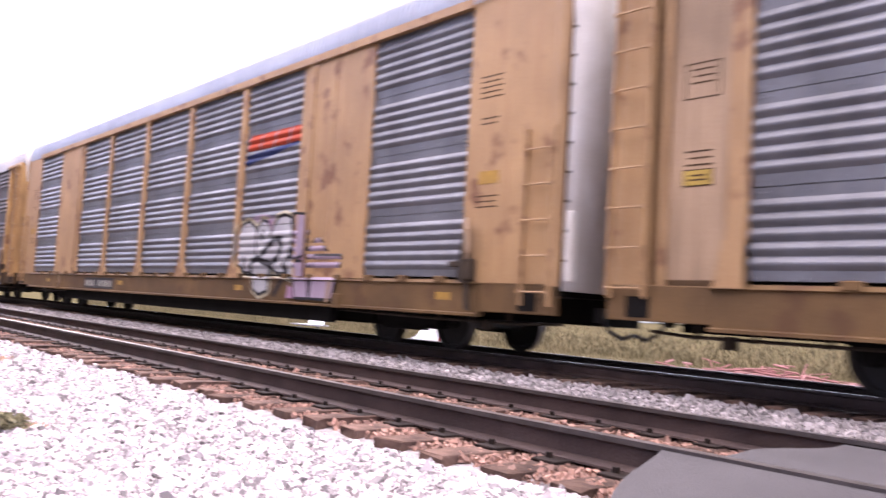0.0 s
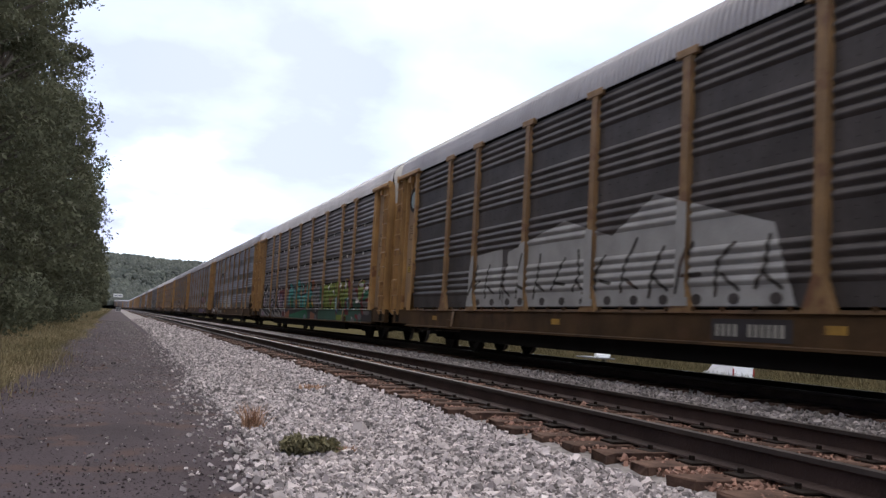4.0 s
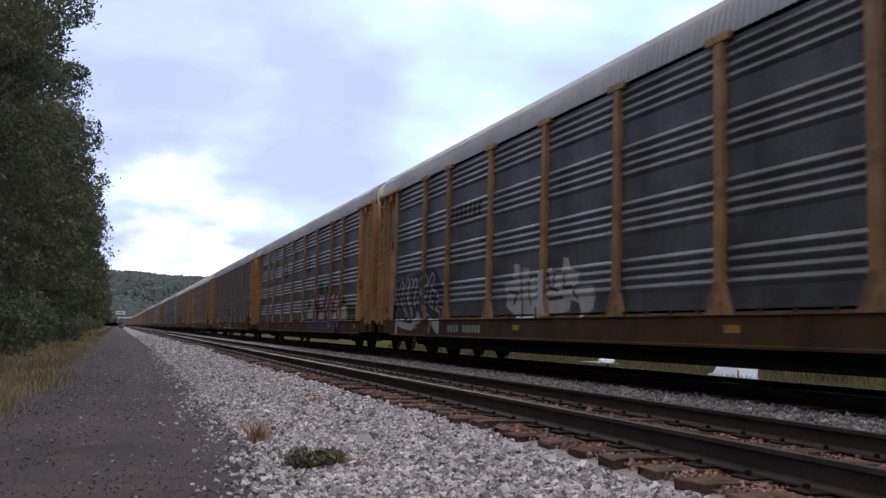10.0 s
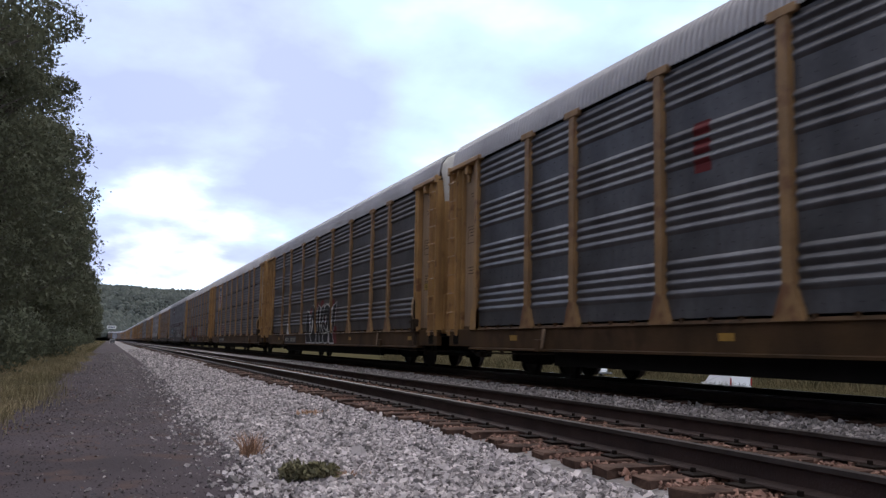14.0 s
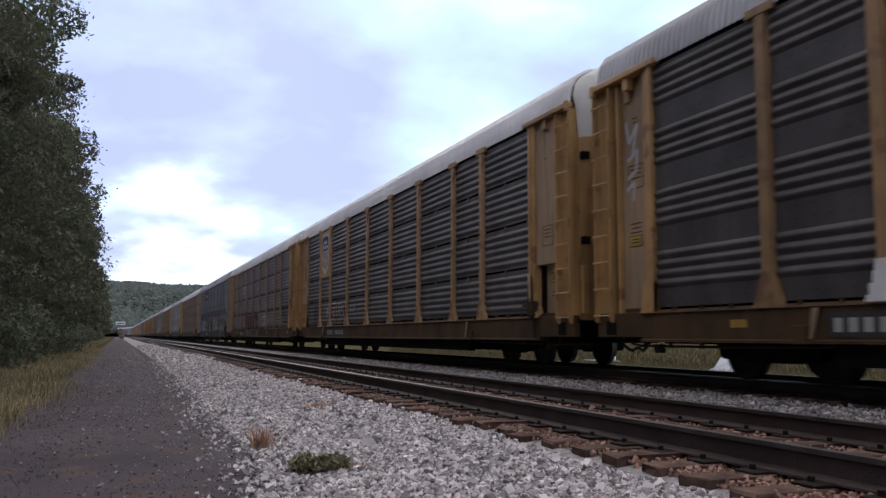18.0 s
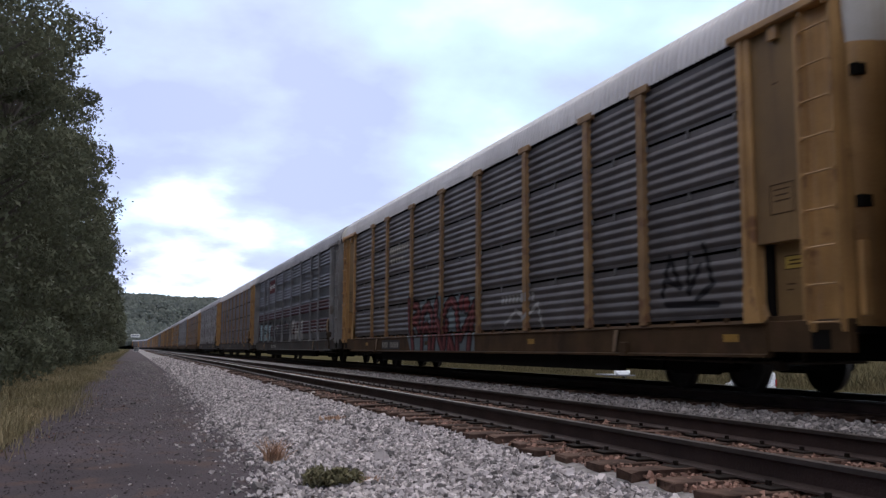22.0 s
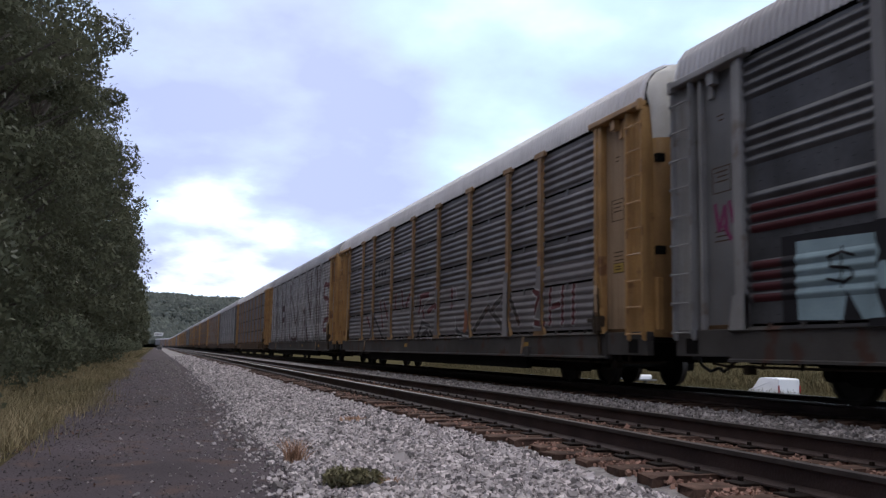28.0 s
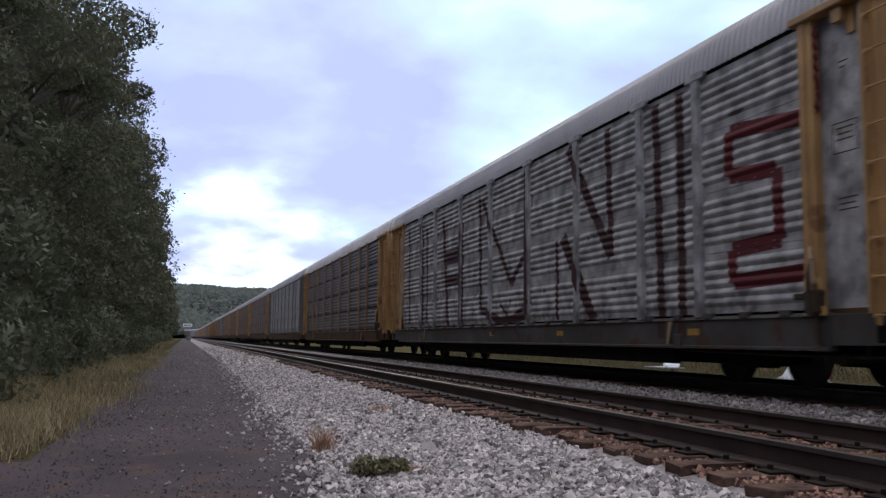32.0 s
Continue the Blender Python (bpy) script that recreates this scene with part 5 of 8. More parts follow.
def ballast():
    rng = np.random.default_rng(2)
    gz = lambda a: np.array([ground_height(v, 0) for v in a])
    n = 100000                                      # the shoulder beside the near track
    y = 2.6 + 34 * rng.uniform(0, 1, n) ** 2.3
    x = np.interp(y, (0, 6, 18, 36), (0.98, 1.04, 1.30, 1.52)) + 0.06 * np.sin(y * 0.9) + (2.14 - 0.012 * y) * rng.uniform(0, 1, n) ** 0.85 - np.abs(rng.normal(0, 0.22, n)) * (rng.uniform(0, 1, n) < 0.3)
    stones(rng, x, y, gz(x) + rng.uniform(-0.012, 0.018, n), 0.0145, "shoulder_ballast", "pale grey crushed stone of the ballast shoulder")
    n = 30000                                      # between the tracks
    y = 1.5 + 40 * rng.uniform(0, 1, n) ** 1.8
    x = rng.uniform(5.75, 8.35, n)
    stones(rng, x, y, gz(x) + rng.uniform(-0.012, 0.02, n), 0.018, "middle_ballast", "darker crushed stone between the two tracks", DULL_STONE)
    n = 40000                                      # cribs of the near track
    y = 2.6 + 26 * rng.uniform(0, 1, n) ** 1.8
    x = rng.uniform(3.2, 5.8, n)
    stones(rng, x, y, gz(x) + rng.uniform(-0.005, 0.036, n), 0.012, "crib_ballast", "rust-stained crushed stone between the ties", RUSTY_STONE)
    n = 12000                                      # farther along the shoulder
    y = 32 + 60 * rng.uniform(0, 1, n) ** 1.5
    x = rng.uniform(1.45, 3.3, n)
    stones(rng, x, y, gz(x), 0.032, "far_ballast", "pale crushed stone farther along the shoulder")
    n = 16000                                      # the grit of the dark track itself
    y = 3 + 38 * rng.uniform(0, 1, n) ** 2.4
    x = rng.uniform(-1.7, 1.15, n)
    stones(rng, x, y, gz(x), 0.0052, "track_grit", "fine dark brown grit on the track", GRIT)
    n = 4600                                       # pale stones strewn over the track farther on
    y = 7 + 65 * rng.uniform(0, 1, n) ** 0.65
    x = 1.15 - np.abs(rng.normal(0, 0.9, n))
    keep = x > -1.3
    stones(rng, x[keep], y[keep], gz(x[keep]) + 0.004, 0.012, "strewn_stones", "pale stones strewn over the dark track", DULL_STONE)
    n = 1300                                       # loose stones kicked onto the gritty track
    y = 3 + 22 * rng.uniform(0, 1, n) ** 1.7
    x = 1.1 - np.abs(rng.normal(0, 0.8, n))
    keep = x > -2
    stones(rng, x[keep], y[keep], gz(x[keep]) + 0.004, 0.0075, "loose_stones", "small loose stones scattered on the dark track", DULL_STONE)


ballast()


def leaf_litter():
    rng = np.random.default_rng(41)
    n = 2600
    y = 4.5 + 30 * rng.uniform(0, 1, n) ** 1.9
    x = -1.6 + rng.normal(0, 0.85, n) + 0.5 * np.sin(y * 0.8)
    drift = np.array([noise.noise((a * 0.9, b * 0.6, 7.0)) for a, b in zip(x, y)])
    keep = (drift + rng.normal(0, 0.15, n) > 0.0) & (x < 1.1) & (x > -4)
    x, y = x[keep], y[keep]
    z = np.array([ground_height(v, 0) for v in x]) + rng.uniform(0.004, 0.02, len(x))
    a = rng.normal(size=(len(x), 3)) * np.array([1, 1, 0.35])
    a /= np.linalg.norm(a, axis=1, keepdims=True)
    b = np.cross(a, rng.normal(size=(len(x), 3)) * 0.3 + np.array([0, 0, 1]))
    b /= np.linalg.norm(b, axis=1, keepdims=True)
    size = 0.019 * rng.uniform(0.5, 1.4, (len(x), 1))
    p = np.stack([x, y, z], 1)
    quads = np.stack([p - a * size, p + b * size * 0.55, p + a * size, p - b * size * 0.55], 1).reshape(-1, 3)
    tagged(new("leaf_litter", quick_mesh("leaf_litter", quads, np.arange(len(x) * 4).reshape(-1, 4), LITTER)), "fallen reddish brown leaves on the dark track", "leaves", kind="stuff")


leaf_litter()


def ties():
    rng = np.random.default_rng(9)
    shapes = []
    for i in range(5):
        bm = bmesh.new()
        box(bm, -1.3, 1.3, -0.115, 0.115, -0.36, -0.175, bevel=0.012)
        for v in bm.verts:
            v.co += Vector((rng.normal(0, 0.018), rng.normal(0, 0.006), rng.normal(0, 0.004)))
        shapes.append(mesh_of(bm, "tie", TIE))
    bm = bmesh.new()
    box(bm, -0.19, 0.19, -0.09, 0.09, -0.182, -0.164, bevel=0.004)
    for dx in (-0.10, 0.10, 0.15):
        box(bm, dx - 0.012, dx + 0.012, 0.02, 0.05, -0.17, -0.135)
    plate = mesh_of(bm, "tie_plate", PLATE)
    for track_ob, count, start in ((near_track, 110, 2.4), (far_track, 70, 1.0)):
        for i in range(count):
            y = start + i * 0.47
            t = child("tie", shapes[i % 5], track_ob, pose(rng.normal(0, 0.03), y + rng.normal(0, 0.012), rng.normal(-0.004, 0.006), 0, 0, rng.normal(0, 0.9)))
            if track_ob is near_track and i < 70:
                for s in (-1, 1):
                    child("tie_plate", plate, track_ob, pose(s * 0.7525, y, 0))
        bm = bmesh.new()
        y = start + count * 0.47
        while y < 240:
            box(bm, -1.3 + rng.normal(0, 0.03), 1.3 + rng.normal(0, 0.03), y - 0.11, y + 0.11, -0.36, -0.175)
            y += 0.47
        tagged(part("far_ties", bm, TIE, track_ob), kind="stuff")


ties()


# ---- things beside the track ----
def crossing():
    """The asphalt of a road crossing that climbs over both tracks just beside the camera, with gaps for the wheel flanges."""
    top = tagged(new("road_crossing"), "worn grey asphalt road crossing between the rails", "road crossing", kind="structure")

    def slab(name, x0, x1, edge0, edge1, z0, z1):
        bm = bmesh.new()
        n = 14
        lo = [bm.verts.new((x0 + (x1 - x0) * i / n, -9.0, z0 + (z1 - z0) * i / n)) for i in range(n + 1)]
        hi = []
        for i in range(n + 1):
            k = i / n
            hi.append(bm.verts.new((x0 + (x1 - x0) * k, edge0 + (edge1 - edge0) * k + 0.05 * math.sin(k * 9 + x0), z0 + (z1 - z0) * k)))
        down = [bm.verts.new((v.co.x, v.co.y + 0.10 + 0.04 * math.sin(v.co.x * 13), v.co.z - 0.26)) for v in hi]
        for i in range(n):
            bm.faces.new((lo[i], lo[i + 1], hi[i + 1], hi[i]))
            bm.faces.new((hi[i], hi[i + 1], down[i + 1], down[i]))
        part(name, bm, ASPHALT, top)
    slab("approach", 1.75, 3.69, 1.75, 2.75, -0.30, -0.012)
    slab("middle_slab", 3.86, 5.15, 2.62, 2.48, -0.045, -0.035)
    slab("middle_slab", 5.32, 8.78, 2.4, 2.0, -0.012, -0.02)
    slab("middle_slab", 8.96, 10.24, 1.9, 1.8, -0.045, -0.035)


crossing()


def tuft(name, label, x, y, count, tall, spread, wide, material, seed, category):
    rng = np.random.default_rng(seed)
    px, py = rng.normal(0, spread, count), rng.normal(0, spread * 0.6, count)
    me = blades(rng, px, py, np.zeros(count), tall, wide, material, name)
    ob = tagged(new(name, me), label, category)
    ob.location = (x, y, ground_height(x, y))
    return ob


def weed(x, y):
    """A flat sprawling plant with small broad leaves."""
    rng = np.random.default_rng(17)
    centres = [(rng.uniform(-0.21, 0.19), rng.normal(0, 0.05), rng.uniform(-0.02, 0.06)) for _ in range(26)]
    v, f, _ = leaf_cloud(rng, centres, [(0.05, 0.05, 0.05)] * 26, 900, 0.026)
    ob = tagged(new("weed", quick_mesh("weed", v, f, WEED)), "low sprawling olive green weed growing in the gravel", "weed")
    ob.location = (x, y, ground_height(x, y) + 0.06)


weed(1.48, 6.50)
tuft("weed", "small reddish dead weed beside the green one", 1.73, 6.6, 90, 0.05, 0.10, 0.008, DRY, 7, "weed")
tuft("grass_tuft", "dry orange grass tuft in the gravel", 1.25, 8.1, 170, 0.19, 0.038, 0.005, DRY, 2, "grass")
tuft("weed", "dark dead weed among the ballast", 2.55, 11.4, 160, 0.06, 0.10, 0.01, DRY, 5, "weed")


def stick(pts, r):
    ob = tagged(new("stick", mesh_of(tube(pts, r, 5), "stick", BARK)), "thin grey twig lying on the gravel", "stick")
    return ob


stick([(1.0, 6.3, -0.40), (1.12, 6.2, -0.395), (1.3, 6.05, -0.40)], 0.008)
stick([(1.75, 12.6, -0.385), (2.6, 13.2, -0.30)], 0.012)


def van():
    """A white panel van parked in the field, most of it below the line of the rails."""
    top = tagged(new("van"), "white panel van parked in the grass beyond the tracks", "van")
    top.location = (41.0, 50.9, ground_height(41, 49) - 0.36)
    bm = bmesh.new()
    prof = [(-1.5, 0.5), (-1.5, 1.84), (-1.38, 1.92), (0.35, 1.94), (0.55, 1.88), (1.15, 1.16), (1.75, 1.02), (1.85, 0.85), (1.85, 0.5)]
    a = [bm.verts.new((-0.95 + (0.1 if z > 1.2 else 0), y, z)) for y, z in prof]
    b = [bm.verts.new((0.95 - (0.1 if z > 1.2 else 0), y, z)) for y, z in prof]
    bm.faces.new(a[::-1]), bm.faces.new(b)
    for i in range(len(prof)):
        j = (i + 1) % len(prof)
        bm.faces.new((a[i], a[j], b[j], b[i]))
    bmesh.ops.recalc_face_normals(bm, faces=bm.faces)
    bmesh.ops.bevel(bm, geom=bm.edges[:], offset=0.03, segments=2, affect="EDGES")
    part("body", bm, VAN_WHITE, top)
    bm = bmesh.new()
    bm.faces.new([bm.verts.new(c) for c in ((-0.862, 0.3, 1.26), (-0.862, 0.95, 1.26), (-0.862, 0.6, 1.68), (-0.862, 0.3, 1.72))])
    part("side_window", bm, GLASS, top)
    bm = bmesh.new()
    bm.faces.new([bm.verts.new(c) for c in ((-0.75, 0.64, 1.80), (0.75, 0.64, 1.80), (0.78, 1.12, 1.22), (-0.78, 1.12, 1.22))])
    part("windscreen", bm, GLASS, top)
    for x in (-0.92, 0.80):
        part("tail_light", boxes((x, x + 0.12, -1.535, -1.495, 0.95, 1.45), bevel=0.01), P_RED, top, "red tail light")
    part("bumper", boxes((-0.95, 0.95, -1.60, -1.50, 0.42, 0.62), bevel=0.02), GREY_PAINT, top)
    for y in (-0.9, 1.2):
        for x in (-0.9, 0.9):
            bm = bmesh.new()
            rod(bm, (x - 0.1, y, 0.33), (x + 0.1, y, 0.33), 0.33, 18)
            part("wheel", bm, RUBBER, top)


VAN_WHITE = mat("white car paint", (0.9, 0.9, 0.9), (0.82, 0.82, 0.82), 0.3, scale=1.0)
GLASS = mat("dark window glass", (0.05, 0.055, 0.06), (0.04, 0.04, 0.045), 0.08, scale=1.0)
van()


def trailer():
    """A low flat trailer with a white tank, farther off in the field."""
    top = tagged(new("flat_trailer"), "low dark flat trailer with a white tank on it", "trailer")
    top.location = (40.6, 68.6, ground_height(40, 68))
    part("bed", boxes((-0.9, 0.9, -1.9, 1.9, 0.75, 0.86), (-0.05, 0.05, 1.9, 3.2, 0.72, 0.8), bevel=0.01), GREY_PAINT, top)
    bm = bmesh.new()
    rod(bm, (-0.7, -1.2, 1.06), (0.7, -1.2, 1.06), 0.2, 14)
    box(bm, -0.5, 0.5, -1.45, -0.95, 0.86, 0.98, bevel=0.02)
    part("tank", bm, VAN_WHITE, top)
    for x in (-0.95, 0.95):
        bm = bmesh.new()
        rod(bm, (x - 0.1, 0, 0.35), (x + 0.1, 0, 0.35), 0.35, 16)
        part("wheel", bm, RUBBER, top)


trailer()


def brush_pile():
    rng = np.random.default_rng(31)
    bm = bmesh.new()
    for i in range(160):
        a = Vector((rng.normal(0, 0.9), rng.normal(0, 1.6), abs(rng.normal(0, 0.22))))
        d = Vector((rng.normal(0, 1), rng.normal(0, 1), rng.normal(0, 0.15))).normalized() * rng.uniform(0.5, 1.3)
        rod(bm, a - d / 2 + Vector((0, 0, 0.1)), a + d / 2 + Vector((0, 0, 0.1)), rng.uniform(0.015, 0.05), 5)
    ob = tagged(new("brush_pile", mesh_of(bm, "brush_pile", RED_WOOD)), "pile of reddish cut branches in the grass", "brush pile")
    ob.location = (30.0, 17.5, ground_height(30, 17) + 0.55)
    bm = bmesh.new()
    bmesh.ops.create_icosphere(bm, subdivisions=3, radius=1.0)
    for v in bm.verts:
        v.co = Vector((v.co.x * 2.2, v.co.y * 3.2, v.co.z * 0.62 + 0.12 * noise.noise(v.co * 2)))
    part("mound", bm, EARTH, ob, at=pose(0, 0, -0.55))


RED_WOOD = mat("reddish cut wood", (0.26, 0.11, 0.10), (0.13, 0.055, 0.05), 0.9, scale=5)
brush_pile()


def sign_board():
    """A white board on a post where the line begins to bend, and a pale equipment cabinet at its foot."""
    top = tagged(new("sign_board"), "white board with dark marks on a steel post beside the track", "sign")
    top.location = (0.55, 265.0, ground_height(0.5, 265))
    part("board", boxes((-1.25, 1.25, -0.04, 0.04, 4.0, 4.95), bevel=0.01), VAN_WHITE, top)
    bm = bmesh.new()
    for i in range(7):
        box(bm, -0.95 + i * 0.28, -0.76 + i * 0.28, -0.047, -0.042, 4.3, 4.65)
    part("marks", bm, P_BLUE, top)
    bm = bmesh.new()
    rod(bm, (0, 0.06, -0.2), (0, 0.06, 4.2), 0.07, 8)
    part("post", bm, GREY_PAINT, top)
    cab = tagged(new("equipment_cabinet"), "pale grey trackside equipment cabinet", "cabinet")
    cab.location = (1.0, 262.0, ground_height(1, 262))
    part("body", boxes((-0.7, 0.7, -0.4, 0.4, -0.05, 1.15), bevel=0.02), WHITE_PAINT, cab)
    part("door", boxes((-0.6, -0.02, -0.43, -0.402, 0.1, 1.0), bevel=0.005), GREY_PAINT, cab)
    part("door", boxes((0.02, 0.6, -0.43, -0.402, 0.1, 1.0), bevel=0.005), GREY_PAINT, cab)
    part("roof", boxes((-0.78, 0.78, -0.48, 0.48, 1.152, 1.22), bevel=0.02), GREY_PAINT, cab)


sign_board()


P_SCARLET = colour("faded scarlet paint", (0.46, 0.07, 0.03))
TRAIN = {}
PLAIN = "autorack wagon with grey ribbed side sheets between yellow posts"
SPLIT = "autorack wagon with dark split side sheets between yellow posts"
SIDE_POSTS = tuple(y for y in POSTS if abs(y) < 7)

# the tan wagon just passing at the start
car = TRAIN[-1] = autorack("tan autorack wagon with riveted pale grey side sheets", "riveted", STEEL_PALE, TAN, TAN, roof=ROOF_SKY_TINT, sill=SILL_TAN)
sill_marks(car, "riveted")

# tan wagon with broad plates, a red and navy emblem and a white spray-painted piece
car = TRAIN[0] = autorack("tan autorack wagon with broad plain plates and riveted grey sheets", "riveted", STEEL_PALE, TAN, TAN, roof=ROOF_SKY_TINT, sill=SILL_TAN, wide=True, door=WHITE_PAINT, flared=True)
for k in range(9):
    part("door_mark", boxes((-1.482, -1.46, -END - 0.06, -END - 0.02, 1.3 + 0.38 * k, 1.33 + 0.38 * k)), P_BLACK, car)
s = Spray("riveted", SIDE_POSTS)
s.blob(-5.2, 1.95, 0.75, 0.32, P_LILAC).blob(-7.3, 1.2, 0.6, 0.4, P_PINK)
s.stroke([(-4.23, 1.52), (-4.24, 1.87), (-4.35, 2.05), (-4.63, 2.12), (-4.91, 2.00), (-5.03, 1.81), (-5.02, 1.40), (-4.89, 1.15), (-4.55, 1.14), (-4.33, 1.30), (-4.23, 1.52)], 0.24, P_CREAM)
s.stroke([(-5.05, 1.81), (-5.07, 1.99), (-5.23, 2.12), (-5.44, 2.08), (-5.58, 1.91), (-5.64, 1.71), (-5.27, 1.44), (-5.07, 1.46), (-5.05, 1.81)], 0.24, P_CREAM)
s.stroke([(-5.28, 1.38), (-5.66, 1.71), (-5.71, 1.99), (-5.89, 2.15), (-6.14, 2.19), (-6.38, 2.12), (-6.53, 1.93), (-6.51, 1.64), (-6.41, 1.46), (-6.25, 1.14), (-5.95, 1.13), (-5.69, 1.26), (-5.28, 1.38)], 0.24, P_CREAM)
s.stroke([(-4.93, 1.13), (-4.95, 1.32), (-5.21, 1.37), (-5.49, 1.30), (-5.66, 1.22), (-5.67, 1.07), (-5.65, 0.79), (-5.32, 0.71), (-5.10, 0.81), (-5.05, 1.04), (-4.93, 1.13)], 0.24, P_CREAM)
s.stroke([(-6.37, 1.38), (-6.71, 1.38), (-6.72, 1.03), (-6.37, 1.09), (-6.37, 1.38)], 0.24, P_CREAM)
s.glyph([(-4.23, 1.52), (-4.24, 1.87), (-4.35, 2.05), (-4.63, 2.12), (-4.91, 2.00), (-5.03, 1.81), (-5.02, 1.40), (-4.89, 1.15), (-4.55, 1.14), (-4.33, 1.30)], P_SILVER, P_BLACK, 0.12)
s.glyph([(-5.05, 1.81), (-5.07, 1.99), (-5.23, 2.12), (-5.44, 2.08), (-5.58, 1.91), (-5.64, 1.71), (-5.27, 1.44), (-5.07, 1.46)], P_SILVER, P_BLACK, 0.12)
s.glyph([(-5.28, 1.38), (-5.66, 1.71), (-5.71, 1.99), (-5.89, 2.15), (-6.14, 2.19), (-6.38, 2.12), (-6.53, 1.93), (-6.51, 1.64), (-6.41, 1.46), (-6.25, 1.14), (-5.95, 1.13), (-5.69, 1.26)], P_SILVER, P_BLACK, 0.12)
s.glyph([(-4.93, 1.13), (-4.95, 1.32), (-5.21, 1.37), (-5.49, 1.30), (-5.66, 1.22), (-5.67, 1.07), (-5.65, 0.79), (-5.32, 0.71), (-5.10, 0.81), (-5.05, 1.04)], P_SILVER, P_BLACK, 0.12)
s.glyph([(-6.37, 1.38), (-6.71, 1.38), (-6.72, 1.03), (-6.37, 1.09)], P_SILVER, P_BLACK, 0.12)
s.stroke([(-6.04, 1.77), (-5.79, 1.76), (-5.54, 1.60), (-5.20, 1.40)], 0.11, P_BLACK)
s.stroke([(-6.04, 1.77), (-6.07, 1.57), (-5.94, 1.38), (-5.72, 1.27), (-5.42, 1.32), (-5.17, 1.39), (-4.92, 1.33), (-4.86, 1.15)], 0.12, P_BLACK)
s.stroke([(-6.44, 2.06), (-6.57, 1.80), (-6.45, 1.46), (-6.68, 1.47)], 0.17, P_BLACK)
s.stroke([(-4.58, 1.42), (-4.56, 1.21)], 0.07, P_BLACK)
s.stroke([(-5.29, 1.92), (-5.28, 1.78)], 0.1, P_BLACK)
s.stroke([(-6.18, 1.30), (-6.31, 1.09), (-5.97, 0.70)], 0.1, P_BLACK)
s.stroke([(-5.67, 1.23), (-5.69, 0.98)], 0.1, P_BLACK)
s.blob(-5.28, 1.64, 0.06, 0.09, P_WHITE)
s.shape([(-5.47, 2.18), (-5.70, 2.10), (-5.62, 1.91)], P_PINK)
s.shape([(-6.49, 0.89), (-6.73, 0.81), (-6.74, 0.65), (-6.45, 0.65)], P_PINK)
for poly in ([(-6.5, 2.2), (-7.15, 2.15), (-7.0, 1.45), (-6.6, 1.35)], [(-6.6, 1.3), (-7.1, 1.3), (-7.2, 0.68), (-6.75, 0.68)], [(-7.1, 1.5), (-7.45, 1.75), (-7.75, 1.5), (-7.3, 0.9)], [(-7.35, 1.42), (-8.22, 1.4), (-8.0, 0.68), (-7.3, 0.68)]):
    s.glyph(poly, P_LILAC, P_BLACK, 0.10)
s.done(car, "white and lilac spray-painted piece with black outlines")
s = Spray("riveted", SIDE_POSTS)
for i in range(4):                                    # the emblem, as slanted red blocks over a navy swoosh
    y = -4.35 - i * 0.57
    s.shape([(y, 3.60), (y - 0.50, 3.60), (y - 0.62, 3.92), (y - 0.12, 3.92)], P_SCARLET)
s.shape([(-4.3, 3.30), (-4.3, 3.50), (-6.4, 3.62), (-6.5, 3.56)], P_BLUE)
s.done(car, "red and navy emblem", "emblem")
sill_marks(car, "riveted", (5.5, 3.2))

# dark wagon with a washed-out white piece
car = TRAIN[1] = autorack("dark grimy autorack wagon with flared yellow posts", "plain", STEEL_GRIME, YELLOW, YELLOW, flared=True)
s = Spray("plain", flared=True)
s.shape([(7.3, 1.1), (5.2, 1.1), (5.3, 2.4), (6.9, 2.3)], P_GREY).shape([(5.2, 1.1), (1.0, 1.1), (0.6, 2.3), (2.4, 2.75), (5.0, 2.3)], P_GREY).shape([(1.2, 1.1), (-3.7, 1.1), (-3.3, 2.2), (-0.6, 2.9), (1.0, 2.2)], P_GREY)
rng = random.Random(19)
for k in range(13):
    y = 7.0 - k * 0.83
    s.stroke([(y, 1.25 + rng.uniform(0, 0.2)), (y - rng.uniform(0, 0.3), 1.7 + rng.uniform(-0.1, 0.1)), (y - rng.uniform(0.1, 0.5), 2.1 + rng.uniform(-0.15, 0.15))], 0.07, SILL_GREY)
    s.stroke([(y - 0.15, 1.55), (y - 0.5, 1.4 + rng.uniform(-0.1, 0.3))], 0.06, SILL_GREY)
    s.blob(y - 0.4, 1.2, 0.12, 0.08, STEEL_GRIME)
s.done(car, "washed-out white spray-painted piece")
s = Spray("plain", flared=True)
for pts in ([(-8.7, 1.3), (-8.9, 1.7), (-9.2, 1.3), (-9.0, 1.5)], [(-9.4, 1.7), (-9.4, 1.25), (-9.7, 1.25)], [(-10.1, 1.7), (-9.8, 1.6), (-10.1, 1.3)], [(-10.3, 1.65), (-10.6, 1.6), (-10.3, 1.25), (-10.8, 1.3)]):
    s.stroke(pts, 0.06, P_GREY)
s.done(car, "small white spray-painted scrawl")
sill_marks(car, "plain", (-2.2, -3.6))
bm = bmesh.new()
rod(bm, (-1.515, 11.98, 4.28), (-1.526, 11.98, 4.28), 0.38, 28)
rod(bm, (-1.526, 11.98, 4.28), (-1.530, 11.98, 4.28), 0.25, 24, index=1)
part("round_emblem", bm, (P_BLACK, P_SKY), car, "round blue emblem with a dark ring")

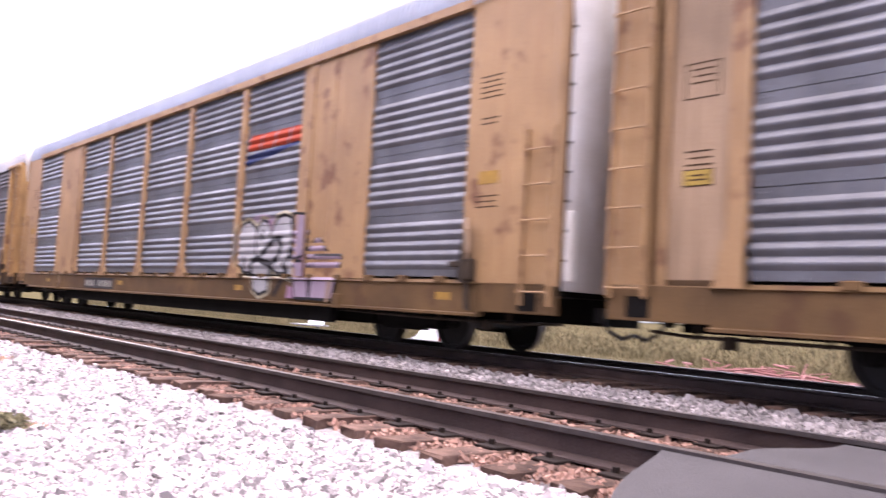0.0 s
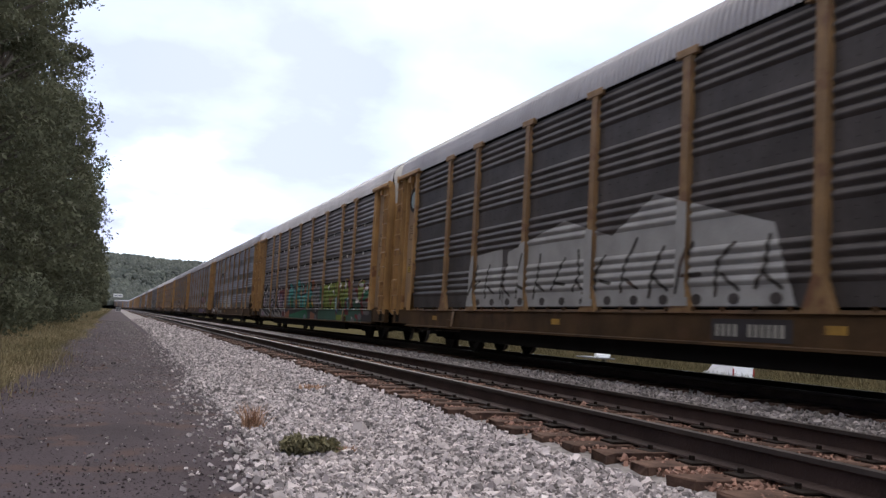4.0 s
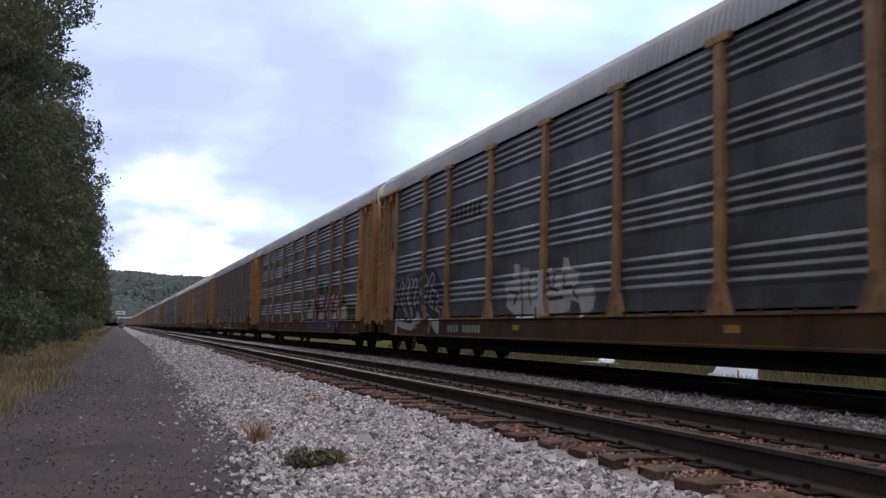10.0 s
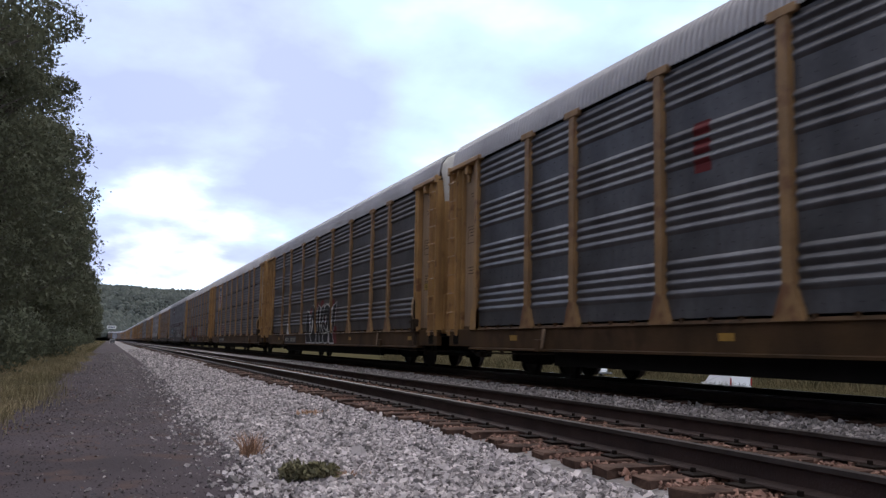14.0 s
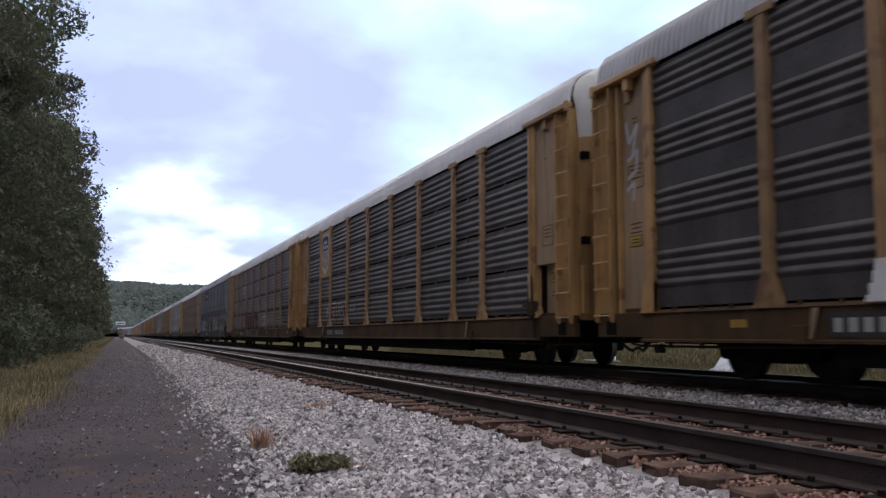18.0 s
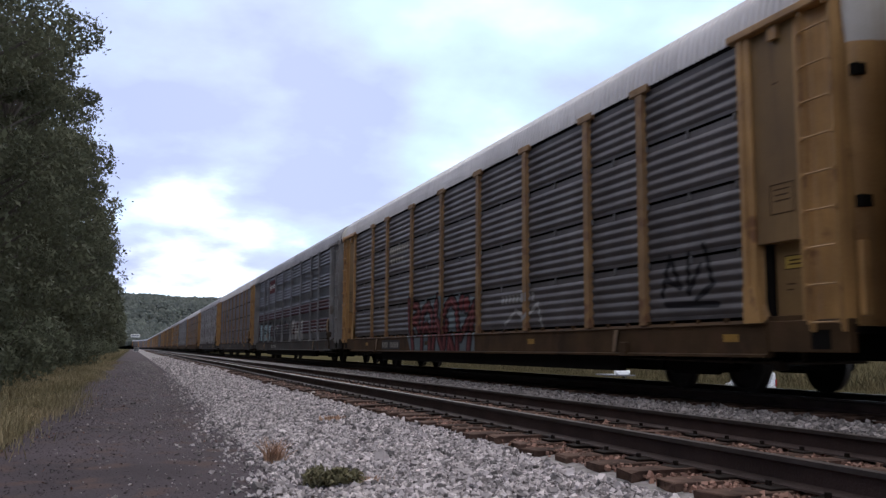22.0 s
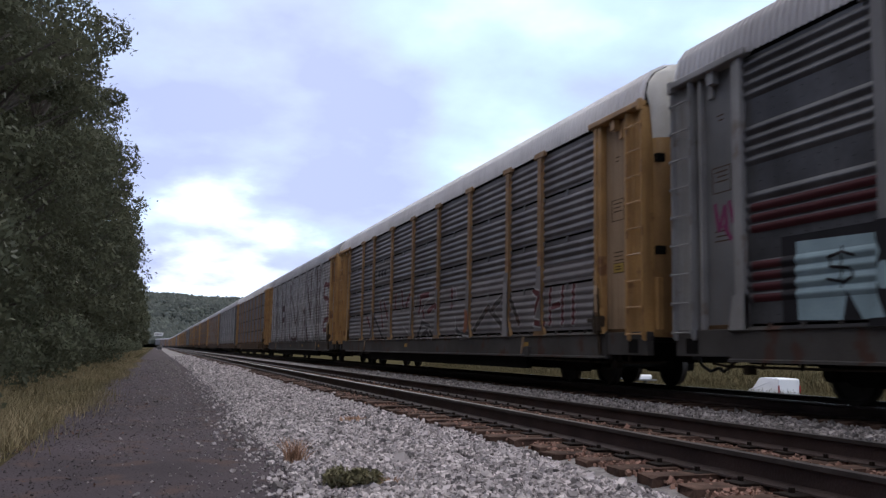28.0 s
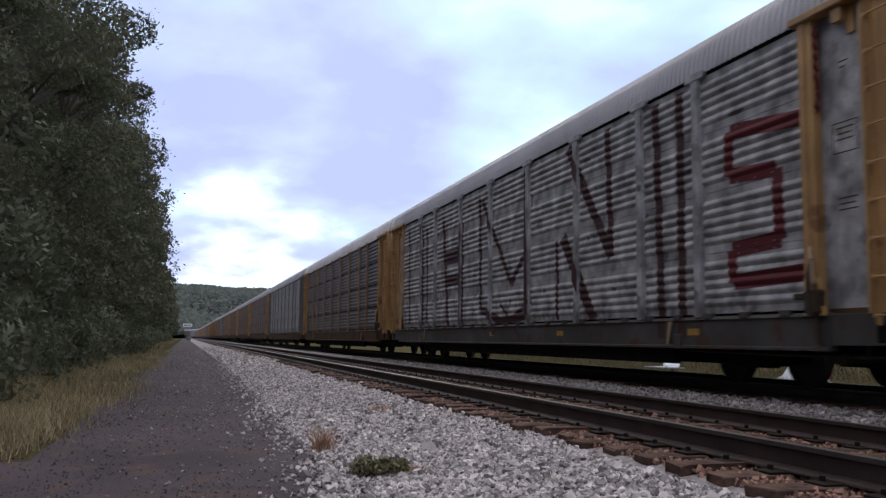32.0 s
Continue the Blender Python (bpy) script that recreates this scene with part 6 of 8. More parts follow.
end_scrawl(car, [[(-12.0, 4.1), (-12.1, 4.5), (-12.25, 4.2), (-12.05, 4.35)], [(-11.95, 3.95), (-12.3, 4.0), (-12.1, 3.75)]], 0.05, P_GREY, "small white spray-painted scrawl")

# split-sheet wagon covered by large pieces
car = TRAIN[2] = autorack("autorack wagon with split dark sheets under large bright graffiti", "split", STEEL_DARK, TAN, YELLOW, clip=WHITE_PAINT, lever=False)
s = Spray("split")
s.bar(-11.7, 11.7, 0.6, 1.02, P_SOOT)
s.shape([(11.7, 0.62), (11.6, 1.2), (10.9, 2.0), (8.0, 1.9), (7.1, 2.1), (4.4, 2.0), (4.2, 1.0), (4.0, 0.62)], P_WASH)
s.shape([(6.4, 1.3), (6.2, 2.05), (4.5, 2.0), (4.6, 1.5)], P_MAROON).shape([(4.95, 0.86), (3.9, 0.92), (3.95, 0.64), (4.8, 0.64)], P_MAROON)
for y in (11.0, 8.6, 7.0, 5.9):
    s.blob(y, 0.85, 0.5, 0.2, P_PINK).blob(y - 0.4, 1.45, 0.4, 0.3, P_LILAC)
for pts, w in (([(11.3, 0.9), (11.25, 1.6), (10.8, 2.05), (9.95, 2.3)], 0.30), ([(10.6, 1.75), (10.1, 0.95)], 0.2), ([(11.2, 1.1), (10.0, 0.85), (9.2, 0.7)], 0.26), ([(9.9, 1.9), (9.75, 1.2), (9.2, 1.0)], 0.22),
               ([(9.4, 2.1), (9.1, 1.1)], 0.26), ([(9.7, 1.7), (8.7, 1.75)], 0.18), ([(8.6, 1.8), (8.45, 1.0), (7.9, 0.95)], 0.22), ([(8.7, 1.4), (7.9, 1.5)], 0.14), ([(9.6, 0.95), (8.2, 0.72)], 0.2),
               ([(7.85, 1.15), (7.1, 2.2), (6.5, 1.45)], 0.30), ([(7.5, 1.4), (6.7, 1.3), (5.9, 0.95), (5.0, 0.75)], 0.24), ([(7.9, 1.0), (6.9, 0.72)], 0.24), ([(6.9, 0.95), (5.6, 0.72)], 0.2)):
    s.stroke(pts, w + 0.09, P_GREY)
    s.stroke(pts, w, P_BLACK)
s.stroke([(6.3, 2.2), (6.05, 2.2), (6.1, 1.5), (5.7, 1.2)], 0.07, P_WHITE)
for pts in ([(5.85, 1.7), (5.2, 1.75)], [(5.55, 1.7), (5.5, 1.2)], [(5.3, 1.6), (5.15, 1.2), (5.0, 1.5), (4.85, 1.2), (4.75, 1.65)], [(4.65, 1.2), (4.65, 1.6), (4.4, 1.6), (4.4, 1.2)]):
    s.stroke(pts, 0.11, P_PURPLE)
s.stroke([(6.2, 1.15), (4.3, 1.1)], 0.07, P_LILAC).stroke([(4.35, 1.0), (4.2, 1.4), (4.0, 0.8), (3.85, 0.64)], 0.06, P_WHITE)
s.letters_bars(7.1, 5.2, 0.66, 0.82, 9, P_STENCIL, 0.4)
s.done(car, "black spray-painted letters on a lilac and maroon ground")
s = Spray("split", layer=0.3)
s.form([(3.86, 1.74), (3.40, 2.28), (3.13, 1.64)], P_RUST)
s.form([(-0.35, 1.77), (-0.76, 2.27), (-1.06, 1.91), (-0.76, 1.64)], P_RUST)
s.form([(-1.74, 1.94), (-2.05, 2.35), (-2.45, 2.18), (-2.29, 1.76)], P_RUST)
s.form([(-2.03, 0.91), (-3.09, 0.78), (-3.50, 0.47), (-2.02, 0.43)], P_RUST)
s.form([(4.05, 0.72), (2.87, 1.02), (2.86, 0.48), (4.04, 0.46)], P_RUST)
s.form([(0.81, 0.78), (0.07, 0.78), (0.16, 0.45), (1.20, 0.43)], P_RUST)
s.glyph([(3.27, 2.14), (2.89, 2.26), (2.41, 2.10), (2.12, 1.79), (2.23, 1.59), (2.76, 1.65), (3.12, 1.15), (3.32, 1.21), (3.39, 1.77)], P_TEAL, P_BLACK, 0.09)
s.glyph([(2.76, 1.62), (2.23, 1.59), (2.11, 1.13), (2.39, 1.04), (2.87, 1.11)], P_GREEN, P_BLACK, 0.09)
s.glyph([(1.31, 2.32), (0.91, 2.38), (0.57, 2.20), (0.57, 1.88), (0.91, 1.74), (1.31, 1.82)], P_TEAL, P_BLACK, 0.09)
s.glyph([(1.72, 1.17), (1.67, 1.62), (1.41, 2.00), (1.20, 1.74), (0.43, 1.66), (0.25, 1.39), (0.21, 1.06), (0.71, 1.07), (0.81, 1.47), (1.30, 1.44), (1.35, 1.00), (1.67, 1.00)], P_TEAL, P_BLACK, 0.09)
s.glyph([(0.12, 2.21), (-0.23, 2.08), (-0.19, 1.83), (0.07, 1.80)], P_TEAL, P_BLACK, 0.09)
s.glyph([(0.07, 1.06), (0.03, 1.66), (-0.44, 1.66), (-0.91, 1.70), (-1.17, 1.59), (-1.06, 1.04), (-0.59, 1.04)], P_TEAL, P_BLACK, 0.09)
s.glyph([(-1.21, 1.52), (-1.21, 2.03), (-1.50, 2.19), (-1.85, 2.11), (-1.74, 1.85), (-2.07, 1.76), (-1.97, 1.48), (-1.56, 1.43)], P_TEAL, P_BLACK, 0.09)
s.glyph([(-1.28, 1.33), (-1.97, 1.35), (-2.16, 1.17), (-2.53, 1.15), (-2.28, 1.03), (-1.63, 1.02), (-1.42, 0.85), (-1.28, 1.01)], P_GREEN, P_BLACK, 0.09)
s.stroke([(2.82, 1.50), (2.69, 1.14)], 0.1, P_YELLOW)
s.stroke([(0.62, 1.41), (0.48, 1.14)], 0.1, P_YELLOW)
s.stroke([(-0.48, 1.51), (-0.63, 1.07)], 0.1, P_YELLOW)
s.stroke([(-1.63, 1.23), (-1.42, 1.05)], 0.1, P_YELLOW)
s.stroke([(-2.16, 1.55), (-2.22, 1.29), (-2.47, 1.16)], 0.1, P_YELLOW)
s.stroke([(0.29, 1.86), (0.25, 1.68)], 0.1, P_YELLOW)
s.blob(1.20, 1.33, 0.14, 0.12, P_ORANGE)
s.blob(-2.91, 1.75, 0.21000000000000002, 0.19, P_BLACK)
s.blob(-2.91, 1.75, 0.16, 0.14, P_WASH)
s.blob(-3.05, 1.50, 0.25, 0.19, P_BLACK)
s.blob(-3.05, 1.50, 0.2, 0.14, P_WASH)
s.blob(-2.90, 1.24, 0.29, 0.25, P_BLACK)
s.blob(-2.90, 1.24, 0.24, 0.2, P_WASH)
s.blob(-3.31, 1.29, 0.31, 0.27, P_BLACK)
s.blob(-3.31, 1.29, 0.26, 0.22, P_WASH)
s.blob(-3.66, 1.16, 0.29, 0.21000000000000002, P_BLACK)
s.blob(-3.66, 1.16, 0.24, 0.16, P_WASH)
s.blob(-3.20, 1.03, 0.27, 0.19, P_BLACK)
s.blob(-3.20, 1.03, 0.22, 0.14, P_WASH)
s.blob(-3.16, 0.68, 0.16999999999999998, 0.16999999999999998, P_BLACK)
s.blob(-3.16, 0.68, 0.12, 0.12, P_WASH)
s.form([(2.87, 0.72), (-1.06, 0.99), (-1.49, 0.82), (-1.62, 0.47), (2.50, 0.43)], P_GREEN)
s.blob(-0.94, 0.64, 0.3, 0.14, P_SLATE)
s.done(car, "turquoise spray-painted piece over orange clouds")
s = Spray("split", layer=0.3)
s.form([(-3.51, 2.00), (-8.44, 1.39), (-9.77, 1.34), (-10.24, 1.16), (-10.54, 0.50), (-3.61, 0.30)], P_MOSS)
s.form([(-4.27, 2.00), (-5.85, 2.09), (-7.39, 2.06), (-8.30, 2.10), (-8.66, 1.92), (-8.67, 1.46), (-7.88, 1.41), (-7.82, 1.03), (-6.62, 1.01), (-4.42, 1.03)], P_LIME)
s.form([(-6.74, 0.80), (-8.30, 0.81), (-8.40, 0.50), (-6.79, 0.49)], P_LIME)
s.stroke([(-4.47, 2.04), (-5.05, 2.00), (-5.43, 1.78)], 0.07, P_BLACK)
s.stroke([(-4.68, 1.78), (-4.60, 1.38)], 0.07, P_BLACK)
s.stroke([(-5.24, 1.89), (-5.23, 1.07)], 0.07, P_BLACK)
s.stroke([(-5.94, 2.03), (-6.28, 1.74), (-6.13, 1.47), (-6.62, 1.04)], 0.07, P_BLACK)
s.stroke([(-7.11, 1.95), (-7.14, 1.01)], 0.07, P_BLACK)
s.stroke([(-7.50, 2.01), (-7.40, 1.59), (-7.69, 1.05)], 0.07, P_BLACK)
s.stroke([(-7.80, 1.98), (-7.74, 1.54)], 0.07, P_BLACK)
s.stroke([(-8.66, 1.99), (-8.67, 1.61), (-9.01, 1.15)], 0.07, P_BLACK)
s.stroke([(-6.35, 2.01), (-6.51, 1.86)], 0.13, P_BRICK)
s.stroke([(-5.44, 1.50), (-5.63, 1.21), (-5.88, 1.48)], 0.14, P_BRICK)
s.stroke([(-6.68, 1.45), (-6.78, 0.88)], 0.2, P_BRICK)
s.stroke([(-7.20, 1.31), (-7.35, 1.05)], 0.14, P_BRICK)
s.stroke([(-7.46, 1.97), (-7.44, 1.68)], 0.12, P_BRICK)
s.stroke([(-8.18, 2.07), (-8.43, 1.78)], 0.14, P_BRICK)
s.stroke([(-8.77, 1.98), (-8.78, 1.57), (-9.01, 1.18)], 0.2, P_BRICK)
s.stroke([(-8.07, 1.24), (-8.20, 0.92), (-8.56, 0.89)], 0.2, P_BRICK)
s.stroke([(-9.42, 1.71), (-9.67, 1.66), (-9.72, 1.45)], 0.16, P_BRICK)
s.glyph([(-9.77, 1.55), (-9.82, 1.79), (-10.00, 1.95), (-10.36, 2.00), (-10.62, 1.94), (-10.58, 1.67), (-10.41, 1.55), (-10.26, 1.34), (-9.82, 1.34)], P_LIME, P_BLACK, 0.1)
s.glyph([(-10.45, 1.48), (-10.53, 1.70), (-10.82, 1.81), (-11.02, 1.86), (-11.23, 1.72), (-11.24, 1.53), (-11.06, 1.36), (-10.70, 1.34), (-10.45, 1.33)], P_GREEN, P_BLACK, 0.1)
s.stroke([(-11.06, 1.84), (-11.26, 1.71), (-11.26, 1.47), (-11.06, 1.34), (-10.88, 1.33)], 0.12, P_BRICK)
s.stroke([(-10.62, 1.89), (-10.60, 1.67)], 0.16, P_BRICK)
s.stroke([(-10.45, 1.51), (-10.30, 1.32), (-10.35, 1.12), (-10.66, 0.91)], 0.22, P_BRICK)
s.stroke([(-9.68, 0.78), (-9.97, 0.75), (-10.02, 0.55)], 0.14, P_BRICK)
s.blob(-10.23, 1.86, 0.3, 0.07, P_WHITE)
s.blob(-10.90, 1.74, 0.2, 0.1, P_WHITE)
s.blob(-10.58, 1.64, 0.12, 0.06, P_WHITE)
s.blob(-9.75, 1.31, 0.24, 0.08, P_WHITE)
s.blob(-7.99, 1.89, 0.15, 0.12, P_WHITE)
s.blob(-6.12, 1.68, 0.12, 0.08, P_WHITE)
s.blob(-5.24, 1.89, 0.12, 0.1, P_WHITE)
s.blob(-7.19, 1.90, 0.12, 0.1, P_WHITE)
s.blob(-4.25, 1.29, 0.1, 0.08, P_WHITE)
s.blob(-9.23, 0.67, 0.1, 0.07, P_WHITE)
s.blob(-9.53, 1.01, 0.1, 0.03, P_WHITE)
s.blob(-6.90, 1.18, 0.23, 0.31, P_BLUE)
s.blob(-6.90, 1.18, 0.17, 0.26, P_SKY)
s.blob(-8.47, 1.23, 0.22, 0.27, P_BLUE)
s.blob(-8.47, 1.23, 0.16, 0.22, P_SKY)
s.blob(-6.98, 1.36, 0.1, 0.12, P_SKY)
s.form([(-10.90, 1.17), (-11.37, 1.22), (-11.37, 1.04), (-10.70, 1.05)], P_WASH)
s.blob(-10.94, 0.94, 0.26, 0.11, P_PALE)
s.blob(-11.25, 0.92, 0.26, 0.11, P_PALE)
s.blob(-10.28, 0.76, 0.26, 0.11, P_PALE)
s.blob(-9.34, 0.60, 0.26, 0.11, P_PALE)
s.blob(-4.93, 0.54, 0.14, 0.06, P_ORANGE)
s.blob(-8.15, 0.55, 0.14, 0.06, P_ORANGE)
s.stroke([(-4.16, 2.06), (-4.15, 2.22), (-4.66, 2.18)], 0.03, P_YELLOW)
s.stroke([(-5.93, 2.27), (-5.94, 2.13)], 0.03, P_YELLOW)
s.stroke([(-7.92, 2.14), (-8.05, 2.14), (-8.30, 2.08)], 0.03, P_YELLOW)
s.stroke([(-9.77, 1.69), (-9.86, 1.96), (-10.27, 2.04), (-10.66, 1.97)], 0.03, P_YELLOW)
s.done(car, "lime and dark green spray-painted piece with red accents")
bm = bmesh.new()
for k, (y, z, r) in enumerate(((12.0, 1.22, 0.41), (11.95, 0.98, 0.3), (12.02, 1.2, 0.32), (11.98, 0.96, 0.22), (12.16, 1.36, 0.08))):
    rod(bm, (-1.521 - 0.003 * k, y, z + 0.35), (-1.523 - 0.003 * k, y, z + 0.35), r, 16, index=(0, 0, 1, 1, 2)[k])
part("end_graffiti", bm, (P_WASH, P_BRICK, P_GREY), car, "round red and lilac spray-painted letters")
end_scrawl(car, [[(12.25, 1.82), (12.05, 1.62), (12.2, 1.42), (11.95, 1.3)], [(11.85, 1.8), (11.82, 1.5), (12.0, 1.15)], [(12.3, 1.6), (11.75, 1.55)]], 0.06, P_GREY, "pale swirls over the red letters", x=-1.54)
sill_marks(car, "split", None, (-4.9,))

# grey wagon with two white pieces
car = TRAIN[3] = autorack("grey ribbed autorack wagon with yellow posts and two white graffiti pieces", "plain", STEEL, YELLOW, flared=True, yellow_plate=False)
s = Spray("plain", flared=True)
s.form([(3.28, 1.77), (2.81, 1.84), (2.82, 2.18), (2.55, 2.16), (2.50, 1.82), (2.33, 1.84), (2.33, 2.07), (2.08, 2.04), (2.04, 1.79), (1.80, 1.85), (1.73, 1.73), (1.81, 1.00), (2.45, 0.99), (2.80, 1.09), (3.22, 1.28), (3.08, 1.49)], P_FADED)
s.form([(1.49, 1.95), (1.05, 2.01), (0.98, 1.91), (0.60, 1.88), (0.57, 2.17), (0.38, 2.13), (0.31, 1.97), (-0.08, 1.85), (-0.05, 1.66), (0.19, 1.54), (-0.11, 1.57), (-0.56, 1.59), (-0.67, 1.42), (-0.56, 1.15), (-0.19, 0.97), (-0.05, 1.28), (0.25, 1.34), (0.32, 1.12), (1.34, 1.03), (1.52, 1.43)], P_FADED)
s.form([(1.72, 1.80), (1.45, 1.80), (1.39, 1.00), (1.81, 1.00)], P_FADED)
s.stroke([(2.99, 1.59), (2.54, 1.52), (2.80, 1.32)], 0.07, STEEL_GRIME)
s.stroke([(2.39, 1.79), (2.36, 1.01)], 0.07, STEEL_GRIME)
s.stroke([(2.04, 1.77), (1.99, 1.30)], 0.07, STEEL_GRIME)
s.stroke([(1.64, 1.72), (1.57, 1.03)], 0.07, STEEL_GRIME)
s.stroke([(1.19, 1.93), (1.12, 1.60), (0.77, 1.53)], 0.07, STEEL_GRIME)
s.stroke([(1.15, 1.37), (0.57, 1.39)], 0.07, STEEL_GRIME)
s.stroke([(0.51, 1.83), (0.51, 1.57), (0.19, 1.59)], 0.07, STEEL_GRIME)
s.stroke([(0.13, 1.50), (0.01, 1.37)], 0.07, STEEL_GRIME)
s.stroke([(1.64, 1.43), (1.52, 1.01)], 0.07, STEEL_GRIME)
s.stroke([(0.91, 1.86), (0.94, 1.63)], 0.07, STEEL_GRIME)
s.done(car, "grey-white spray-painted letters")
s = Spray("plain", flared=True)
s.form([(11.62, 2.13), (9.98, 2.28), (8.89, 2.37), (7.82, 2.34), (7.11, 1.81), (7.11, 1.03), (11.96, 1.08), (11.87, 1.61)], P_NAVY)
s.form([(11.99, 1.36), (11.49, 1.35), (11.49, 1.26), (11.04, 1.31), (11.14, 1.18), (11.80, 1.13)], P_SILVER)
lines = ([(11.44, 1.98), (11.47, 1.59), (11.04, 1.20), (10.48, 1.15)],
         [(10.77, 2.01), (10.95, 1.47), (10.67, 1.30)],
         [(10.23, 2.08), (10.39, 1.75), (10.13, 1.34), (9.96, 1.16)],
         [(9.85, 2.07), (9.89, 1.63)],
         [(9.49, 2.04), (9.70, 1.62), (9.54, 1.13), (9.25, 1.41)],
         [(8.60, 2.09), (8.96, 1.88), (8.92, 1.63), (8.64, 1.52), (8.88, 1.35), (8.63, 1.14)],
         [(8.06, 2.12), (8.27, 1.77), (8.41, 1.31), (8.01, 1.17), (7.56, 1.08)],
         [(7.98, 1.66), (7.65, 1.58), (7.83, 1.36)])
for w, paint in ((0.36, P_SILVER), (0.24, P_SOOT)):
    for pts in lines:
        s.stroke(pts, w, paint)
s.stroke([(11.12, 0.62), (11.08, 0.96), (10.66, 0.88), (10.21, 0.83), (9.63, 0.79), (9.32, 0.96), (8.88, 1.00)], 0.2, P_SILVER)
s.form([(8.20, 1.02), (7.33, 1.01), (7.32, 0.61), (7.56, 0.65), (7.95, 0.85)], P_SILVER)
s.stroke([(7.41, 1.55), (7.16, 1.55)], 0.05, P_SKY)
s.stroke([(7.42, 1.34), (7.19, 1.33)], 0.05, P_SKY)
s.done(car, "silver spray-painted letters with black outlines on navy")
s = Spray("plain", flared=True)
s.letters_bars(6.7, 4.6, 3.50, 3.85, 7, SILL_GREY, 0.4)
s.done(car, "dark stencilled owner's mark", "stencil")
sill_marks(car, "plain", (6.7, 4.5))

end_scrawl(car, [[(12.25, 3.75), (12.2, 3.3), (12.0, 3.6), (12.05, 3.2)], [(11.95, 3.55), (11.75, 3.4), (11.95, 3.15), (11.7, 3.0)], [(12.3, 3.3), (11.9, 3.3)]], 0.07, SILL, "dark brown spray-painted scrawl")

# grey wagon with a pink piece
car = TRAIN[4] = autorack("grey ribbed autorack wagon with yellow posts and a pink graffiti piece", "plain", STEEL, YELLOW, flared=True, yellow_plate=False, lever=False)
s = Spray("plain")
s.blob(-5.13, 2.38, 0.55, 0.28, P_LEAF)
s.blob(-6.45, 2.20, 0.5, 0.3, P_LEAF)
s.blob(-2.86, 1.73, 0.35, 0.25, P_LEAF)
s.blob(-10.20, 1.48, 0.8, 0.14, P_LEAF)
s.blob(-10.24, 1.33, 0.7, 0.1, P_LEAF)
s.form([(-2.56, 1.02), (-9.72, 1.02), (-9.74, 0.62), (-2.58, 0.60)], P_PURPLE)
s.form([(-2.55, 1.14), (-3.60, 2.06), (-5.98, 2.11), (-7.46, 2.11), (-8.35, 2.18), (-9.15, 1.98), (-9.67, 1.56), (-9.89, 1.03)], P_SOOT)
s.glyph([(-2.54, 1.42), (-3.19, 1.67), (-3.55, 2.15), (-3.91, 2.18), (-3.96, 2.06), (-4.59, 2.06), (-4.27, 1.72), (-4.13, 1.42), (-3.94, 1.14), (-2.55, 1.16)], P_PINK, P_BLACK, 0.11)
s.form([(-2.54, 1.39), (-3.09, 1.59), (-4.03, 1.55), (-3.94, 1.14), (-2.55, 1.16)], P_FADED)
s.glyph([(-4.93, 1.67), (-4.94, 2.15), (-5.48, 2.11), (-5.86, 2.14), (-6.00, 2.01), (-5.79, 1.77), (-5.71, 1.59)], P_PINK, P_BLACK, 0.11)
s.glyph([(-4.82, 1.19), (-4.93, 1.39), (-5.24, 1.47), (-5.67, 1.37), (-5.92, 1.09), (-4.85, 1.08)], P_FADED, P_BLACK, 0.11)
s.glyph([(-6.19, 1.67), (-6.30, 1.88), (-6.72, 1.98), (-6.75, 2.15), (-7.01, 2.13), (-7.04, 2.07), (-7.46, 2.04), (-7.49, 1.91), (-7.33, 1.80), (-7.40, 1.50), (-7.05, 1.42), (-6.91, 1.63), (-6.80, 1.45), (-6.15, 1.47)], P_PINK, P_BLACK, 0.11)
s.glyph([(-6.32, 1.10), (-6.39, 1.27), (-6.73, 1.42), (-7.26, 1.40), (-7.33, 1.25), (-7.20, 1.07)], P_LILAC, P_BLACK, 0.11)
s.glyph([(-7.73, 1.81), (-8.05, 2.00), (-8.23, 2.17), (-8.47, 2.17), (-8.64, 2.05), (-8.66, 1.78), (-8.88, 1.97), (-8.96, 1.86), (-8.93, 1.70), (-8.59, 1.55), (-8.29, 1.57), (-8.29, 1.36), (-7.73, 1.42)], P_PINK, P_BLACK, 0.11)
s.glyph([(-7.37, 1.07), (-7.47, 1.32), (-7.80, 1.38), (-8.11, 1.30), (-8.19, 1.06)], P_FADED, P_BLACK, 0.11)
s.glyph([(-8.30, 1.06), (-8.30, 1.19), (-8.65, 1.42), (-8.88, 1.57), (-9.26, 1.60), (-9.49, 1.51), (-9.59, 1.29), (-9.62, 1.04)], P_FADED, P_BLACK, 0.11)
s.stroke([(-7.63, 2.05), (-7.53, 1.84)], 0.16, P_YELLOW)
s.stroke([(-9.04, 1.94), (-9.05, 1.73)], 0.14, P_YELLOW)
s.stroke([(-9.49, 1.54), (-9.72, 1.41), (-9.79, 1.07)], 0.2, P_YELLOW)
s.stroke([(-5.87, 1.52), (-6.04, 1.28)], 0.18, P_YELLOW)
s.stroke([(-4.42, 1.49), (-4.41, 1.20)], 0.2, P_RUST)
s.stroke([(-5.87, 1.64), (-5.79, 1.57)], 0.16, P_BRICK)
s.stroke([(-7.53, 1.46), (-7.50, 1.35)], 0.2, P_GREEN)
s.stroke([(-8.29, 1.57), (-8.29, 1.40), (-8.59, 1.42), (-8.88, 1.67)], 0.08, P_BLACK)
s.stroke([(-6.91, 1.60), (-6.84, 1.45)], 0.1, P_BLACK)
s.blob(-4.09, 1.33, 0.15, 0.2, P_GREY)
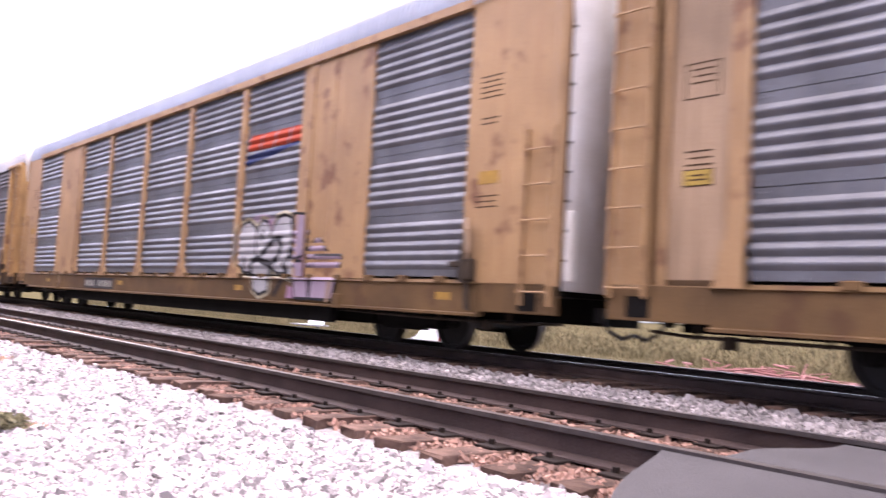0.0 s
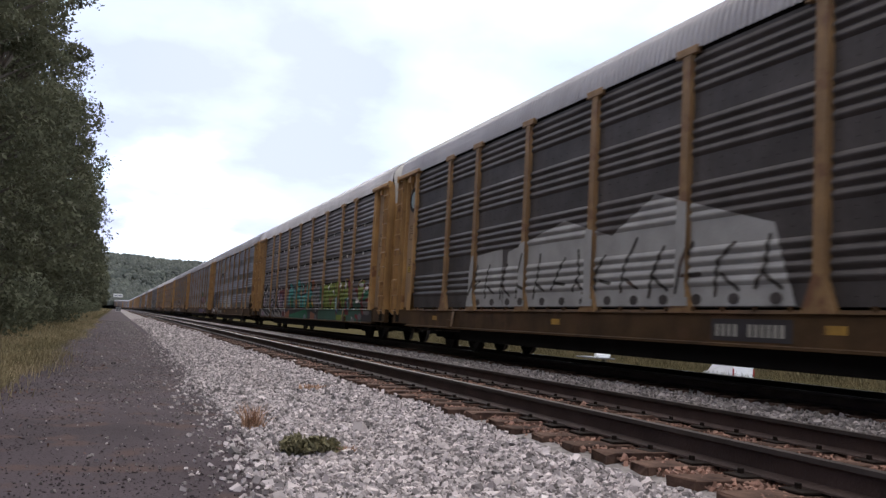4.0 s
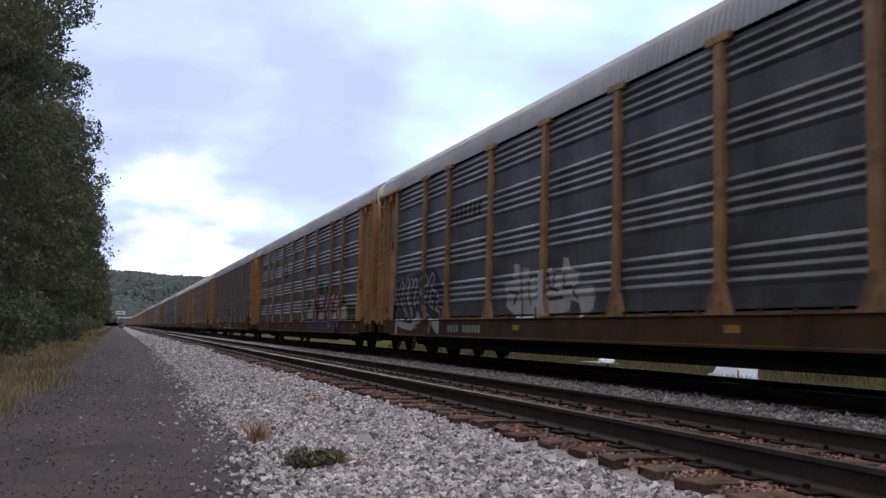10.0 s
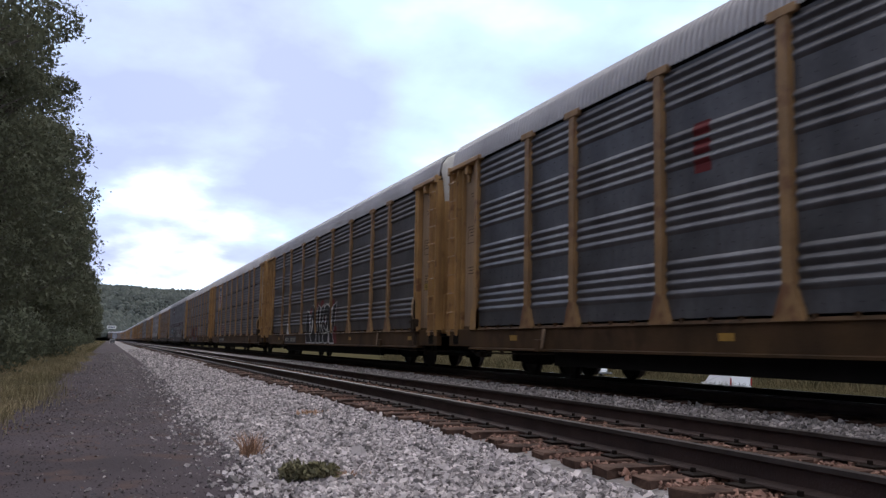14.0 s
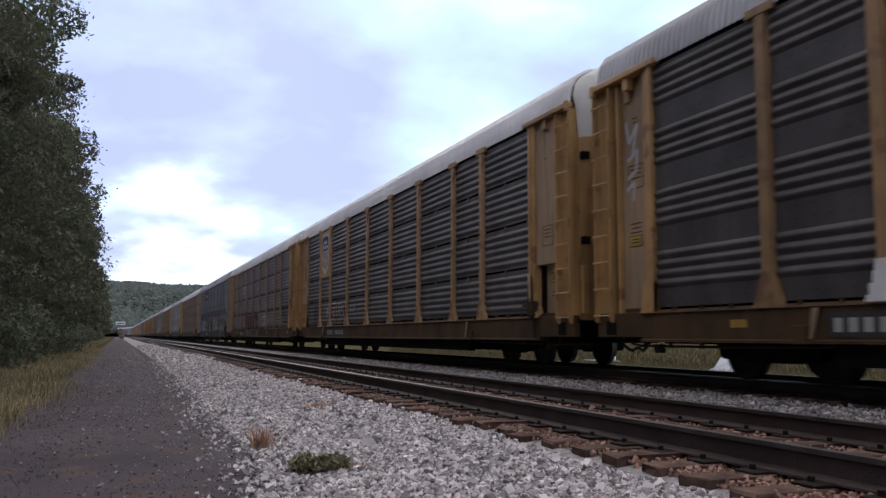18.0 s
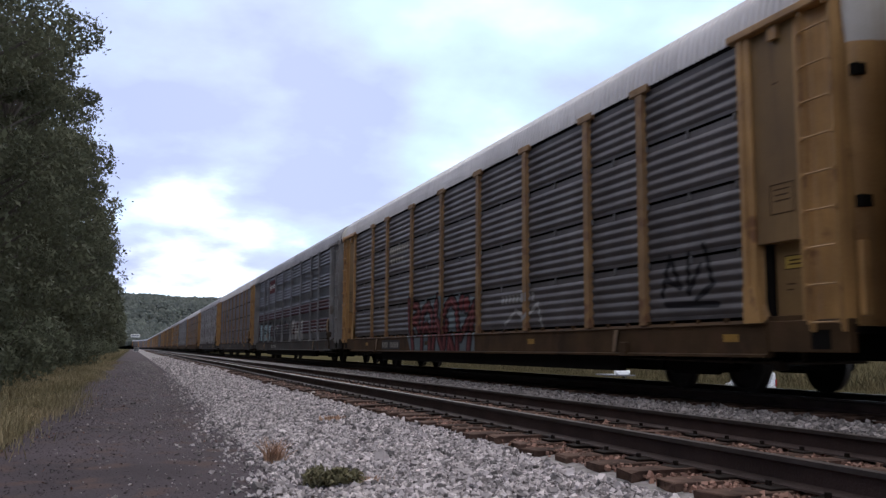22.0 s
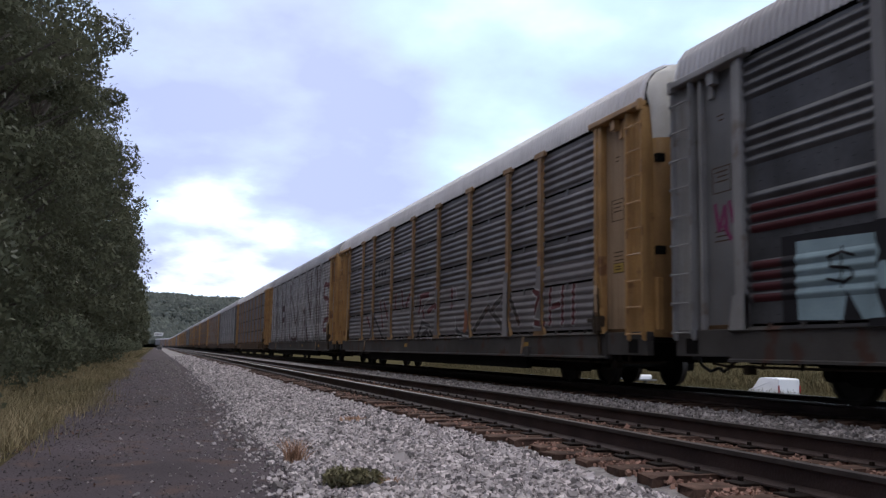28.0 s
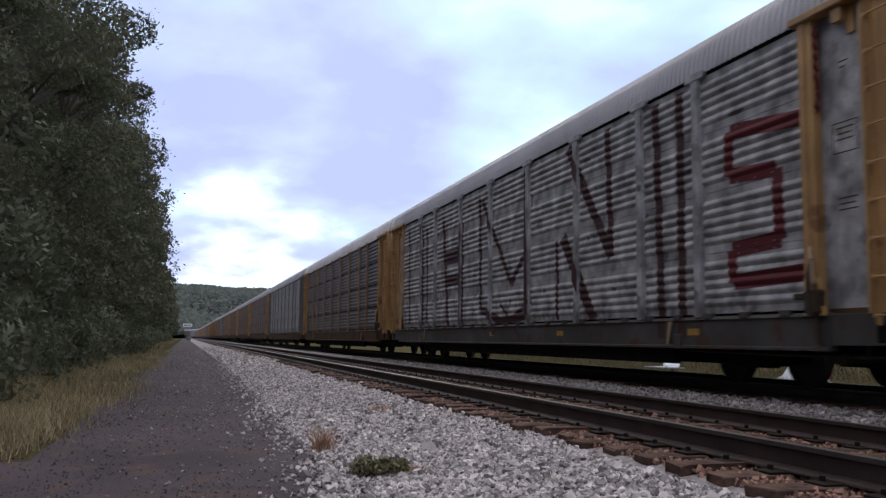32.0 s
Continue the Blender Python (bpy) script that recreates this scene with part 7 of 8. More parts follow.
s.form([(-3.48, 1.35), (-3.67, 1.56), (-3.89, 1.34), (-3.64, 1.19)], P_LEAF)
s.form([(-3.21, 1.26), (-3.63, 1.37), (-3.59, 1.19)], P_YELLOW)
s.form([(-8.30, 1.02), (-8.59, 1.04), (-8.62, 0.72), (-8.48, 0.67)], P_PINK)
s.stroke([(-8.65, 1.18), (-8.82, 0.95), (-8.76, 0.69)], 0.16, P_BLACK)
s.stroke([(-6.77, 1.00), (-6.92, 0.82), (-7.20, 0.80), (-7.47, 1.00)], 0.07, P_GREY)
s.stroke([(-6.84, 1.15), (-6.98, 1.07), (-7.20, 0.93)], 0.1, P_BLACK)
s.form([(-6.84, 0.98), (-7.27, 0.98), (-7.06, 0.91)], P_YELLOW)
s.form([(-3.94, 1.14), (-4.48, 0.98), (-4.39, 0.85)], P_SOOT)
s.form([(-9.67, 1.01), (-9.89, 1.00), (-10.00, 0.61), (-9.71, 0.61)], P_SOOT)
s.done(car, "pink spray-painted letters with black outlines over a purple band")
s = Spray("plain")
for y, z in ((-2.5, 3.6), (3.1, 3.6)):
    for dz in (-0.28, 0.0, 0.28):
        s.bar(y - 0.19, y + 0.19, z + dz - 0.1, z + dz + 0.1, P_BRICK)
s.done(car, "two upright red marks", "stencil")
sill_marks(car, "plain")

# dark wagon with bold black letters
car = TRAIN[5] = autorack("dark autorack wagon with flared yellow posts and bold black letters", "plain", STEEL_GRIME, YELLOW, flared=True)
s = Spray("plain", flared=True)
for y, z in ((2.2, 1.95), (1.0, 2.12), (0.35, 2.15), (0.15, 2.2), (-1.65, 2.15), (-1.6, 1.9)):
    s.blob(y, z, 0.2, 0.17, P_BRICK)
s.shape([(-1.7, 1.25), (-2.2, 1.3), (-2.35, 1.03), (-2.5, 0.7), (-2.45, 0.62), (-1.6, 0.62)], P_BRICK)
s.shape([(3.0, 0.64), (-1.6, 0.64), (-1.5, 1.5), (-0.6, 1.85), (2.7, 1.75)], P_BLACK)
for poly in ([(2.98, 1.98), (2.50, 1.90), (2.50, 1.12), (2.0, 0.66), (2.9, 0.66), (3.2, 1.1)],
             [(2.05, 1.75), (1.9, 2.08), (1.53, 2.19), (1.17, 2.06), (0.98, 1.73), (0.96, 1.25), (1.08, 0.79), (1.18, 0.65), (1.82, 0.65), (2.05, 1.04)],
             [(0.93, 2.18), (0.43, 2.02), (0.53, 1.39), (0.52, 1.05), (0.40, 0.65), (0.91, 0.65), (0.94, 1.1)],
             [(0.34, 2.01), (-0.21, 2.15), (-0.18, 1.87), (-0.03, 1.55), (0.27, 1.31), (0.45, 1.35)],
             [(0.45, 1.33), (0.27, 1.31), (-0.12, 1.04), (-0.17, 0.68), (0.31, 0.65), (0.39, 1.05)],
             [(-0.18, 1.76), (-0.3, 2.05), (-0.6, 2.16), (-0.87, 2.10), (-1.02, 1.84), (-1.05, 1.53), (-0.93, 1.23), (-0.64, 1.15), (-0.26, 1.25), (-0.08, 1.44)],
             [(-1.10, 1.26), (-1.17, 1.02), (-1.14, 0.79), (-0.94, 0.65), (-0.47, 0.65), (-0.2, 0.79), (-0.48, 1.05), (-0.74, 1.0)],
             [(-0.97, 2.16), (-1.51, 2.01), (-1.58, 1.36), (-1.77, 1.09), (-1.43, 1.09), (-1.11, 1.53)],
             [(-1.76, 2.05), (-2.29, 2.17), (-2.07, 1.48), (-1.77, 1.09), (-1.58, 1.32)],
             [(-1.41, 1.05), (-1.8, 1.05), (-2.06, 0.65), (-1.38, 0.65)]):
    s.glyph(poly, P_BLACK, P_WHITE, 0.08)
for pts, w in (([(2.25, 1.75), (2.28, 1.15)], 0.14), ([(0.96, 1.95), (0.95, 0.9)], 0.06), ([(-1.64, 1.98), (-1.6, 1.36)], 0.12), ([(0.39, 1.95), (0.5, 1.35)], 0.10), ([(-1.2, 1.4), (-1.28, 0.7)], 0.14)):
    s.stroke(pts, w, P_WHITE)
for poly in ([(1.75, 1.49), (1.56, 1.7), (1.37, 1.55), (1.33, 1.27), (1.53, 1.03), (1.73, 1.2)], [(-0.46, 1.57), (-0.57, 1.74), (-0.7, 1.66), (-0.69, 1.45), (-0.56, 1.34), (-0.45, 1.43)]):
    s.shape(poly, P_WHITE).shape([(y * 0.6 + 0.4 * poly[0][0], z * 0.75 + 0.25 * poly[0][1]) for y, z in poly], P_MAROON)
s.done(car, "bold black spray-painted letters with white outlines on red")
s = Spray("plain", flared=True)
s.shape([(7.18, 1.02), (6.62, 1.02), (6.8, 1.5), (7.0, 1.5)], P_WHITE)
s.done(car, "white foot of a post", "stencil")
sill_marks(car, "plain", (7.7, 5.2))

end_scrawl(car, [[(12.3, 4.3), (12.2, 3.9), (11.95, 4.2), (12.1, 3.7)], [(12.25, 3.6), (11.95, 3.75), (12.0, 3.4), (12.25, 3.3)], [(12.3, 3.1), (12.05, 3.2), (12.1, 2.9)]], 0.075, P_SILVER, "pale blue spray-painted scrawl")

# split-sheet tan wagon with a shield
car = TRAIN[6] = autorack("autorack wagon with split dark sheets and a striped shield emblem", "split", STEEL_BROWN, TAN, YELLOW, flared=True, pocket=True, latches=True)
part("emblem_plate", boxes((SHEET_X - 0.05, SHEET_X + 0.0, 6.98, 8.70, 3.03, 4.96), bevel=0.008), TAN, car)
px = SHEET_X - 0.052
outline = [(-0.56, 0.62), (-0.40, 0.78), (-0.2, 0.70), (0.0, 0.80), (0.2, 0.70), (0.40, 0.78), (0.56, 0.62), (0.48, 0.30), (0.56, -0.2), (0.45, -0.55), (0.0, -0.82), (-0.45, -0.55), (-0.56, -0.2), (-0.48, 0.30)]
bm = bmesh.new()
for k, (grow, lift) in enumerate(((1.08, 0.002), (1.0, 0.004))):
    f = bm.faces.new([bm.verts.new((px - lift, 7.84 + y * grow, 4.02 + z * grow)) for y, z in outline])
    f.material_index = k
cap_pts = [(y, z) for y, z in outline if z > 0.25]
f = bm.faces.new([bm.verts.new((px - 0.006, 7.84 + y * 0.97, 4.02 + z * 0.97)) for y, z in [(-0.49, 0.12)] + [(-0.48, 0.30)] + cap_pts[:-1][0:7] + [(0.48, 0.30), (0.49, 0.12)]])
f.material_index = 2
for i in range(7):
    y = 7.84 - 0.45 + i * 0.15
    low = -0.76 + abs(y - 7.84) * 0.55
    box(bm, px - 0.0065, px - 0.0045, y - 0.037, y + 0.037, 4.02 + low, 4.02 + 0.10, index=3)
for z, n in ((4.42, 5), (4.22, 7)):
    for i in range(n):
        y = 7.84 + (i - (n - 1) / 2) * 0.115
        box(bm, px - 0.0085, px - 0.0065, y - 0.036, y + 0.036, z, z + 0.13, index=0)
part("shield_emblem", bm, (P_WHITE, P_WHITE, P_BLUE, P_BRICK), car, "blue shield with red and white stripes")
s = Spray("split", flared=True)
s.wild(81, 6.7, 4.4, 1.15, 1.95, 4, (P_WINE, P_MAROON), P_GREY, (P_WASH,), 0.09)
for y in (7.6, 7.2, 3.8, 3.3):
    s.stroke([(y, 1.5), (y - 0.3, 1.75), (y - 0.2, 1.4)], 0.06, P_GREY)
s.stroke([(9.9, 1.2), (9.7, 1.9), (9.4, 1.3)], 0.12, P_BLACK).stroke([(9.3, 1.9), (8.9, 1.2)], 0.12, P_BLACK)
s.done(car, "small red and white spray-painted letters")
sill_marks(car, "split", (7.3, 4.6), ())

end_scrawl(car, [[(12.3, 3.9), (12.05, 3.3), (12.3, 3.0)], [(11.95, 3.8), (12.0, 3.1), (11.75, 3.5)], [(11.8, 3.9), (11.7, 3.1)]], 0.06, P_WINE, "thin red spray-painted scrawl", x=-1.604)

# split-sheet wagon with a red and pale blue piece
car = TRAIN[7] = autorack("autorack wagon with split dark sheets and a red graffiti piece", "split", STEEL_DARK, YELLOW, pocket=True, latches=True, lever=False, plate=PLATE_SHADED)
s = Spray("split")
s.form([(4.60, 2.29), (3.38, 2.01), (2.54, 2.10), (1.78, 2.17), (1.18, 2.06), (0.50, 2.10), (-0.12, 2.10), (-1.21, 1.89), (-1.13, 0.44), (4.03, 0.38), (4.51, 1.04)], P_SLATE)
lines = ([(4.21, 2.08), (4.11, 1.43), (3.87, 0.60)],
         [(4.15, 2.02), (3.53, 1.90), (3.34, 1.65), (3.90, 1.51)],
         [(4.01, 1.50), (3.49, 1.38), (3.38, 1.13)],
         [(3.11, 1.28), (2.98, 1.73), (2.54, 1.88), (2.19, 1.63), (2.14, 1.14)],
         [(3.04, 0.53), (3.00, 1.14), (2.65, 1.31), (2.30, 1.07), (2.33, 0.54)],
         [(2.00, 0.64), (1.81, 1.43), (1.87, 1.88), (1.71, 2.06), (1.53, 1.85), (1.65, 1.47), (1.19, 1.16), (1.49, 0.93), (1.14, 0.56)],
         [(1.13, 1.56), (0.95, 1.80), (0.57, 1.94), (0.20, 1.74), (0.07, 1.25), (0.05, 0.57)],
         [(0.93, 1.32), (1.06, 0.74)],
         [(-1.16, 1.76), (-0.85, 1.49), (-0.20, 0.95)],
         [(-0.75, 0.58), (-0.88, 1.13), (-1.07, 1.55)],
         [(0.70, 0.56), (0.62, 0.96), (0.32, 0.57)])
for w, paint in ((0.36, P_BLACK), (0.25, P_WINE), (0.06, P_ROSE)):
    for pts in lines:
        s.stroke(pts, w, paint)
s.blob(-0.27, 1.83, 0.27, 0.27, P_BLACK)
s.blob(-0.27, 1.83, 0.2, 0.2, P_BRICK)
s.blob(-0.60, 1.77, 0.27, 0.27, P_BLACK)
s.blob(-0.60, 1.77, 0.2, 0.2, P_BRICK)
s.done(car, "red spray-painted letters on pale blue")
s = Spray("split")
s.letters_bars(6.6, 4.5, 3.72, 3.98, 8, P_STENCIL).letters_bars(6.5, 5.0, 3.42, 3.58, 5, P_STENCIL)
s.letters_bars(-2.8, -4.6, 1.66, 1.85, 9, P_GREY, 0.3)
s.stroke([(-3.0, 1.2), (-3.6, 1.5), (-4.1, 1.3), (-4.7, 1.6), (-4.9, 1.1)], 0.09, P_GREY)
s.done(car, "faded white stencilled marks", "stencil")
sill_marks(car, "split", (7.3, 5.4))

s = Spray("split")
for pts in ([(-9.3, 1.5), (-9.5, 2.1), (-9.8, 1.6), (-9.4, 1.75)], [(-10.0, 2.1), (-10.0, 1.5), (-10.3, 1.9)], [(-10.4, 2.2), (-10.6, 1.6), (-10.2, 1.4)], [(-9.4, 1.35), (-10.7, 1.3)]):
    s.stroke(pts, 0.10, P_BLACK)
s.done(car, "black spray-painted scrawl")

# grey wagon with maroon ribs
car = TRAIN[8] = autorack("grey autorack wagon with maroon ribs and pale blue block letters", "plain", STEEL_SLATE, GREY_PAINT, END_GREY, sill=SILL_GREY, flared=True, plate=GREY_PAINT, yellow_plate=False)
s = Spray("plain", ())
step = (Z_TOP - Z_LOW) / 4
for i, j in ((0, 0), (0, 1), (0, 2), (0, 3), (1, 0), (1, 1), (1, 2)):
    c = Z_LOW + i * step + 0.385 + j * 0.155
    for a, b in zip((-PANEL_END,) + POSTS, POSTS + (PANEL_END,)):
        s.bar(a + 0.13, b - 0.13, c - 0.05, c + 0.06, P_RIB)
s.done(car, "maroon painted ribs", "rib_paint")
s = Spray("plain", flared=True)
s.bar(4.35, 6.75, 4.02, 4.80, P_MAROON)
s.lift += 0.004
s.blob(6.35, 4.4, 0.2, 0.2, P_WHITE).letters_bars(6.0, 4.6, 4.3, 4.52, 8, P_WHITE, 0.3)
s.done(car, "maroon owner's panel with white marks", "stencil")
s = Spray("plain", layer=1, flared=True)
s.bar(5.68, 10.62, 1.0, 2.24, P_BLACK)
for poly in ([(10.34, 2.15), (8.96, 2.11), (8.85, 1.88), (8.98, 1.56), (9.46, 1.45), (10.34, 1.5)], [(10.34, 1.5), (9.46, 1.45), (9.55, 1.09), (10.34, 1.11)], [(9.46, 1.45), (8.98, 1.56), (8.80, 1.10), (9.23, 1.09)],
             [(8.61, 2.08), (7.69, 2.12), (7.70, 1.11), (8.60, 1.09)], [(7.66, 2.12), (7.26, 2.12), (7.19, 1.10), (7.67, 1.10)], [(7.24, 1.88), (6.97, 2.12), (6.65, 2.11), (6.93, 1.70), (7.23, 1.46)],
             [(7.23, 1.46), (6.93, 1.70), (6.63, 1.14), (7.07, 1.12)], [(6.64, 2.03), (5.75, 2.08), (5.78, 1.66), (6.66, 1.68)], [(6.50, 1.68), (6.02, 1.66), (6.00, 1.08), (6.47, 1.08)]):
    s.shape(poly, P_SKY)
s.shape([(8.57, 1.82), (7.74, 1.82), (7.74, 1.49), (8.58, 1.52)], P_BLACK).shape([(8.38, 1.77), (7.97, 1.76), (7.98, 1.57), (8.39, 1.57)], P_SKY)
s.blob(8.81, 1.59, 0.11, 0.17, P_SKY).blob(6.83, 1.38, 0.10, 0.12, P_ORANGE)
s.stroke([(9.32, 1.87), (9.5, 1.93), (9.74, 1.88), (9.7, 1.76), (9.4, 1.72), (9.33, 1.61), (9.5, 1.55), (9.76, 1.61)], 0.04, P_BLACK).stroke([(9.52, 2.0), (9.54, 1.5)], 0.035, P_BLACK)
s.done(car, "pale blue block letters on black")
s = Spray("plain", layer=1, flared=True)
s.form([(5.10, 1.14), (4.99, 2.13), (3.92, 2.24), (3.20, 1.61), (2.29, 2.25), (1.66, 1.84), (1.76, 1.10)], P_SOOT)
s.form([(1.18, 1.09), (1.09, 2.00), (0.41, 2.24), (-0.01, 1.60), (-0.98, 2.16), (-1.15, 1.06)], P_SOOT)
s.stroke([(4.40, 1.54), (3.73, 1.93), (3.18, 1.31)], 0.06, P_GREY)
s.stroke([(3.73, 1.93), (2.88, 1.75)], 0.05, P_GREY)
s.form([(-1.73, 2.11), (-2.55, 2.18), (-2.61, 1.79), (-2.08, 1.65), (-2.09, 1.12), (-1.76, 1.12)], P_GREY)
s.form([(-2.69, 1.11), (-2.77, 1.82), (-3.07, 2.04), (-3.38, 1.49), (-3.76, 1.74), (-3.99, 1.09), (-3.73, 1.09), (-3.42, 1.34), (-3.15, 1.10)], P_GREY)
s.form([(-4.08, 1.09), (-4.07, 1.76), (-4.27, 1.82), (-4.45, 1.45), (-4.51, 2.06), (-5.01, 2.05), (-5.00, 1.07), (-4.53, 1.08), (-4.35, 1.31), (-4.32, 1.08)], P_GREY)
s.stroke([(-7.22, 1.58), (-7.35, 1.36), (-7.48, 1.60), (-7.61, 1.38)], 0.04, P_GREY)
s.stroke([(-7.67, 1.56), (-7.85, 1.52), (-7.73, 1.37), (-7.98, 1.38)], 0.04, P_GREY)
s.stroke([(-8.04, 1.57), (-8.25, 1.47), (-8.10, 1.34), (-8.00, 1.54)], 0.04, P_GREY)
s.stroke([(-9.23, 1.68), (-9.26, 1.41)], 0.035, P_GREY)
s.stroke([(-9.23, 1.68), (-9.47, 1.56), (-9.29, 1.41)], 0.035, P_GREY)
s.stroke([(-9.57, 1.47), (-9.67, 1.52), (-9.60, 1.41), (-9.71, 1.43)], 0.035, P_GREY)
s.stroke([(-9.86, 1.51), (-9.76, 1.46), (-9.86, 1.40)], 0.035, P_GREY)
s.stroke([(-9.96, 1.45), (-10.05, 1.50), (-9.98, 1.40), (-10.10, 1.41)], 0.035, P_GREY)
s.stroke([(-10.17, 1.39), (-10.19, 1.65), (-10.37, 1.61), (-10.21, 1.52), (-10.39, 1.40)], 0.035, P_GREY)
s.stroke([(-10.55, 1.65), (-10.51, 1.43), (-10.41, 1.37)], 0.035, P_GREY)
s.done(car, "sooty black and pale grey spray-painted letters")
sill_marks(car, "plain", (5.4, 3.4), (8.6,))

end_scrawl(car, [[(12.2, 2.95), (12.1, 2.5), (11.95, 2.9), (11.9, 2.45)], [(11.85, 2.95), (11.75, 2.6), (11.7, 2.95)], [(12.0, 2.6), (11.8, 2.35)]], 0.08, P_MAGENTA, "faded magenta spray-painted scrawl")

# split-sheet wagon with a faded lower half
car = TRAIN[9] = autorack("autorack wagon with split dark sheets above faded graffiti", "split", STEEL_DARK, YELLOW, sill=SILL_GREY, flared=True, latches=True)
s = Spray("split", flared=True)
s.bar(4.3, 6.7, 3.1, 3.95, P_PALE)
s.stroke([(6.4, 3.75), (6.55, 3.75), (6.55, 3.25), (6.4, 3.25)], 0.07, P_BLACK, False).stroke([(4.7, 3.75), (4.55, 3.75), (4.55, 3.25), (4.7, 3.25)], 0.07, P_BLACK, False)
s.letters_bars(6.2, 4.85, 3.38, 3.62, 3, P_BLACK, 0.3)
s.done(car, "faded owner's mark in dark brackets", "stencil")
s = Spray("split", flared=True)
s.form([(11.2, 1.1), (-11.2, 1.1), (-11.2, 2.5), (-4.0, 2.55), (3.0, 2.35), (8.0, 2.05), (11.2, 1.7)], P_HAZE)
lines = ([(7.89, 1.94), (7.10, 1.38)],
         [(5.78, 2.40), (5.32, 1.50)],
         [(5.16, 2.36), (4.62, 1.79)],
         [(3.48, 2.59), (3.58, 2.14)],
         [(2.71, 2.62), (2.55, 2.12)],
         [(1.71, 2.47), (2.15, 2.14)],
         [(0.59, 1.82), (0.39, 2.35), (-0.41, 2.37)],
         [(0.04, 1.70), (0.23, 2.00)],
         [(-0.86, 1.96), (-0.41, 1.84)],
         [(-1.21, 2.58), (-1.08, 2.06), (-1.41, 1.94)],
         [(-2.70, 2.35), (-2.69, 1.89)])
for w, paint in ((0.26, P_CHALK), (0.18, P_WINE)):
    for pts in lines:
        s.stroke(pts, w, paint)
lines = ([(6.93, 1.17), (6.59, 1.88), (5.39, 1.15)],
         [(0.71, 1.08), (0.23, 1.50), (-0.55, 1.38), (-0.83, 1.06)],
         [(0.23, 1.08), (-0.30, 1.24), (-0.52, 1.07)],
         [(-3.05, 1.27), (-3.50, 1.07), (-4.28, 1.08)])
for w, paint in ((0.24, P_CHALK), (0.17, P_SOOT)):
    for pts in lines:
        s.stroke(pts, w, paint)
lines = ([(6.07, 2.43), (5.17, 2.58), (5.48, 2.05)],
         [(0.23, 1.17), (0.04, 1.40), (-0.69, 1.30)],
         [(-3.07, 2.37), (-3.14, 2.09), (-1.84, 2.05)],
         [(-3.03, 1.57), (-3.05, 1.11), (-4.36, 1.03)],
         [(-0.81, 2.67), (-1.24, 2.58)],
         [(1.41, 1.16), (1.31, 1.73), (0.86, 2.39)],
         [(2.37, 1.41), (1.78, 1.21)],
         [(0.47, 1.77), (-0.08, 2.14), (-0.80, 2.24)])
for w, paint in ((0.05, P_GREY),):
    for pts in lines:
        s.stroke(pts, w, paint)
s.blob(-4.05, 1.45, 0.25, 0.32, P_RUST)
for pts in ([(-4.6, 1.2), (-5.6, 1.75), (-6.8, 1.15)], [(-5.9, 1.7), (-6.9, 2.1), (-7.6, 1.3)]):
    s.stroke(pts, 0.24, P_CHALK).stroke(pts, 0.16, SILL_GREY)
for pts in ([(-8.4, 2.0), (-8.9, 1.9), (-8.5, 1.3), (-9.0, 1.25)], [(-9.3, 2.0), (-9.3, 1.25)], [(-9.4, 1.6), (-9.9, 1.65)], [(-9.9, 2.0), (-9.9, 1.25)], [(-10.4, 2.0), (-10.4, 1.25)]):
    s.stroke(pts, 0.20, P_GREY).stroke(pts, 0.13, P_WINE)
s.shape([(-6.75, 1.0), (-7.1, 1.0), (-7.0, 2.3), (-6.8, 2.3)], P_CHALK)
s.done(car, "faded lilac, red and white spray-painted letters")
sill_marks(car, "split", None, (-8.0, 2.0))

# whitewashed wagon with giant dark red letters
car = TRAIN[10] = autorack("whitewashed autorack wagon with giant dark red strokes", "riveted", STEEL_WHITE, STEEL_WHITE, YELLOW, sill=SILL_GREY, plate=STEEL_WHITE, latches=True, yellow_plate=False)
s = Spray("riveted")
for pts, w in (([(-11.55, 4.9), (-11.55, 3.7), (-9.65, 3.9), (-9.62, 3.2), (-10.75, 3.12), (-10.8, 2.1), (-9.65, 2.05), (-9.7, 1.55), (-11.5, 1.6)], 0.24),
               ([(-7.45, 4.9), (-7.6, 0.7)], 0.17), ([(-8.25, 4.9), (-8.25, 0.7)], 0.17), ([(-5.58, 4.9), (-5.71, 2.3)], 0.17), ([(-3.7, 4.9), (-5.71, 2.3)], 0.2),
               ([(-3.4, 2.95), (-4.94, 1.05)], 0.24), ([(-3.1, 2.9), (-3.1, 1.1)], 0.12), ([(-1.17, 4.9), (-1.38, 1.25), (1.0, 1.1)], 0.14), ([(2.1, 4.6), (-0.2, 2.1), (-1.37, 2.9)], 0.14),
               ([(2.3, 4.7), (2.2, 1.5), (0.4, 1.1)], 0.16), ([(6.0, 4.5), (5.4, 1.05)], 0.2), ([(5.95, 3.24), (3.93, 3.24)], 0.3), ([(5.6, 2.5), (3.9, 2.5)], 0.24), ([(4.0, 4.2), (3.95, 1.1)], 0.16),
               ([(10.5, 4.7), (10.35, 1.2)], 0.14), ([(8.65, 4.7), (8.47, 1.15)], 0.16), ([(8.0, 4.5), (7.9, 1.2)], 0.12), ([(1.2, 0.8), (-1.6, 1.6)], 0.08), ([(0.6, 1.6), (-0.9, 0.7)], 0.08)):
    s.stroke(pts, w * (1.0 if pts[0][0] < -11 else 1.4), P_MAROON if pts[0][0] < -11 else P_DARKRED, False)
s.done(car, "giant dark red spray-painted strokes")
rng = random.Random(4)
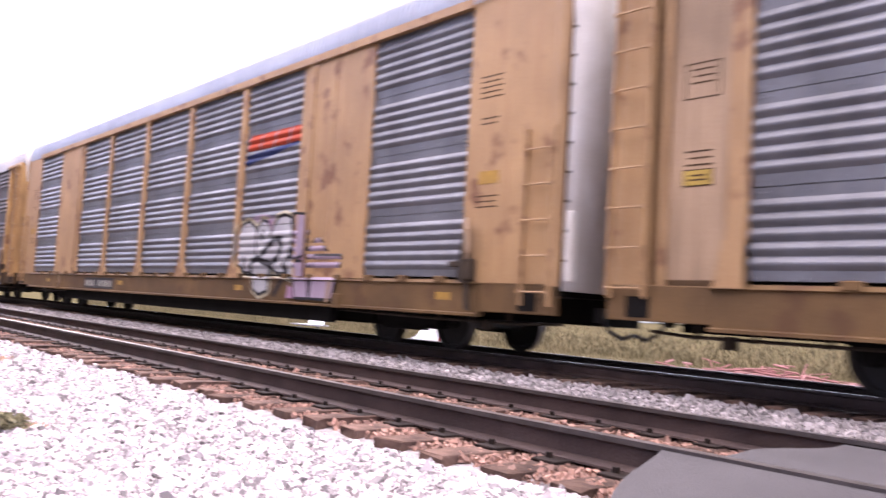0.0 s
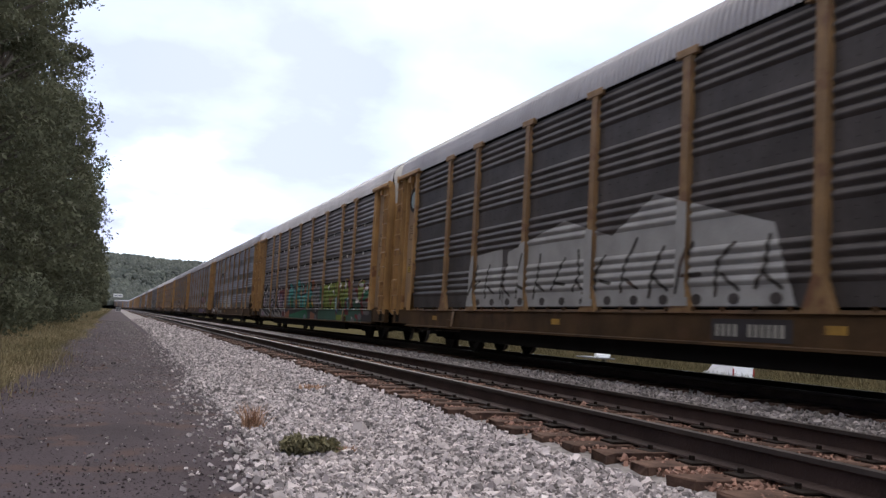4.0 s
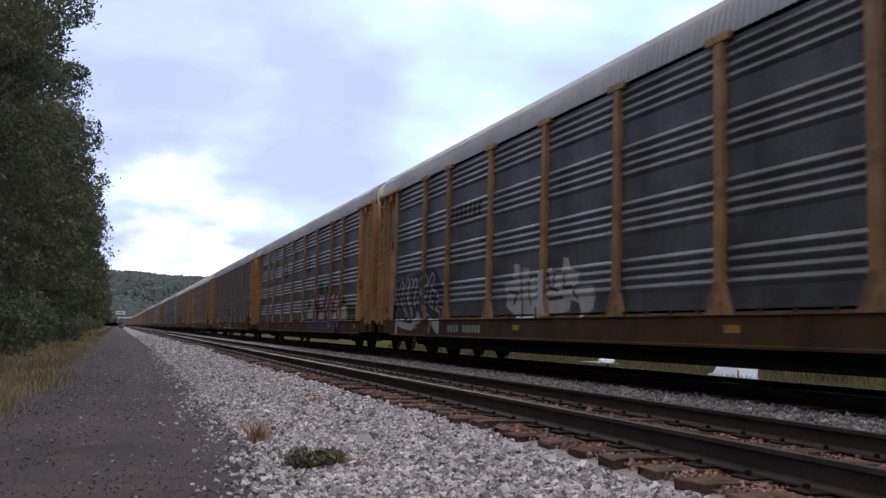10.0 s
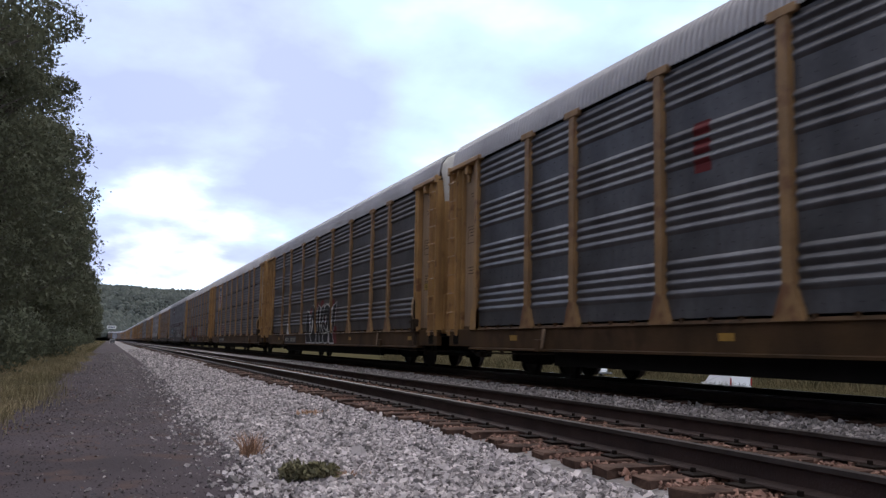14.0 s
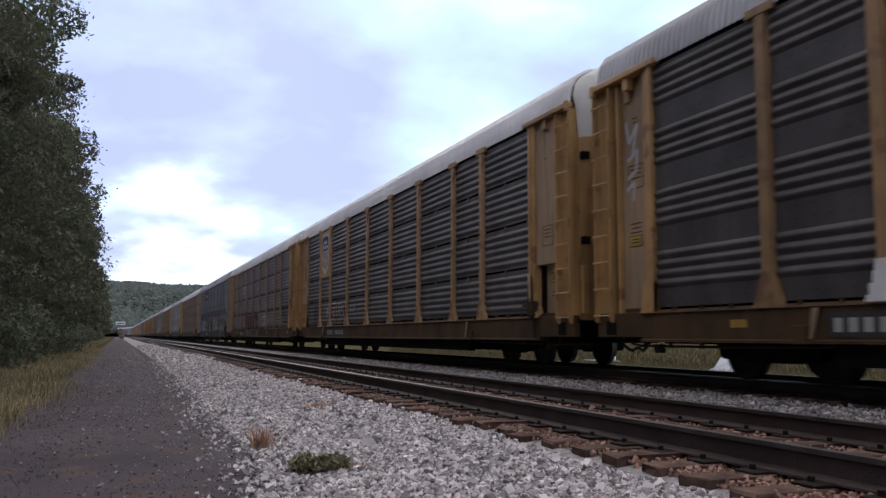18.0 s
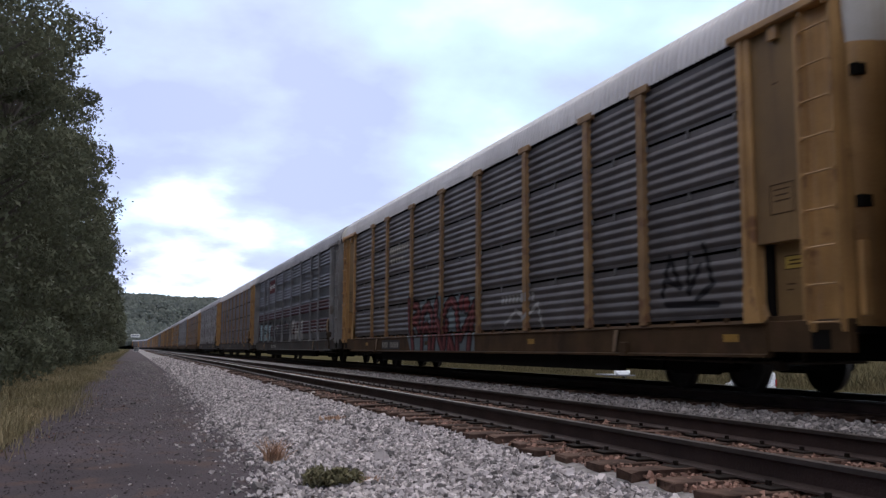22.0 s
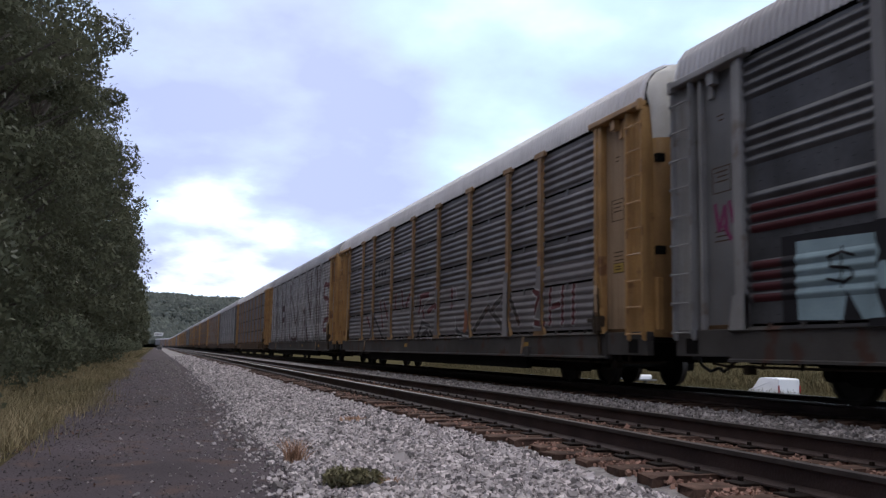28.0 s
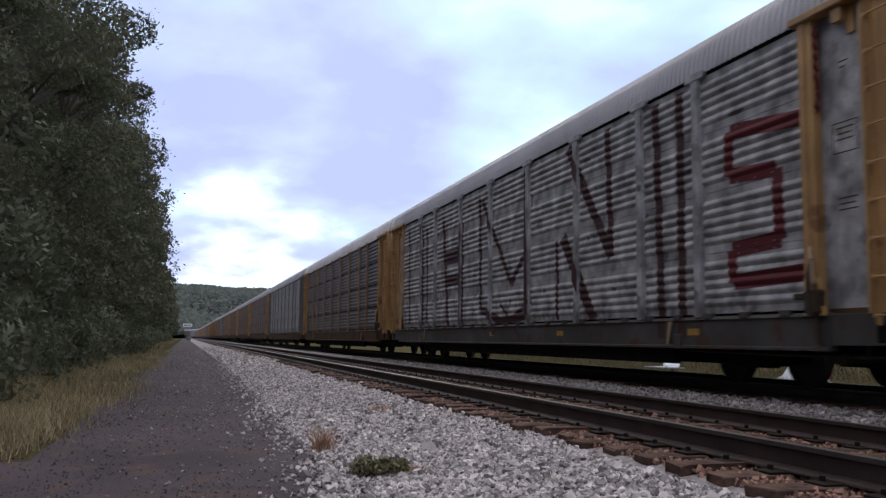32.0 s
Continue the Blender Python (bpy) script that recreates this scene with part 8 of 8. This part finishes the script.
for i in range(40):                                  # bare patches where the whitewash has flaked off
    y, z = rng.uniform(-11, 11), rng.uniform(1.3, 4.8)
    a, b = rng.uniform(0.05, 0.25), rng.uniform(0.03, 0.11)
    s = Spray("riveted", layer=-0.15)
    s.form([(y + a * rng.uniform(0.6, 1.2) * math.cos(k * 0.9), z + b * rng.uniform(0.5, 1.2) * math.sin(k * 0.9)) for k in range(7)], STEEL_DARK)
    s.done(car, "bare flaked patch in the whitewash", "flaked_patch")
sill_marks(car, "riveted", None, (-12.2, -8.6, -3.3, 1.2))

TRAIN[11] = autorack(PLAIN, "split", STEEL_DARK, YELLOW)
for n in range(12, 39):
    look_of = [(STEEL_DARK, YELLOW), (STEEL, YELLOW), (STEEL_DARK, TAN), (STEEL_DARK, YELLOW), (STEEL_WHITE, GREY_PAINT)][(n * 7) % 5]
    TRAIN[n] = autorack("autorack wagon far down the train with ribbed grey sides", "plain", look_of[0], look_of[1], far=True)


# ---- the train as it stands, and its run ----
def arc_pose(s):
    """A place and heading on the far track, s metres along it from the camera; the line bends to the left far off."""
    bend, radius = 560.0, 600.0
    if s <= bend:
        return FAR, s, 0.0
    a = (s - bend) / radius
    return FAR - radius * (1 - math.cos(a)), bend + radius * math.sin(a), math.degrees(a)


def run(t):
    """How far the train has gone after t seconds: it slows a little."""
    return 8.95 * t - 0.0145 * t * t - 0.17 * math.exp(-((t - 14.3) / 2.8) ** 2) + 0.09 * math.exp(-((t - 31) / 4) ** 2)


FIRST = 7.17                      # the first coupling's place at the start


def motions():
    for n, car in TRAIN.items():
        rows = []
        for i in range(33):
            t = i * 1.0
            x, y, turn = arc_pose(FIRST + PITCH * (n + 0.5) - run(t))
            rows.append((t, pose(x, y, 0, 0, 0, turn)))
        walk(car, rows)
    for side, wheels in WHEELSETS.items():
        rows = []
        for i in range(0, 960, 2):
            t = i / 30
            rows.append((t, pose(0, side * 0.87, 0.42, math.degrees(run(t) / 0.42), 0, 0)))
        rows.append((32.0, pose(0, side * 0.87, 0.42, math.degrees(run(32.0) / 0.42), 0, 0)))
        walk(wheels[0], rows)
        keys = wheels[0].animation_data
        for w in wheels[1:]:
            w.rotation_mode = "QUATERNION"
            w.animation_data_create()
            w.animation_data.action, w.animation_data.action_slot = keys.action, keys.action_slot


motions()
